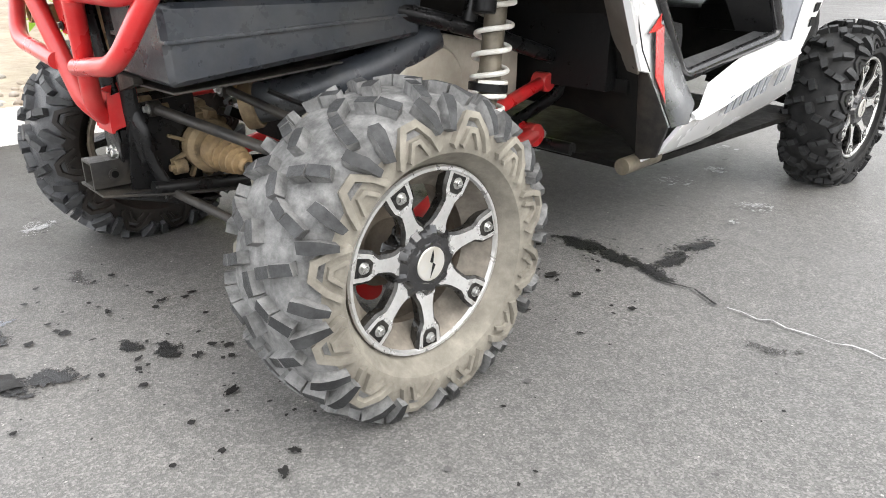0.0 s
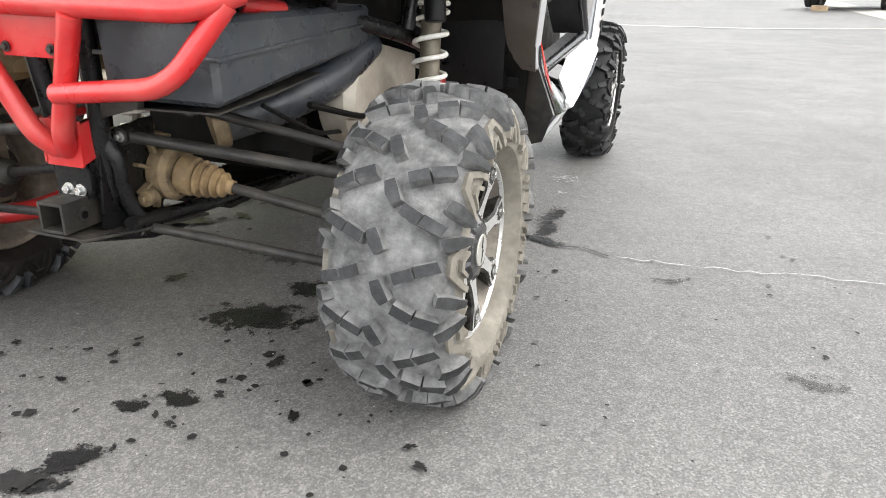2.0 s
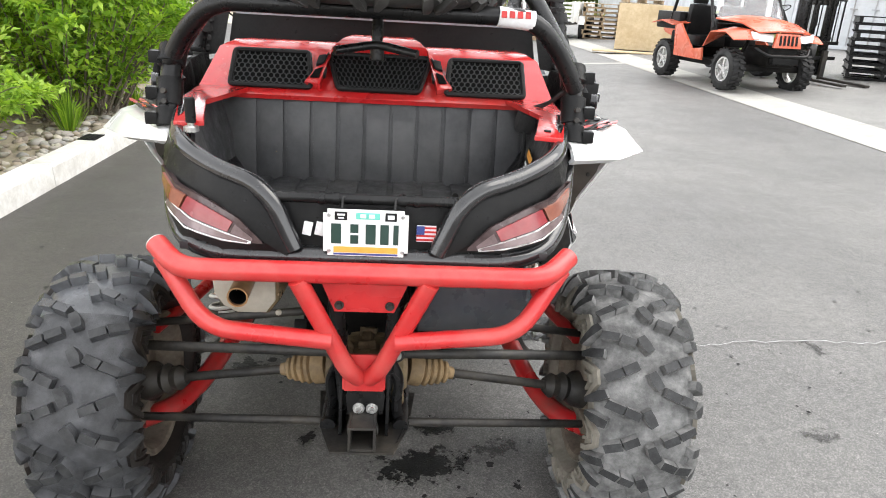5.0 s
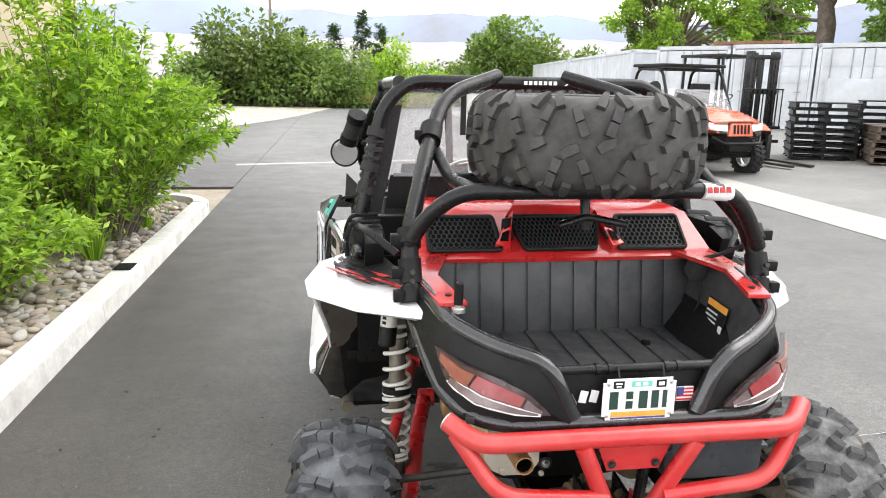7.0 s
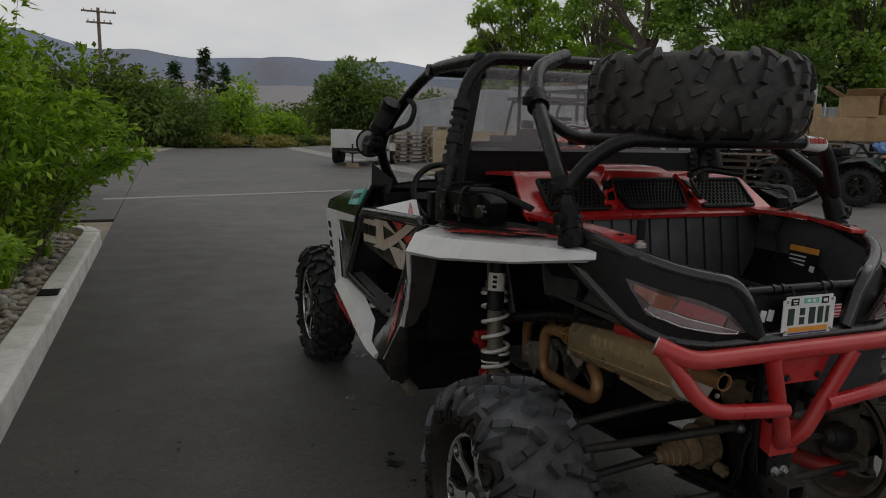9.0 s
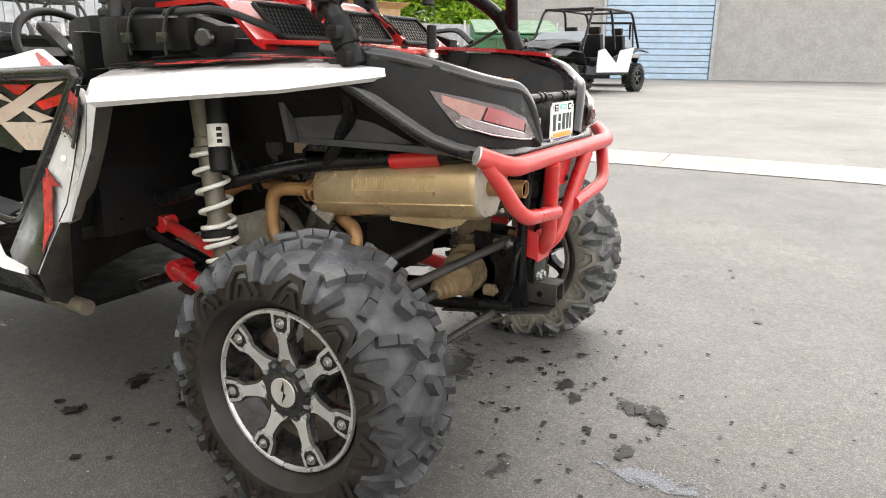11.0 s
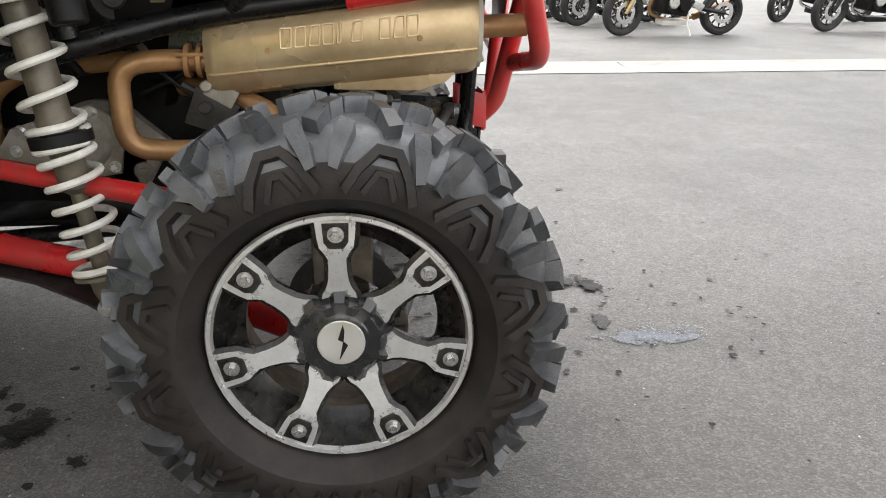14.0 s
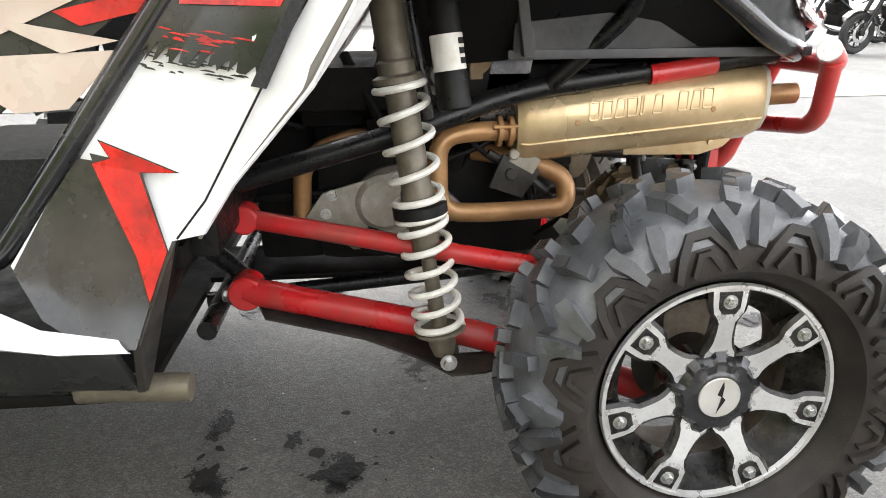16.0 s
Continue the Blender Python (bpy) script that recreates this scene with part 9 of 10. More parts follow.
LIME_PAINT = surf("lime_forklift_paint", (0.36, 0.5, 0.14), (0.44, 0.58, 0.2), 8, 0.45, 0, 0.05, 60, (0.28, 0.34, 0.14), 3, 0.3)
CHROME = surf("polished_metal", (0.6, 0.6, 0.6), (0.72, 0.72, 0.72), 30, 0.18, 1.0, 0, 1)
HEADLIGHT = surf("clear_headlamp", (0.6, 0.6, 0.6), (0.72, 0.72, 0.72), 30, 0.1, 0.2, 0, 1, coat=1.0)
DARK_SCREEN = glass_material("smoked_screen", (0.3, 0.33, 0.36), 0.05, 0.45)


def container(m, length, label, doors=True):
    """A corrugated shipping container, its door end at y = 0 and its length along +y."""
    ob = thing("shipping_container", label, "container", "containers", m)
    W, H = 2.44, 2.59
    bm = bmesh.new()
    for s in (1, -1):
        n = int(length / 0.14)
        rows = []
        for i in range(n + 1):
            x = s * (W / 2 - 0.02 - (0.036 if i % 4 in (1, 2) else 0))
            rows.append([(x, 0.1 + (length - 0.2) * i / n, 0.16), (x, 0.1 + (length - 0.2) * i / n, H - 0.12)])
        strip(bm, rows, 0.004)
    rows = []
    for i in range(25):
        rows.append([(-W / 2 + 0.06 + (W - 0.12) * i / 24, length - 0.03 - (0.03 if i % 4 in (1, 2) else 0), z) for z in (0.16, H - 0.12)])
    strip(bm, rows, 0.004)
    box(bm, (0, length / 2, H - 0.05), (W - 0.1, length - 0.1, 0.02))
    box(bm, (0, length / 2, 0.12), (W - 0.1, length - 0.1, 0.06))
    if not doors:
        strip(bm, [[(-W / 2 + 0.06 + (W - 0.12) * i / 24, 0.03 + (0.03 if i % 4 in (1, 2) else 0), z) for z in (0.16, H - 0.12)] for i in range(25)], 0.004)
    part("shell", bm, CONT, ob)
    bm = bmesh.new()
    for s in (1, -1):
        for y in (0.06, length - 0.06):
            box(bm, (s * (W / 2 - 0.05), y, H / 2), (0.1, 0.12, H), None, 0.01)
        for z in (0.08, H - 0.06):
            box(bm, (s * (W / 2 - 0.04), length / 2, z), (0.08, length, 0.12), None, 0.01)
    for z in (0.08, H - 0.06):
        for y in (0.05, length - 0.05):
            box(bm, (0, y, z), (W, 0.1, 0.13), None, 0.01)
    part("corner_frame", bm, CONT, ob)
    if doors:
        for s in (1, -1):
            bm = bmesh.new()
            box(bm, (s * 0.56, 0.03, H / 2), (1.1, 0.05, H - 0.3), None, 0.01)
            for z in (0.5, 1.05, 1.6, 2.1):
                box(bm, (s * 0.56, 0.0, z), (1.0, 0.02, 0.34), None, 0.008)
            d = part("door", bm, CONT, ob)
            for x in (0.28, 0.84):
                bm = bmesh.new()
                tube(bm, [(s * x, -0.03, 0.12), (s * x, -0.03, H - 0.1)], 0.018, 8)
                box(bm, (s * x, -0.035, 1.15), (0.2, 0.02, 0.04), None, 0.004)
                part("lock_rod", bm, CONT_DARK, d)
    return ob


def facing(x, y, fx, fy, z=None):
    """A pose on the ground whose +y points along (fx, fy)."""
    return pose(x, y, rise(x) if z is None else z, 0, 0, math.degrees(math.atan2(-fx, fy)))


back = (0.72, 0.695)
for i, (label, L) in enumerate((("pale grey shipping container end with lock rods", 6.06), ("pale grey shipping container, doors shut", 6.06), ("pale grey shipping container beside the pallets", 6.06), ("pale grey shipping container, one of a row", 6.06))):
    u = 1.22 + 2.5 * i
    container(facing(10.2 + 0.695 * u, 22.0 - 0.72 * u, *back), L, label)
container(facing(11.5, 24.2, 0.12, 0.99), 12.2, "long pale container seen from its side", False)
container(facing(13.1, 37.0, 0.12, 0.99), 12.2, "long pale container behind the trailer", False)
u = 1.22 + 2.5 * 2.05
bm = bmesh.new()
box(bm, (0, -0.12, 1.0), (2.0, 0.04, 1.15), None, 0.01)
for k in (-1, 1):
    box(bm, (k * 1.0, -0.13, 1.0), (0.05, 0.05, 1.2), None, 0.01)
box(bm, (0, -0.12, 0.22), (1.9, 0.04, 0.4))
panel = mesh_object("leaning_panel", bm, CONT)
panel.matrix_basis = facing(10.2 + 0.695 * u, 22.0 - 0.72 * u, *back)
tagged(panel, "pale grey panel standing before the containers", "panel")
for u, w in ((2.9, 2.2), (8.2, 1.9)):
    bm = bmesh.new()
    for k in range(5):
        box(bm, (0, 0.3 + 0.5 * k, 2.66 + 0.03 * (k % 2)), (w, 0.4, 0.09), pose(0, 0, 0, 0, 0, 3 * k - 6), 0.01)
    o = mesh_object("scrap_boards", bm, surf("rusty_board", (0.16, 0.07, 0.04), (0.26, 0.13, 0.08), 9, 0.9))
    o.matrix_basis = facing(10.2 + 0.695 * u, 22.0 - 0.72 * u, *back)
    tagged(o, "rust-brown boards on a container roof", "boards")


def knobby_wheel(parent, at, R=0.32, W=0.24, rim=None, spokes=5):
    """A small off-road wheel: lugged tyre and a spoked rim."""
    bm = bmesh.new()
    b = 0.58 * R
    turned(bm, [(-0.36 * W, b), (-0.5 * W, b + 0.25 * (R - b)), (-0.5 * W, R - 0.05), (-0.4 * W, R - 0.015), (0.4 * W, R - 0.015), (0.5 * W, R - 0.05), (0.5 * W, b + 0.25 * (R - b)), (0.36 * W, b)], 36, closed=True)
    bmesh.ops.recalc_face_normals(bm, faces=bm.faces[:])
    for i in range(22):
        q = 2 * math.pi * i / 22
        for s in (1, -1):
            m = Matrix.Rotation(q + (0.14 if s > 0 else 0), 4, "X") @ pose(s * 0.24 * W, 0, R - 0.004, 0, 0, 18 * s)
            box(bm, m.translation, (0.42 * W, 0.045, 0.03), m.to_3x3().to_4x4(), 0.004, segments=1)
    tyre = part("wheel", bm, RUBBER_BLACK, parent)
    tyre.matrix_basis = at
    bm = bmesh.new()
    turned(bm, [(0.3 * W, b * 1.02), (0.38 * W, b * 1.03), (0.38 * W, b * 0.9), (0.2 * W, b * 0.86), (-0.36 * W, b * 0.9), (-0.36 * W, b * 1.0)], 30, closed=True)
    for i in range(spokes):
        q = 2 * math.pi * i / spokes
        m = Matrix.Rotation(q, 4, "X")
        box(bm, m @ Vector((0.31 * W, 0, 0.5 * b)), (0.02, 0.26 * b, 0.95 * b), m, 0.004, taper=0.7)
    disc(bm, (0.2 * W, 0, 0), (1, 0, 0), 0.24 * b, 0.14 * W, 18, 0, 0.006)
    disc(bm, (0.0, 0, 0), (1, 0, 0), 0.8 * b, 0.01, 24)
    bmesh.ops.recalc_face_normals(bm, faces=bm.faces[:])
    part("rim", bm, rim or SILVER, tyre)
    return tyre


def work_buggy(m, body, label, roof=True, wheelbase=1.95, seats=1, track=0.62, crew=False, lamp_up=True):
    """A side-by-side seen mostly from its nose; +y is forward, the front axle at y = 0."""
    ob = thing("side_by_side", label, "off-road buggy", "", m)
    for s in (1, -1):
        for y in (0, -wheelbase):
            knobby_wheel(ob, pose(s * track, y, 0.32) if s > 0 else pose(s * track, y, 0.32, 0, 0, 180), rim=SILVER if roof else RIM_BLACK)
            b = bmesh.new()
            tube(b, [(s * 0.2, y + 0.1, 0.42), (s * (track - 0.06), y, 0.32)], 0.02, 8)
            tube(b, [(s * 0.2, y - 0.1, 0.42), (s * (track - 0.06), y, 0.32)], 0.02, 8)
            tube(b, [(s * 0.3, y, 0.85), (s * (track - 0.12), y, 0.4)], 0.03, 8)
            part("suspension_arm", b, DARK_GUTS if roof else surf("green_arm", (0.1, 0.3, 0.02), (0.14, 0.36, 0.03)), ob)
        b = bmesh.new()
        strip(b, [[(s * 0.44, 0.42, 0.80), (s * 0.80, 0.30, 0.78)], [(s * 0.44, 0.2, 0.93), (s * 0.83, 0.1, 0.88)], [(s * 0.46, -0.25, 0.95), (s * 0.84, -0.3, 0.86)], [(s * 0.48, -0.5, 0.80), (s * 0.80, -0.52, 0.62)]], 0.015)
        part("front_fender", b, body, ob)
        b = bmesh.new()
        slab(b, [(s * 0.78, -0.55, 0.40), (s * 0.78, -wheelbase + 0.5, 0.40), (s * 0.78, -wheelbase + 0.42, 0.9), (s * 0.78, -wheelbase + 0.6, 0.95), (s * 0.78, -0.9, 0.55), (s * 0.78, -0.58, 0.6)], (-0.04 * s, 0, 0), 0.015)
        part("side_panel", b, body, ob)
        b = bmesh.new()
        strip(b, [[(s * 0.50, -wheelbase + 0.45, 0.95), (s * 0.82, -wheelbase + 0.4, 0.9)], [(s * 0.50, -wheelbase, 1.0), (s * 0.84, -wheelbase, 0.96)], [(s * 0.5, -wheelbase - 0.4, 0.95), (s * 0.8, -wheelbase - 0.4, 0.9)]], 0.015)
        part("rear_fender", b, body, ob)
        b = bmesh.new()
        strip(b, [[(s * 0.26, 0.50, 0.78), (s * 0.52, 0.40, 0.80)], [(s * 0.22, 0.44, 0.89), (s * 0.56, 0.34, 0.92)]], -0.02 * s)
        part("headlamp", b, HEADLIGHT if roof else LENS_DARK, ob)
        b = bmesh.new()
        tube(b, [(s * 0.66, -0.52, 0.92), (s * 0.62, -0.95, 1.78), (s * 0.6, -1.75, 1.80), (s * 0.64, -1.95, 0.95)], 0.028, 10, 0.16)
        part("cage_side", b, BLACK_TUBE, ob)
    b = bmesh.new()
    strip(b, [[(-0.46, 0.40, 0.90), (-0.2, 0.5, 0.93), (0.2, 0.5, 0.93), (0.46, 0.40, 0.90)], [(-0.5, 0.0, 1.02), (-0.2, 0.05, 1.08), (0.2, 0.05, 1.08), (0.5, 0.0, 1.02)], [(-0.66, -0.5, 1.06), (-0.2, -0.5, 1.12), (0.2, -0.5, 1.12), (0.66, -0.5, 1.06)]], 0.02)
    box(b, (0, 0.0, 1.075), (0.26, 0.2, 0.05), None, 0.02)
    part("hood", b, body, ob)
    b = bmesh.new()
    slab(b, [(-0.24, 0.52, 0.70), (0.24, 0.52, 0.70), (0.2, 0.5, 0.91), (-0.2, 0.5, 0.91)], (0, -0.05, 0), 0.01)
    grill = part("nose", b, body, ob)
    for k in range(5):
        b = bmesh.new()
        slab(b, [(-0.14 + 0.07 * k - 0.018, 0.522, 0.74), (-0.14 + 0.07 * k + 0.018, 0.522, 0.74), (-0.14 + 0.07 * k + 0.015, 0.508, 0.885), (-0.14 + 0.07 * k - 0.015, 0.508, 0.885)], (0, 0.008, 0))
        part("grille_slot", b, INK_BLACK, grill)
    b = bmesh.new()
    tube(b, [(-0.48, 0.4, 0.68), (-0.34, 0.56, 0.58), (0.34, 0.56, 0.58), (0.48, 0.4, 0.68)], 0.025, 10, 0.08)
    box(b, (0, 0.5, 0.53), (0.46, 0.1, 0.16), None, 0.03)
    part("front_bumper", b, BLACK_PLASTIC, ob)
    b = bmesh.new()
    box(b, (0, -0.9, 0.36), (1.1, 2.2, 0.1), None, 0.03)
    box(b, (0, 0.1, 0.55), (0.5, 0.7, 0.3), None, 0.05)
    box(b, (0, -wheelbase, 0.6), (0.8, 0.7, 0.4), None, 0.05)
    part("chassis", b, DARK_GUTS, ob)
    b = bmesh.new()
    box(b, (0, -0.62, 0.96), (1.2, 0.2, 0.2), None, 0.04)
    part("dashboard", b, BLACK_PLASTIC, ob)
    rows = (-1.3, -2.3) if crew else (-1.3,)
    for y in rows:
        for s in (1, -1):
            b = bmesh.new()
            box(b, (0.3 * s, y, 0.68), (0.5, 0.5, 0.18), None, 0.05)
            box(b, (0.3 * s, y - 0.26, 1.0), (0.48, 0.14, 0.55), pose(0, 0, 0, -10), 0.05)
            box(b, (0.3 * s, y - 0.32, 1.36), (0.26, 0.1, 0.16), pose(0, 0, 0, -10), 0.04)
            part("seat", b, BLACK_PLASTIC, ob)
    b = bmesh.new()
    for y, z, w in ((-0.97, 1.78, 0.62), (-1.75, 1.80, 0.6), (-0.5, 0.98, 0.62)):
        tube(b, [(-w, y, z), (w, y, z)], 0.026, 10)
    if crew:
        for s in (1, -1):
            tube(b, [(s * 0.6, -1.7, 1.8), (s * 0.6, -2.7, 1.78), (s * 0.62, -3.1, 1.0)], 0.028, 10, 0.15)
        tube(b, [(-0.6, -2.7, 1.78), (0.6, -2.7, 1.78)], 0.026, 10)
    part("cage_bars", b, BLACK_TUBE, ob)
    b = bmesh.new()
    strip(b, [[(-0.62, -0.52, 1.06), (0.62, -0.52, 1.06)], [(-0.6, -0.78, 1.44 if roof else 1.3), (0.6, -0.78, 1.44 if roof else 1.3)]], 0.006)
    sc = part("windscreen", b, CLEAR if roof else DARK_SCREEN, ob)
    sc.visible_shadow = False
    b = bmesh.new()
    turned(b, [(0.012 * math.cos(q), 0.16 + 0.013 * math.sin(q)) for q in (2 * math.pi * k / 8 for k in range(8))], 24, pose(-0.3, -0.85, 1.08) @ Matrix.Rotation(radians(90), 4, "Z") @ Matrix.Rotation(radians(40), 4, "Y"), closed=True)
    part("steering_wheel", b, BLACK_PLASTIC, ob)
    if roof:
        b = bmesh.new()
        box(b, (0, -1.35, 1.855), (1.32, 1.0, 0.06), None, 0.025)
        part("roof", b, BLACK_PLASTIC, ob)
        b = bmesh.new()
        box(b, (0, -wheelbase - 0.1, 0.98), (1.3, 0.8, 0.3), None, 0.03)
        part("cargo_box", b, BLACK_PLASTIC, ob)
    return ob


work_buggy(facing(5.86, 9.72, 0.16, -0.985), ORANGE, "orange-red work buggy with a black roof in the yard")
work_buggy(facing(12.75, 4.75, -0.96, 0.22), SLATE, "grey and white long sport buggy in the yard", False, 2.9, crew=True, track=0.68)
work_buggy(facing(18.6, 5.0, -0.9, -0.3), BLACK_PLASTIC, "black buggy parked beside the brick building", False, 2.3, track=0.62)
bm = bmesh.new()
slab(bm, [(0.80, -0.9, 0.45), (0.80, -2.3, 0.45), (0.80, -2.5, 1.0), (0.80, -1.9, 0.92), (0.80, -1.75, 0.62), (0.80, -1.2, 0.95), (0.80, -0.95, 0.9)], (0.03, 0, 0), 0.005)
slab(bm, [(-0.80, -0.9, 0.45), (-0.80, -2.3, 0.45), (-0.80, -2.5, 1.0), (-0.80, -1.9, 0.92), (-0.80, -1.75, 0.62), (-0.80, -1.2, 0.95), (-0.80, -0.95, 0.9)], (-0.03, 0, 0), 0.005)
crew_ob = [o for o in scene.objects if o.name.startswith("side_by_side") and "grey and white" in o.get("label", "")][0]
part("white_door", bm, WHITE_GEL, crew_ob, "white door panels")

# ---- forklift ----
fl = thing("forklift", "dark forklift with a lime body and lowered forks", "forklift", "", facing(7.15, 12.0, 0.22, -0.975))
for s in (1, -1):
    for y, r in ((0.35, 0.32), (-1.1, 0.26)):
        b = bmesh.new()
        turned(b, [(-0.1, r * 0.55), (-0.12, r * 0.9), (-0.1, r), (0.1, r), (0.12, r * 0.9), (0.1, r * 0.55), (0.03, r * 0.5), (0.03, 0.05), (-0.03, 0.05)], 28, pose(0.46 * s, y, r), closed=True)
        bmesh.ops.recalc_face_normals(b, faces=b.faces[:])
        part("wheel", b, RUBBER_BLACK, fl)
    b = bmesh.new()
    box(b, (0.30 * s, 0.92, 1.1), (0.09, 0.16, 2.0), None, 0.01)
    box(b, (0.22 * s, 0.95, 1.1), (0.05, 0.1, 1.95), None, 0.008)
    part("mast_rail", b, BLACK_TUBE, fl)
    b = bmesh.new()
    slab(b, [(0.24 * s - 0.05, 1.06, 0.06), (0.24 * s + 0.05, 1.06, 0.06), (0.24 * s + 0.05, 2.15, 0.04), (0.24 * s - 0.05, 2.15, 0.04)], (0, 0, 0.04), 0.006)
    box(b, (0.24 * s, 1.07, 0.3), (0.1, 0.05, 0.5), None, 0.006)
    part("fork", b, DUSTY_STEEL, fl)
    for y in (0.45, -0.75):
        b = bmesh.new()
        tube(b, [(0.46 * s, y, 0.95), (0.44 * s, y - 0.1 if y > 0 else y, 2.02)], 0.03, 8)
        part("guard_post", b, BLACK_TUBE, fl)
GUARD = [("guard_bar", (0, 0.32 - 0.21 * k, 2.04), (0.90, 0.05, 0.05)) for k in range(6)] + [("guard_rail", (0.475 * k, -0.2, 2.04), (0.05, 1.25, 0.06)) for k in (1, -1)]
GUARD += [("mast_bar", (0, 0.98, z), (0.7, 0.06, 0.08)) for z in (0.2, 0.75, 1.35, 2.0)] + [("mast_cylinder", (0, 0.9, 1.3), (0.07, 0.07, 1.4))]
GUARD += [("carriage_bar", (0, 1.03, z), (1.0, 0.04, 0.06)) for z in (0.42, 0.68)] + [("backrest_bar", (-0.48 + 0.12 * k, 1.03, 1.05), (0.016, 0.02, 0.68)) for k in range(9)] + [("backrest_top", (0, 1.03, 1.405), (1.0, 0.03, 0.03))]
for name, c, size in GUARD:
    b = bmesh.new()
    box(b, c, size, None, 0.005)
    part(name, b, BLACK_TUBE, fl)
b = bmesh.new()
box(b, (0, -0.4, 0.55), (0.86, 1.5, 0.62), None, 0.06), box(b, (0, -1.15, 0.75), (0.9, 0.5, 0.75), None, 0.1)
part("body", b, LIME_PAINT, fl)
b = bmesh.new()
box(b, (0, -0.5, 0.98), (0.5, 0.5, 0.14), None, 0.04), box(b, (0, -0.74, 1.25), (0.48, 0.12, 0.5), None, 0.05)
part("seat", b, BLACK_PLASTIC, fl)
b = bmesh.new()
tube(b, [(0, 0.3, 0.9), (0, 0.05, 1.2)], 0.025, 8), turned(b, [(0.01, 0.13), (0.0, 0.15), (-0.01, 0.13)], 20, pose(0, 0.05, 1.22, 0, 0, 90) @ Matrix.Rotation(radians(60), 4, "Y"), closed=True)
part("steering_column", b, BLACK_PLASTIC, fl)


# ---- pallets, boxes, boards ----
def pallet_stack(m, n, mt, label, seed):
    """Pallets laid one on another; each has boards, bearers and skids of its own."""
    first = None
    for k in range(n):
        r = random.Random(seed + k)
        at = m @ pose(r.uniform(-0.03, 0.03), r.uniform(-0.03, 0.03), 0.137 * k, 0, 0, r.uniform(-3, 3))
        if first:
            copy_thing(first, at)
            continue
        first = thing("pallet", label, "pallet", "stacked pallets", at)
        for name, spots, size in (("board", [(0, -0.53 + 0.177 * j, 0.125) for j in range(7)], (1.2, 0.11, 0.02)), ("bearer", [(j * 0.55, 0, 0.07) for j in (-1, 0, 1)], (0.06, 1.16, 0.09)), ("skid", [(0, j * 0.5, 0.012) for j in (-1, 0, 1)], (1.2, 0.1, 0.02))):
            b = bmesh.new()
            box(b, (0, 0, 0), size, None, 0.003, segments=1)
            src = part(name, b, mt, first)
            for j, c in enumerate(spots):
                o = src if j == 0 else src.copy()
                if j:
                    scene.collection.objects.link(o)
                    o.parent = first
                o.matrix_basis = pose(*c, 0, 0, r.uniform(-1, 1))


pallet_stack(facing(8.95, 11.35, 0.5, 0.87), 8, BLACK_PLASTIC, "black plastic pallet in a stack", 10)
pallet_stack(facing(10.35, 11.2, 0.6, 0.8), 8, BLACK_PLASTIC, "black plastic pallet in a stack", 20)
pallet_stack(facing(9.75, 10.1, 0.5, 0.87), 5, PALLET_DARK, "dark wooden pallet in a low stack", 30)
pallet_stack(facing(11.0, 9.45, 0.5, 0.87), 6, PALLET_DARK, "dark wooden pallet in a low stack", 40)
pallet_stack(facing(6.6, 22.6, 0.2, 0.98), 8, PALLET, "pale wooden pallet stacked by the trailer", 50)
pallet_stack(facing(8.0, 23.0, 0.1, 0.99), 9, PALLET, "pale wooden pallet stacked by the trailer", 60)


def carton(m, size, seed, label, mt=CARD, flaps=False):
    r, b = random.Random(seed), bmesh.new()
    w, d, h = size
    box(b, (0, 0, h / 2), size, None, 0.012)
    box(b, (0, -d / 2 - 0.002, h / 2), (0.05, 0.004, h), None, 0)
    box(b, (0, 0, h + 0.002), (0.06, d, 0.004), None, 0)
    if flaps:
        slab(b, [(-w / 2, -d / 2, h), (w / 2, -d / 2, h), (w / 2 + 0.05, -d / 2 - 0.3, h + 0.12), (-w / 2 - 0.05, -d / 2 - 0.3, h + 0.1)], (0, 0, 0.008))
        slab(b, [(-w / 2, d / 2, h), (-w / 2, -d / 2, h), (-w / 2 - 0.3, -d / 2, h + 0.18), (-w / 2 - 0.28, d / 2, h + 0.2)], (0, 0, 0.008))
    o = mesh_object("cardboard_box", b, mt)
    o.matrix_basis = m
    return tagged(o, label, "box", "cardboard boxes")


bm = bmesh.new()
for x in (-1.2, 0, 1.2):
    for y in (-0.4, 0.4):
        box(bm, (x, y, 0.45), (0.07, 0.07, 0.9), None, 0.006)
box(bm, (0, 0, 0.92), (2.6, 0.95, 0.05), None, 0.006), box(bm, (0, 0, 0.3), (2.5, 0.9, 0.04), None, 0.006)
for k in range(6):
    box(bm, (-1.1 + 0.44 * k, -0.42, 0.6), (0.04, 0.04, 0.6), pose(0, 0, 0, 0, 25, 0), 0.004)
rack = mesh_object("timber_rack", bm, PALLET_DARK)
rack.matrix_basis = facing(11.6, 8.35, 0.5, 0.87)
tagged(rack, "dark timber rack loaded with boxes", "rack")
RZ = rise(11.6) + 0.95
for i, (dx, dy, dz, sz, rot) in enumerate(((-0.8, 0, 0, (0.7, 0.6, 0.45), 4), (-0.05, 0.05, 0, (0.75, 0.6, 0.5), -5), (0.75, 0, 0, (0.7, 0.6, 0.42), 8), (-0.5, 0, 0.46, (0.6, 0.5, 0.4), -8), (0.25, 0.05, 0.51, (0.8, 0.5, 0.3), 12))):
    carton(facing(11.6, 8.35, 0.5, 0.87, RZ) @ pose(dx, dy, dz, 0, 0, rot), sz, i, "brown cardboard box heaped on the rack", flaps=i in (3, 4))
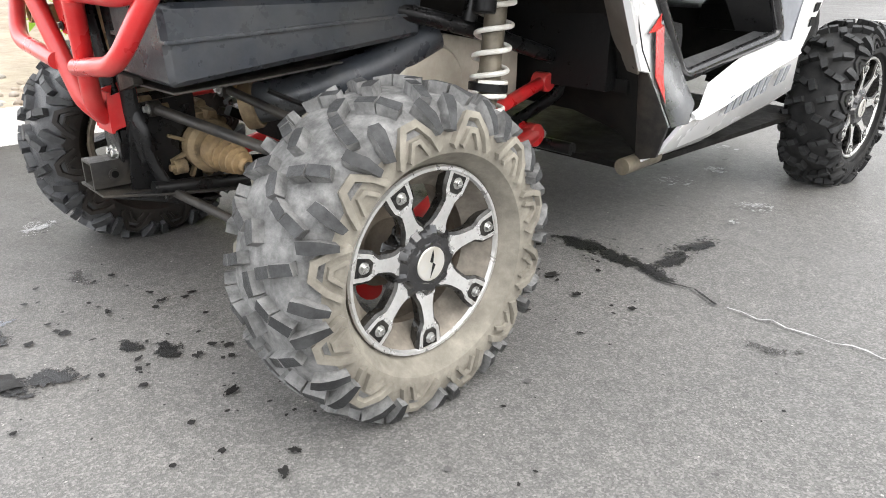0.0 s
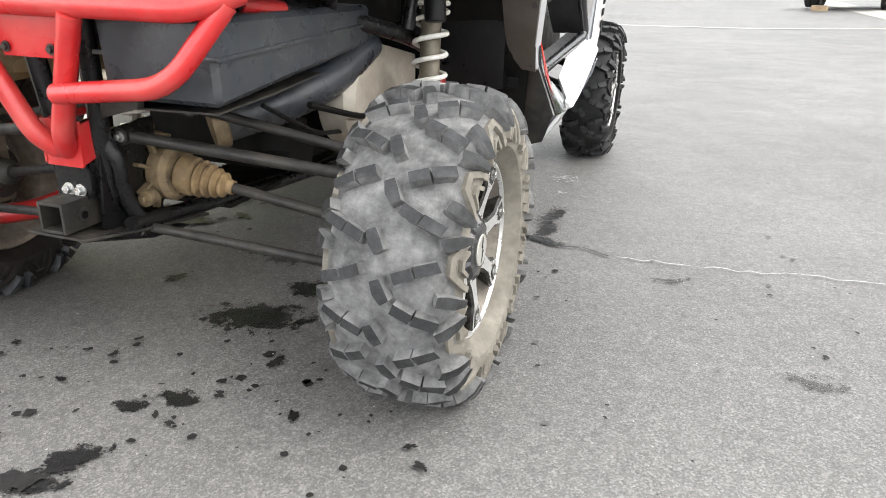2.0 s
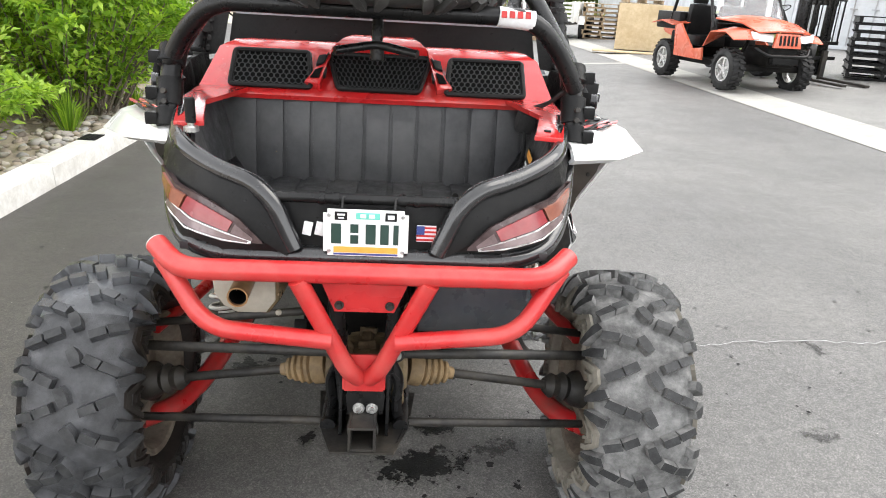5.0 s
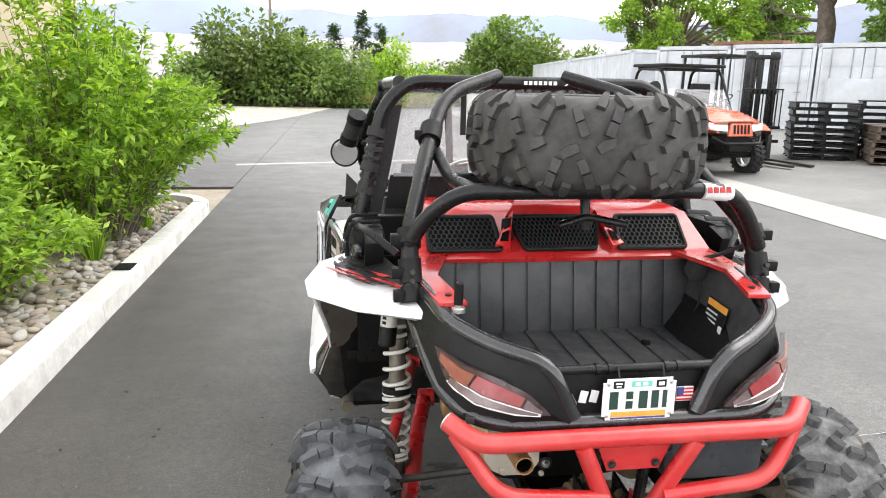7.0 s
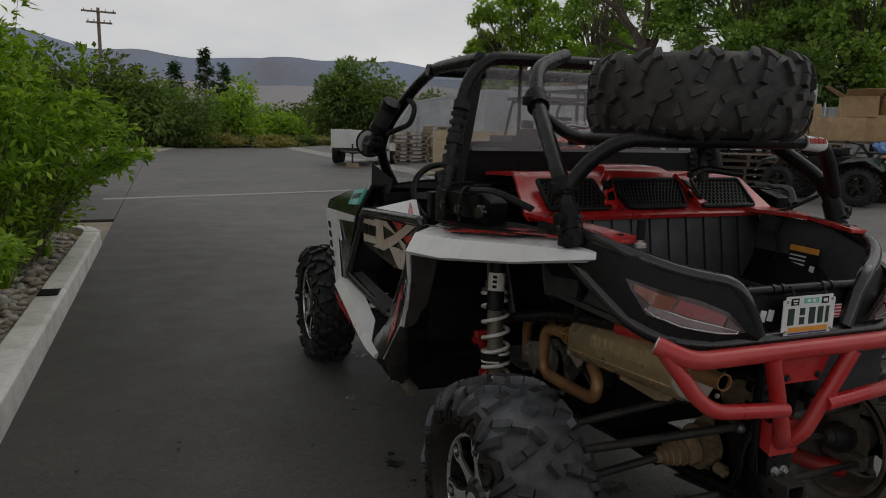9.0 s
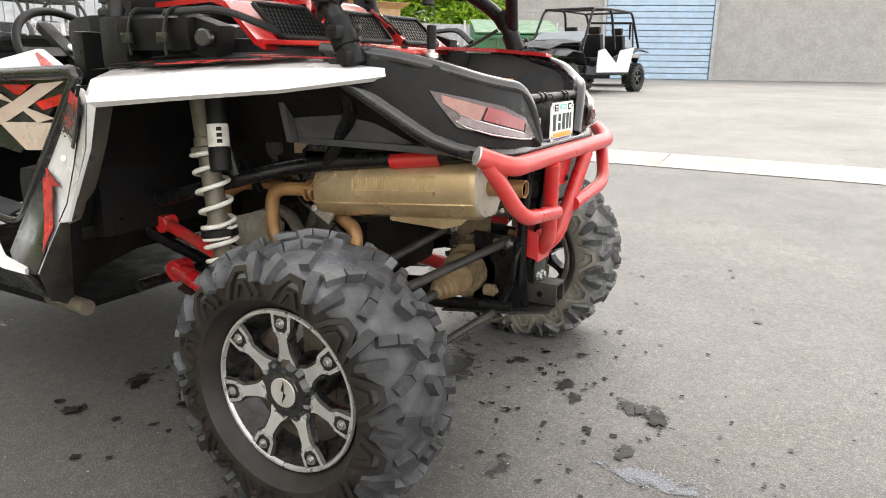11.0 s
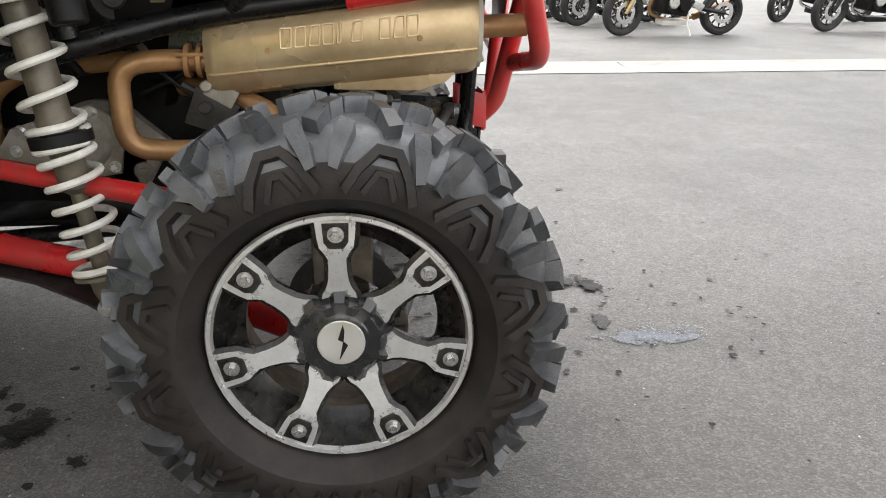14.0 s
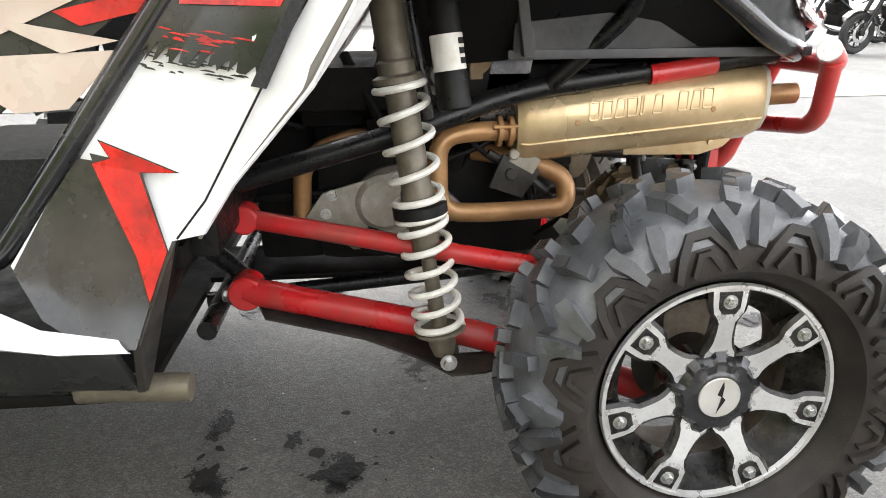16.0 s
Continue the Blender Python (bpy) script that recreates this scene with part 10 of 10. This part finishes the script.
carton(facing(10.9, 7.45, 0.3, 0.95) @ pose(0, 0, 0.02, 0, 24, 20), (0.8, 0.4, 1.0), 9, "large torn cardboard box leaning by the rack", flaps=True)
for i, (x, y, s) in enumerate(((13.85, 13.9, (0.7, 0.6, 0.55)), (14.55, 13.3, (0.7, 0.6, 0.6)), (15.25, 12.9, (0.8, 0.6, 0.55)), (14.1, 13.7, (0.7, 0.6, 0.5)), (14.85, 13.2, (0.7, 0.6, 0.5)))):
    z = rise(x) + (0.8 if i < 3 else 1.38)
    carton(facing(x, y, 0.6, 0.8, z), s, 20 + i, "brown cardboard box stacked on pallets")
pallet_stack(facing(14.15, 13.8, 0.6, 0.8), 6, PALLET_DARK, "dark wooden pallet under boxes", 70)
pallet_stack(facing(15.15, 13.0, 0.6, 0.8), 6, PALLET_DARK, "dark wooden pallet under boxes", 80)
foam = []
rnd = random.Random(77)
for i in range(9):
    u = i / 8
    lift = 0.16 * math.sin(math.pi * min(u * 1.15, 1)) ** 0.6 + 0.02
    foam.append([(11.75 - 1.45 * u + rnd.uniform(-0.06, 0.06), 6.15 + 0.75 * u + v * 0.42 + rnd.uniform(-0.06, 0.06), rise(11.0) + 0.03 + lift * (1 - v * v) * rnd.uniform(0.75, 1.25)) for v in (-1, -0.5, 0, 0.5, 1)])
b = bmesh.new()
strip(b, foam, 0.03)
tagged(mesh_object("packing_film", b, surf("cream_packing_film", (0.6, 0.56, 0.45), (0.74, 0.7, 0.58), 9, 0.55, 0, 0.3, 40, (0.5, 0.46, 0.36), 3, 0.3)), "crumpled cream packing film lying in the yard", "packing film")
for i, (x, y, a) in enumerate(((12.5, 6.75, 8), (12.75, 6.6, 20), (12.2, 7.0, -8))):
    b = bmesh.new()
    box(b, (0, 0, 0.012 + 0.025 * i), (2.4, 1.2, 0.02), None, 0.003)
    o = mesh_object("plywood_sheet", b, PLYWOOD)
    o.matrix_basis = pose(x, y, rise(x), 0, -1.5, a)
    tagged(o, "pale plywood sheet lying in the yard", "board", "plywood sheets")
big = carton(facing(6.9, 17.6, 0.3, 0.95), (2.3, 1.1, 1.15), 33, "large pale crate with a faded red oval")
big.data.materials[0] = PLYWOOD
b = bmesh.new()
t = bmesh.new()
bmesh.ops.create_circle(t, cap_ends=True, segments=28, radius=1.0)
merge(b, t, pose(0.45, -0.556, 0.62, 90, 0, 0) @ Matrix.Diagonal((0.42, 0.2, 1, 1)))
part("oval_mark", b, surf("faded_red_print", (0.5, 0.13, 0.08), (0.58, 0.2, 0.14), 20, 0.8), big)
b = bmesh.new()
box(b, (0, 0, 0.015), (2.6, 0.5, 0.03), None, 0.004)
o = mesh_object("plank", b, PLYWOOD)
o.matrix_basis = facing(6.2, 16.6, 0.3, 0.95)
tagged(o, "pale plank on the ground by the crate", "board")

# ---- trailer ----
tr = thing("utility_trailer", "white high-sided utility trailer with a slatted gate", "trailer", "", facing(4.9, 22.6, -0.42, -0.9))
for s in (1, -1):
    for y in (-0.4, -1.2):
        b = bmesh.new()
        turned(b, [(-0.09, 0.19), (-0.1, 0.3), (-0.08, 0.33), (0.08, 0.33), (0.1, 0.3), (0.09, 0.19), (0.05, 0.18), (0.05, 0.04), (-0.04, 0.04)], 26, pose(1.02 * s, y, 0.33), closed=True)
        bmesh.ops.recalc_face_normals(b, faces=b.faces[:])
        part("wheel", b, RUBBER_BLACK, tr)
    b = bmesh.new()
    box(b, (0.88 * s, -0.8, 0.88), (0.05, 3.4, 0.62), None, 0.01)
    for k in range(6):
        box(b, (0.92 * s, -2.4 + 0.64 * k, 0.88), (0.05, 0.06, 0.66), None, 0.006)
    part("side_wall", b, WHITE_STEEL, tr)
    b = bmesh.new()
    strip(b, [[(1.14 * s, -1.7, 0.5), (0.92 * s, -1.7, 0.5)], [(1.14 * s, -1.5, 0.76), (0.92 * s, -1.5, 0.76)], [(1.14 * s, -0.1, 0.76), (0.92 * s, -0.1, 0.76)], [(1.14 * s, 0.1, 0.5), (0.92 * s, 0.1, 0.5)]], 0.01)
    part("mudguard", b, WHITE_STEEL, tr)
b = bmesh.new()
box(b, (0, -0.8, 0.54), (1.76, 3.5, 0.1), None, 0.01)
part("deck", b, DUSTY_STEEL, tr)
b = bmesh.new()
box(b, (0.3, 0.92, 0.88), (1.1, 0.05, 0.62), None, 0.01)
part("front_wall", b, WHITE_STEEL, tr)
for k in range(5):
    b = bmesh.new()
    box(b, (-0.58, 0.94, 0.63 + 0.125 * k), (0.62, 0.03, 0.07), None, 0.006)
    part("slat", b, WHITE_STEEL, tr)
b = bmesh.new()
tube(b, [(-0.6, 0.9, 0.5), (0, 2.1, 0.47)], 0.04, 8), tube(b, [(0.6, 0.9, 0.5), (0, 2.1, 0.47)], 0.04, 8)
tube(b, [(0, 1.9, 0.75), (0, 1.9, 0.14)], 0.03, 8)
part("tongue", b, DUSTY_STEEL, tr)
b = bmesh.new()
box(b, (0, 1.9, 0.07), (0.4, 0.14, 0.14), None, 0.01)
o = mesh_object("wood_block", b, PALLET)
o.matrix_basis = tr.matrix_basis
tagged(o, "wooden block under the trailer jack", "block")

# ---- quad bike ----
atv = thing("quad_bike", "dark green quad bike with racks", "quad bike", "", facing(9.2, 6.65, 0.32, -0.947))
for s in (1, -1):
    for y in (0.0, -1.27):
        knobby_wheel(atv, pose(s * 0.42, y, 0.3) if s > 0 else pose(s * 0.42, y, 0.3, 0, 0, 180), 0.3, 0.22, RIM_BLACK)
    for y in (0.0, -1.27):
        b = bmesh.new()
        strip(b, [[(s * 0.16, y + 0.36, 0.62), (s * 0.52, y + 0.34, 0.56)], [(s * 0.16, y + 0.1, 0.76), (s * 0.56, y + 0.1, 0.72)], [(s * 0.16, y - 0.25, 0.74), (s * 0.55, y - 0.28, 0.66)], [(s * 0.2, y - 0.4, 0.6), (s * 0.5, y - 0.42, 0.5)]], 0.015)
        part("fender", b, surf("quad_green_plastic", (0.03, 0.045, 0.04), (0.045, 0.06, 0.055), 20, 0.35), atv)
    b = bmesh.new()
    strip(b, [[(s * 0.14, 0.42, 0.62), (s * 0.34, 0.38, 0.62)], [(s * 0.12, 0.38, 0.74), (s * 0.36, 0.32, 0.74)]], -0.02 * s)
    part("headlamp", b, HEADLIGHT, atv)
b = bmesh.new()
box(b, (0, 0.3, 0.66), (0.4, 0.2, 0.24), None, 0.05), box(b, (0, -0.5, 0.6), (0.4, 0.9, 0.35), None, 0.08), tube(b, [(-0.3, 0.42, 0.5), (0.3, 0.42, 0.5)], 0.03, 8)
part("body", b, BLACK_PLASTIC, atv)
b = bmesh.new()
box(b, (0, -0.75, 0.84), (0.32, 0.66, 0.12), None, 0.05)
part("seat", b, BLACK_PLASTIC, atv)
b = bmesh.new()
tube(b, [(-0.36, -0.3, 1.02), (-0.12, -0.18, 0.98), (0.12, -0.18, 0.98), (0.36, -0.3, 1.02)], 0.016, 8, 0.06), tube(b, [(0, -0.18, 0.98), (0, 0.02, 0.7)], 0.025, 8)
part("handlebar", b, BLACK_TUBE, atv)
for y in (0.15, -1.4):
    b = bmesh.new()
    for k in range(6):
        tube(b, [(-0.4 + 0.16 * k, y - 0.24, 0.84), (-0.4 + 0.16 * k, y + 0.24, 0.84)], 0.009, 6)
    tube(b, [(-0.42, y - 0.25, 0.845), (0.42, y - 0.25, 0.845), (0.42, y + 0.25, 0.845), (-0.42, y + 0.25, 0.845)], 0.012, 8, 0.05, closed=True)
    part("rack", b, BLACK_TUBE, atv)
b = bmesh.new()
for k in range(7):
    r = random.Random(k)
    box(b, (r.uniform(-0.15, 0.15), 0.12 + r.uniform(-0.1, 0.1), 0.92 + r.uniform(-0.02, 0.05)), (0.16, 0.14, 0.1), pose(0, 0, 0, r.uniform(-40, 40), r.uniform(-40, 40), 0), 0.04)
o = mesh_object("crumpled_bag", b, surf("blue_film", (0.08, 0.2, 0.5), (0.3, 0.45, 0.65), 12, 0.3))
o.matrix_basis = atv.matrix_basis
tagged(o, "crumpled blue plastic on the quad's rack", "bag")

# ---- dumpster, fence, brick building ----
du = thing("dumpster", "green steel dumpster with sloping lids", "dumpster", "", facing(17.6, 7.55, -0.85, -0.53))
b = bmesh.new()
slab(b, [(-1.2, 0.8, 0.1), (-1.2, 0.9, 1.35), (-1.2, -0.8, 1.75), (-1.2, -0.7, 0.1)], (2.4, 0, 0), 0.02)
for k in range(5):
    box(b, (-1.1 + 0.55 * k, 0.87, 0.75), (0.08, 0.1, 1.2), None, 0.01)
box(b, (0, 0.9, 1.3), (2.5, 0.1, 0.1), None, 0.01)
part("bin", b, GREEN_STEEL, du)
for s in (1, -1):
    b = bmesh.new()
    slab(b, [(0.61 * s - 0.58, 0.95, 1.38), (0.61 * s + 0.58, 0.95, 1.38), (0.61 * s + 0.58, -0.82, 1.80), (0.61 * s - 0.58, -0.82, 1.80)], (0, 0, 0.04), 0.01)
    part("lid", b, GREEN_STEEL, du)
r = random.Random(6)
heap = bmesh.new()
for k in range(16):
    tube(heap, [(r.uniform(-0.7, 0.7), r.uniform(-0.4, 0.4), 0.02), (r.uniform(-0.5, 0.5), r.uniform(-0.3, 0.3), r.uniform(0.4, 1.0))], 0.018, 6)
o = mesh_object("scrap_heap", heap, INK_RED)
o.matrix_basis = facing(15.7, 6.85, 0, 1)
tagged(o, "heap of coloured handles and scrap by the dumpster", "scrap", kind="stuff")
fence = thing("yard_fence", "grey sheet-metal yard fence", "fence", "", facing(17.5, 17.5, -0.66, -0.75))
for k in range(8):
    b = bmesh.new()
    box(b, (-1.0 - 2.0 * k, 0, 1.0), (1.96, 0.04, 2.0), None, 0.005)
    panel = part("panel", b, CONT_DARK, fence)
    for j in range(9):
        b = bmesh.new()
        box(b, (-1.9 + 0.22 * j - 2.0 * k, 0.036, 1.0), (0.05, 0.03, 1.9), None, 0.004, segments=1)
        part("rib", b, CONT_DARK, panel)
    b = bmesh.new()
    tube(b, [(-2.0 * k, 0, 0), (-2.0 * k, 0, 2.15)], 0.04, 8)
    part("post", b, STEEL, fence)
bb = thing("brick_building", "block building, red over grey, with a blue door", "building", "", facing(26.5, 11.2, -0.93, -0.36))
b = bmesh.new()
box(b, (-8.3, -3.2, 3.2), (17.4, 6.0, 6.4), None, 0.02)
part("wall", b, BRICK, bb)
WAINSCOT = bmesh.new()
box(WAINSCOT, (-8.3, -3.19, 1.7), (17.46, 6.06, 3.4), None, 0.01)
part("wall_base", WAINSCOT, BLOCK, bb)
for mt, first, last in ((BLOCK, 0, 17), (BRICK, 17, 32)):
    for z in range(first, last):
        b = bmesh.new()
        box(b, (-8.3, -0.165, 0.2 * z + 0.102), (17.4, 0.03, 0.188), None, 0.0)
        part("block_course", b, mt, bb)
door = bmesh.new()
for k in range(15):
    box(door, (-5.6, -0.08, 0.12 + 0.24 * k), (4.2, 0.06, 0.22), None, 0.02, segments=1)
part("roll_door", door, BLUE_DOOR, bb)
b = bmesh.new()
box(b, (-3.42, -0.06, 1.8), (0.14, 0.14, 3.7), None, 0.01), box(b, (-7.78, -0.06, 1.8), (0.14, 0.14, 3.7), None, 0.01), box(b, (-5.6, -0.06, 3.72), (4.5, 0.14, 0.16), None, 0.01)
part("door_frame", b, CONT_DARK, bb)

# ---- motorcycles ----
def motorcycle(m, tint, label, seed, steer=0.0, naked=True):
    """A standing motorcycle; +y is forward, the rear axle at y = 0, leaning on its stand."""
    ob = thing("motorcycle", label, "motorcycle", "parked motorcycles", m @ pose(0, 0, 0, 0, -7, 0))
    WB, R = 1.46, 0.31
    for name, y, w, st in (("rear_wheel", 0.0, 0.17, 0), ("front_wheel", WB, 0.12, steer)):
        b = bmesh.new()
        k = Matrix.Translation((0, y, R)) @ Matrix.Rotation(radians(st), 4, "Z")
        prof = [(-0.3 * w, 0.215), (-0.46 * w, 0.25), (-0.42 * w, 0.285), (-0.22 * w, 0.305), (0, R), (0.22 * w, 0.305), (0.42 * w, 0.285), (0.46 * w, 0.25), (0.3 * w, 0.215)]
        turned(b, prof, 44, k, closed=True)
        bmesh.ops.recalc_face_normals(b, faces=b.faces[:])
        wh = part(name, b, RUBBER_BLACK, ob)
        b = bmesh.new()
        turned(b, [(-0.3 * w, 0.222), (-0.32 * w, 0.212), (-0.2 * w, 0.195), (0.2 * w, 0.195), (0.32 * w, 0.212), (0.3 * w, 0.222)], 40, k, closed=True)
        for i in range(10):
            q = Matrix.Rotation(2 * math.pi * i / 10, 4, "X")
            box(b, k @ (q @ Vector((0, 0, 0.12))), (0.018, 0.02, 0.16), k.to_3x3().to_4x4() @ q, 0.003, segments=1)
        turned(b, [(-0.06, 0.03), (-0.06, 0.045), (0.06, 0.045), (0.06, 0.03)], 20, k, closed=True)
        part("rim", b, RIM_BLACK, wh)
        for s in ((1, -1) if y else (-1,)):
            b = bmesh.new()
            turned(b, [(s * 0.062, 0.09), (s * 0.062, 0.145), (s * 0.067, 0.145), (s * 0.067, 0.09)], 34, k, closed=True)
            bmesh.ops.recalc_face_normals(b, faces=b.faces[:])
            part("brake_disc", b, CHROME, wh)
    for s in (1, -1):
        b = bmesh.new()
        tube(b, [(s * 0.1, WB, R), (s * 0.1, WB - 0.14, 0.62)], 0.027, 10), tube(b, [(s * 0.1, WB - 0.14, 0.62), (s * 0.1, WB - 0.29, 0.98)], 0.034, 10)
        part("fork_leg", b, surf("bronze_fork", (0.4, 0.28, 0.12), (0.5, 0.36, 0.18), 20, 0.3, 0.6) if seed == 1 else BLACK_TUBE, ob)
        b = bmesh.new()
        box(b, (s * 0.1, WB - 0.07, R + 0.13), (0.04, 0.06, 0.11), pose(0, 0, 0, 20), 0.01)
        part("brake_caliper", b, STEEL, ob)
        b = bmesh.new()
        tube(b, [(s * 0.1, 0.0, R), (s * 0.09, 0.25, 0.35), (s * 0.08, 0.5, 0.42)], 0.03, 8, 0.1)
        part("swing_arm", b, BLACK_TUBE, ob)
    b = bmesh.new()
    strip(b, [[(x, WB + 0.34 * math.sin(q), R + 0.345 * math.cos(q)) for x in (-0.07, 0, 0.07)] for q in (radians(a) for a in (-70, -45, -20, 5, 30, 50))], 0.006)
    part("front_mudguard", b, tint, ob)
    b = bmesh.new()
    box(b, (0, 0.78, 0.42), (0.34, 0.42, 0.26), pose(0, 0, 0, 8), 0.05), box(b, (0, 0.9, 0.62), (0.3, 0.26, 0.26), pose(0, 0, 0, -25), 0.04)
    for s in (1, -1):
        disc(b, (s * 0.15, 0.66, 0.43), (s, 0, 0), 0.095, 0.06, 24, 0, 0.015), disc(b, (s * 0.15, 0.86, 0.4), (s, 0, 0), 0.07, 0.05, 22, 0, 0.012)
        for k in range(6):
            box(b, (s * 0.13, 0.93, 0.56 + 0.03 * k), (0.08, 0.2, 0.008), pose(0, 0, 0, -25), 0.002, segments=1)
    part("engine", b, DARK_GUTS, ob)
    b = bmesh.new()
    disc(b, (-0.2, 0.84, 0.46), (-1, 0, 0), 0.075, 0.03, 26, 0, 0.008)
    part("engine_cover", b, STEEL, ob)
    b = bmesh.new()
    for s in (1, -1):
        tube(b, [(s * 0.05, WB - 0.3, 0.92), (s * 0.16, 0.95, 0.72), (s * 0.15, 0.5, 0.45)], 0.022, 8, 0.08), tube(b, [(s * 0.14, 0.55, 0.7), (s * 0.1, -0.1, 0.9)], 0.018, 8)
    part("frame", b, BLACK_TUBE, ob)
    b = bmesh.new()
    tube(b, [(0.06, 1.02, 0.5), (0.1, 1.06, 0.3), (0.08, 0.8, 0.2), (0.1, 0.5, 0.2), (0.14, 0.3, 0.24)], 0.024, 10, 0.1), tube(b, [(0.13, 0.34, 0.23), (0.17, 0.0, 0.34), (0.18, -0.25, 0.42)], 0.05, 12, 0.06)
    part("exhaust", b, HOT_PIPE if seed == 1 else CHROME, ob)
    b = bmesh.new()
    box(b, (0, 0.72, 0.185), (0.22, 0.4, 0.07), None, 0.02)
    part("belly_pan", b, surf("pale_belly", (0.45, 0.43, 0.38), (0.55, 0.52, 0.46), 20, 0.4) if seed == 1 else BLACK_PLASTIC, ob)
    b = bmesh.new()
    tube(b, [(-0.13, 0.56, 0.33), (-0.20, 0.60, 0.18), (-0.27, 0.56, 0.035)], 0.013, 8, 0.03)
    part("kickstand", b, WHITE_STEEL if seed == 1 else STEEL, ob)
    b = bmesh.new()
    box(b, (-0.17, 0.46, 0.42), (0.03, 0.16, 0.10), pose(0, 0, 0, 30), 0.01), box(b, (-0.22, 0.40, 0.34), (0.1, 0.03, 0.02), None, 0.006)
    part("foot_peg", b, STEEL, ob)
    b = bmesh.new()
    t = bmesh.new()
    bmesh.ops.create_uvsphere(t, u_segments=20, v_segments=12, radius=1.0)
    merge(b, t, pose(0, 0.86, 0.88, -8) @ Matrix.Diagonal((0.15, 0.30, 0.15, 1)))
    part("tank", b, tint, ob)
    b = bmesh.new()
    box(b, (0, 0.38, 0.86), (0.26, 0.6, 0.09), pose(0, 0, 0, -4), 0.04), box(b, (0, -0.05, 0.92), (0.18, 0.4, 0.08), pose(0, 0, 0, -12), 0.03)
    part("seat", b, BLACK_PLASTIC, ob)
    b = bmesh.new()
    tube(b, [(-0.36, WB - 0.45, 1.07), (-0.12, WB - 0.32, 1.03), (0.12, WB - 0.32, 1.03), (0.36, WB - 0.45, 1.07)], 0.013, 8, 0.06)
    part("handlebar", b, BLACK_TUBE, ob)
    b = bmesh.new()
    disc(b, (0, WB - 0.2, 0.92), (0, 1, -0.1), 0.09, 0.06, 24, 0, 0.02)
    part("headlamp", b, HEADLIGHT, ob)
    if not naked:
        b = bmesh.new()
        for s in (1, -1):
            slab(b, [(s * 0.2, 1.1, 0.85), (s * 0.22, 0.6, 0.75), (s * 0.2, 0.55, 0.4), (s * 0.2, 0.95, 0.35), (s * 0.2, 1.12, 0.6)], (0.02 * s, 0, 0), 0.01)
        part("fairing", b, tint, ob)
    return ob


WHITE_TANK, GREEN_TANK, RED_TANK = WHITE_GEL, surf("vivid_green_paint", (0.1, 0.45, 0.02), (0.14, 0.52, 0.04), 12, 0.25, coat=0.5), surf("deep_red_paint", (0.25, 0.012, 0.015), (0.3, 0.02, 0.02), 12, 0.25, coat=0.5)
motorcycle(facing(8.36, -4.86, -0.10, 0.995), WHITE_TANK, "white naked motorcycle leaning on its stand", 1, 8)
motorcycle(facing(9.95, -4.7, -0.05, 0.998), GREY_GRAPHIC, "grey motorcycle parked in a row", 2, 8)
motorcycle(facing(10.75, -4.7, -0.05, 0.998), INK_BLUE, "dark blue motorcycle parked in a row", 3, 8)
motorcycle(facing(12.0, -4.7, -0.05, 0.998), GREEN_TANK, "vivid green sport motorcycle parked in a row", 4, 8, False)
motorcycle(facing(13.2, -4.7, -0.05, 0.998), BLACK_PLASTIC, "black motorcycle parked in a row", 5, 8)
motorcycle(facing(8.75, -8.1, -0.06, 0.998), GREY_GRAPHIC, "charcoal motorcycle in the second row", 6, 10)
motorcycle(facing(10.55, -8.35, -0.06, 0.998), RED_TANK, "dark red cruiser motorcycle in the second row", 7, 24)
motorcycle(facing(10.0, -10.6, -0.06, 0.998), BLACK_PLASTIC, "black motorcycle in the second row", 8, 10)

# ---- river stones in the bed, the last pieces ----
bed = bpy.data.objects["planting_bed"]
shapes = []
for k in range(7):
    r = random.Random(100 + k)
    b = bmesh.new()
    bmesh.ops.create_icosphere(b, subdivisions=2, radius=1.0)
    off = Vector((r.uniform(0, 9), r.uniform(0, 9), r.uniform(0, 9)))
    for v in b.verts:
        v.co *= 1 + 0.28 * noise.noise(v.co * 0.9 + off)
        v.co = Vector((v.co.x, v.co.y * r.uniform(0.95, 1.05) * 0.72, v.co.z * 0.46))
    for f in b.faces:
        f.smooth = True
    me = bpy.data.meshes.new("stone")
    b.to_mesh(me)
    b.free()
    me.materials.append(STONE)
    shapes.append(me)
r = random.Random(77)
for i in range(300):
    u = r.random()
    y = 0.6 + 6.4 * u
    x = -2.47 - abs(r.gauss(0, 0.28))
    s = r.uniform(0.025, 0.062)
    ob = new("stone", r.choice(shapes))
    ob.parent = bed
    ob.matrix_basis = Matrix.Translation((x, y, 0.09 + 0.30 * s + r.uniform(0, 0.012))) @ Euler((r.uniform(-0.3, 0.3), r.uniform(-0.3, 0.3), r.uniform(0, 6.28))).to_matrix().to_4x4() @ Matrix.Diagonal((s, s, s, 1))
verts, faces = [], []
base = [v.co.copy() for v in shapes[0].vertices]
poly = [tuple(p.vertices) for p in shapes[0].polygons]
for i in range(900):
    x, y, s = -2.46 - r.random() ** 1.4 * 1.5, r.uniform(-1.5, 7.4), r.uniform(0.018, 0.05)
    m = Matrix.Translation((x, y, 0.088 + 0.25 * s)) @ Euler((r.uniform(-0.4, 0.4), r.uniform(-0.4, 0.4), r.uniform(0, 6.28))).to_matrix().to_4x4() @ Matrix.Diagonal((s, s, s, 1))
    k = len(verts)
    verts += [m @ v for v in base]
    faces += [tuple(k + j for j in p) for p in poly]
tagged(pydata("stone_fill", verts, faces, STONE, bed, True), "brown and grey river stones", kind="stuff")
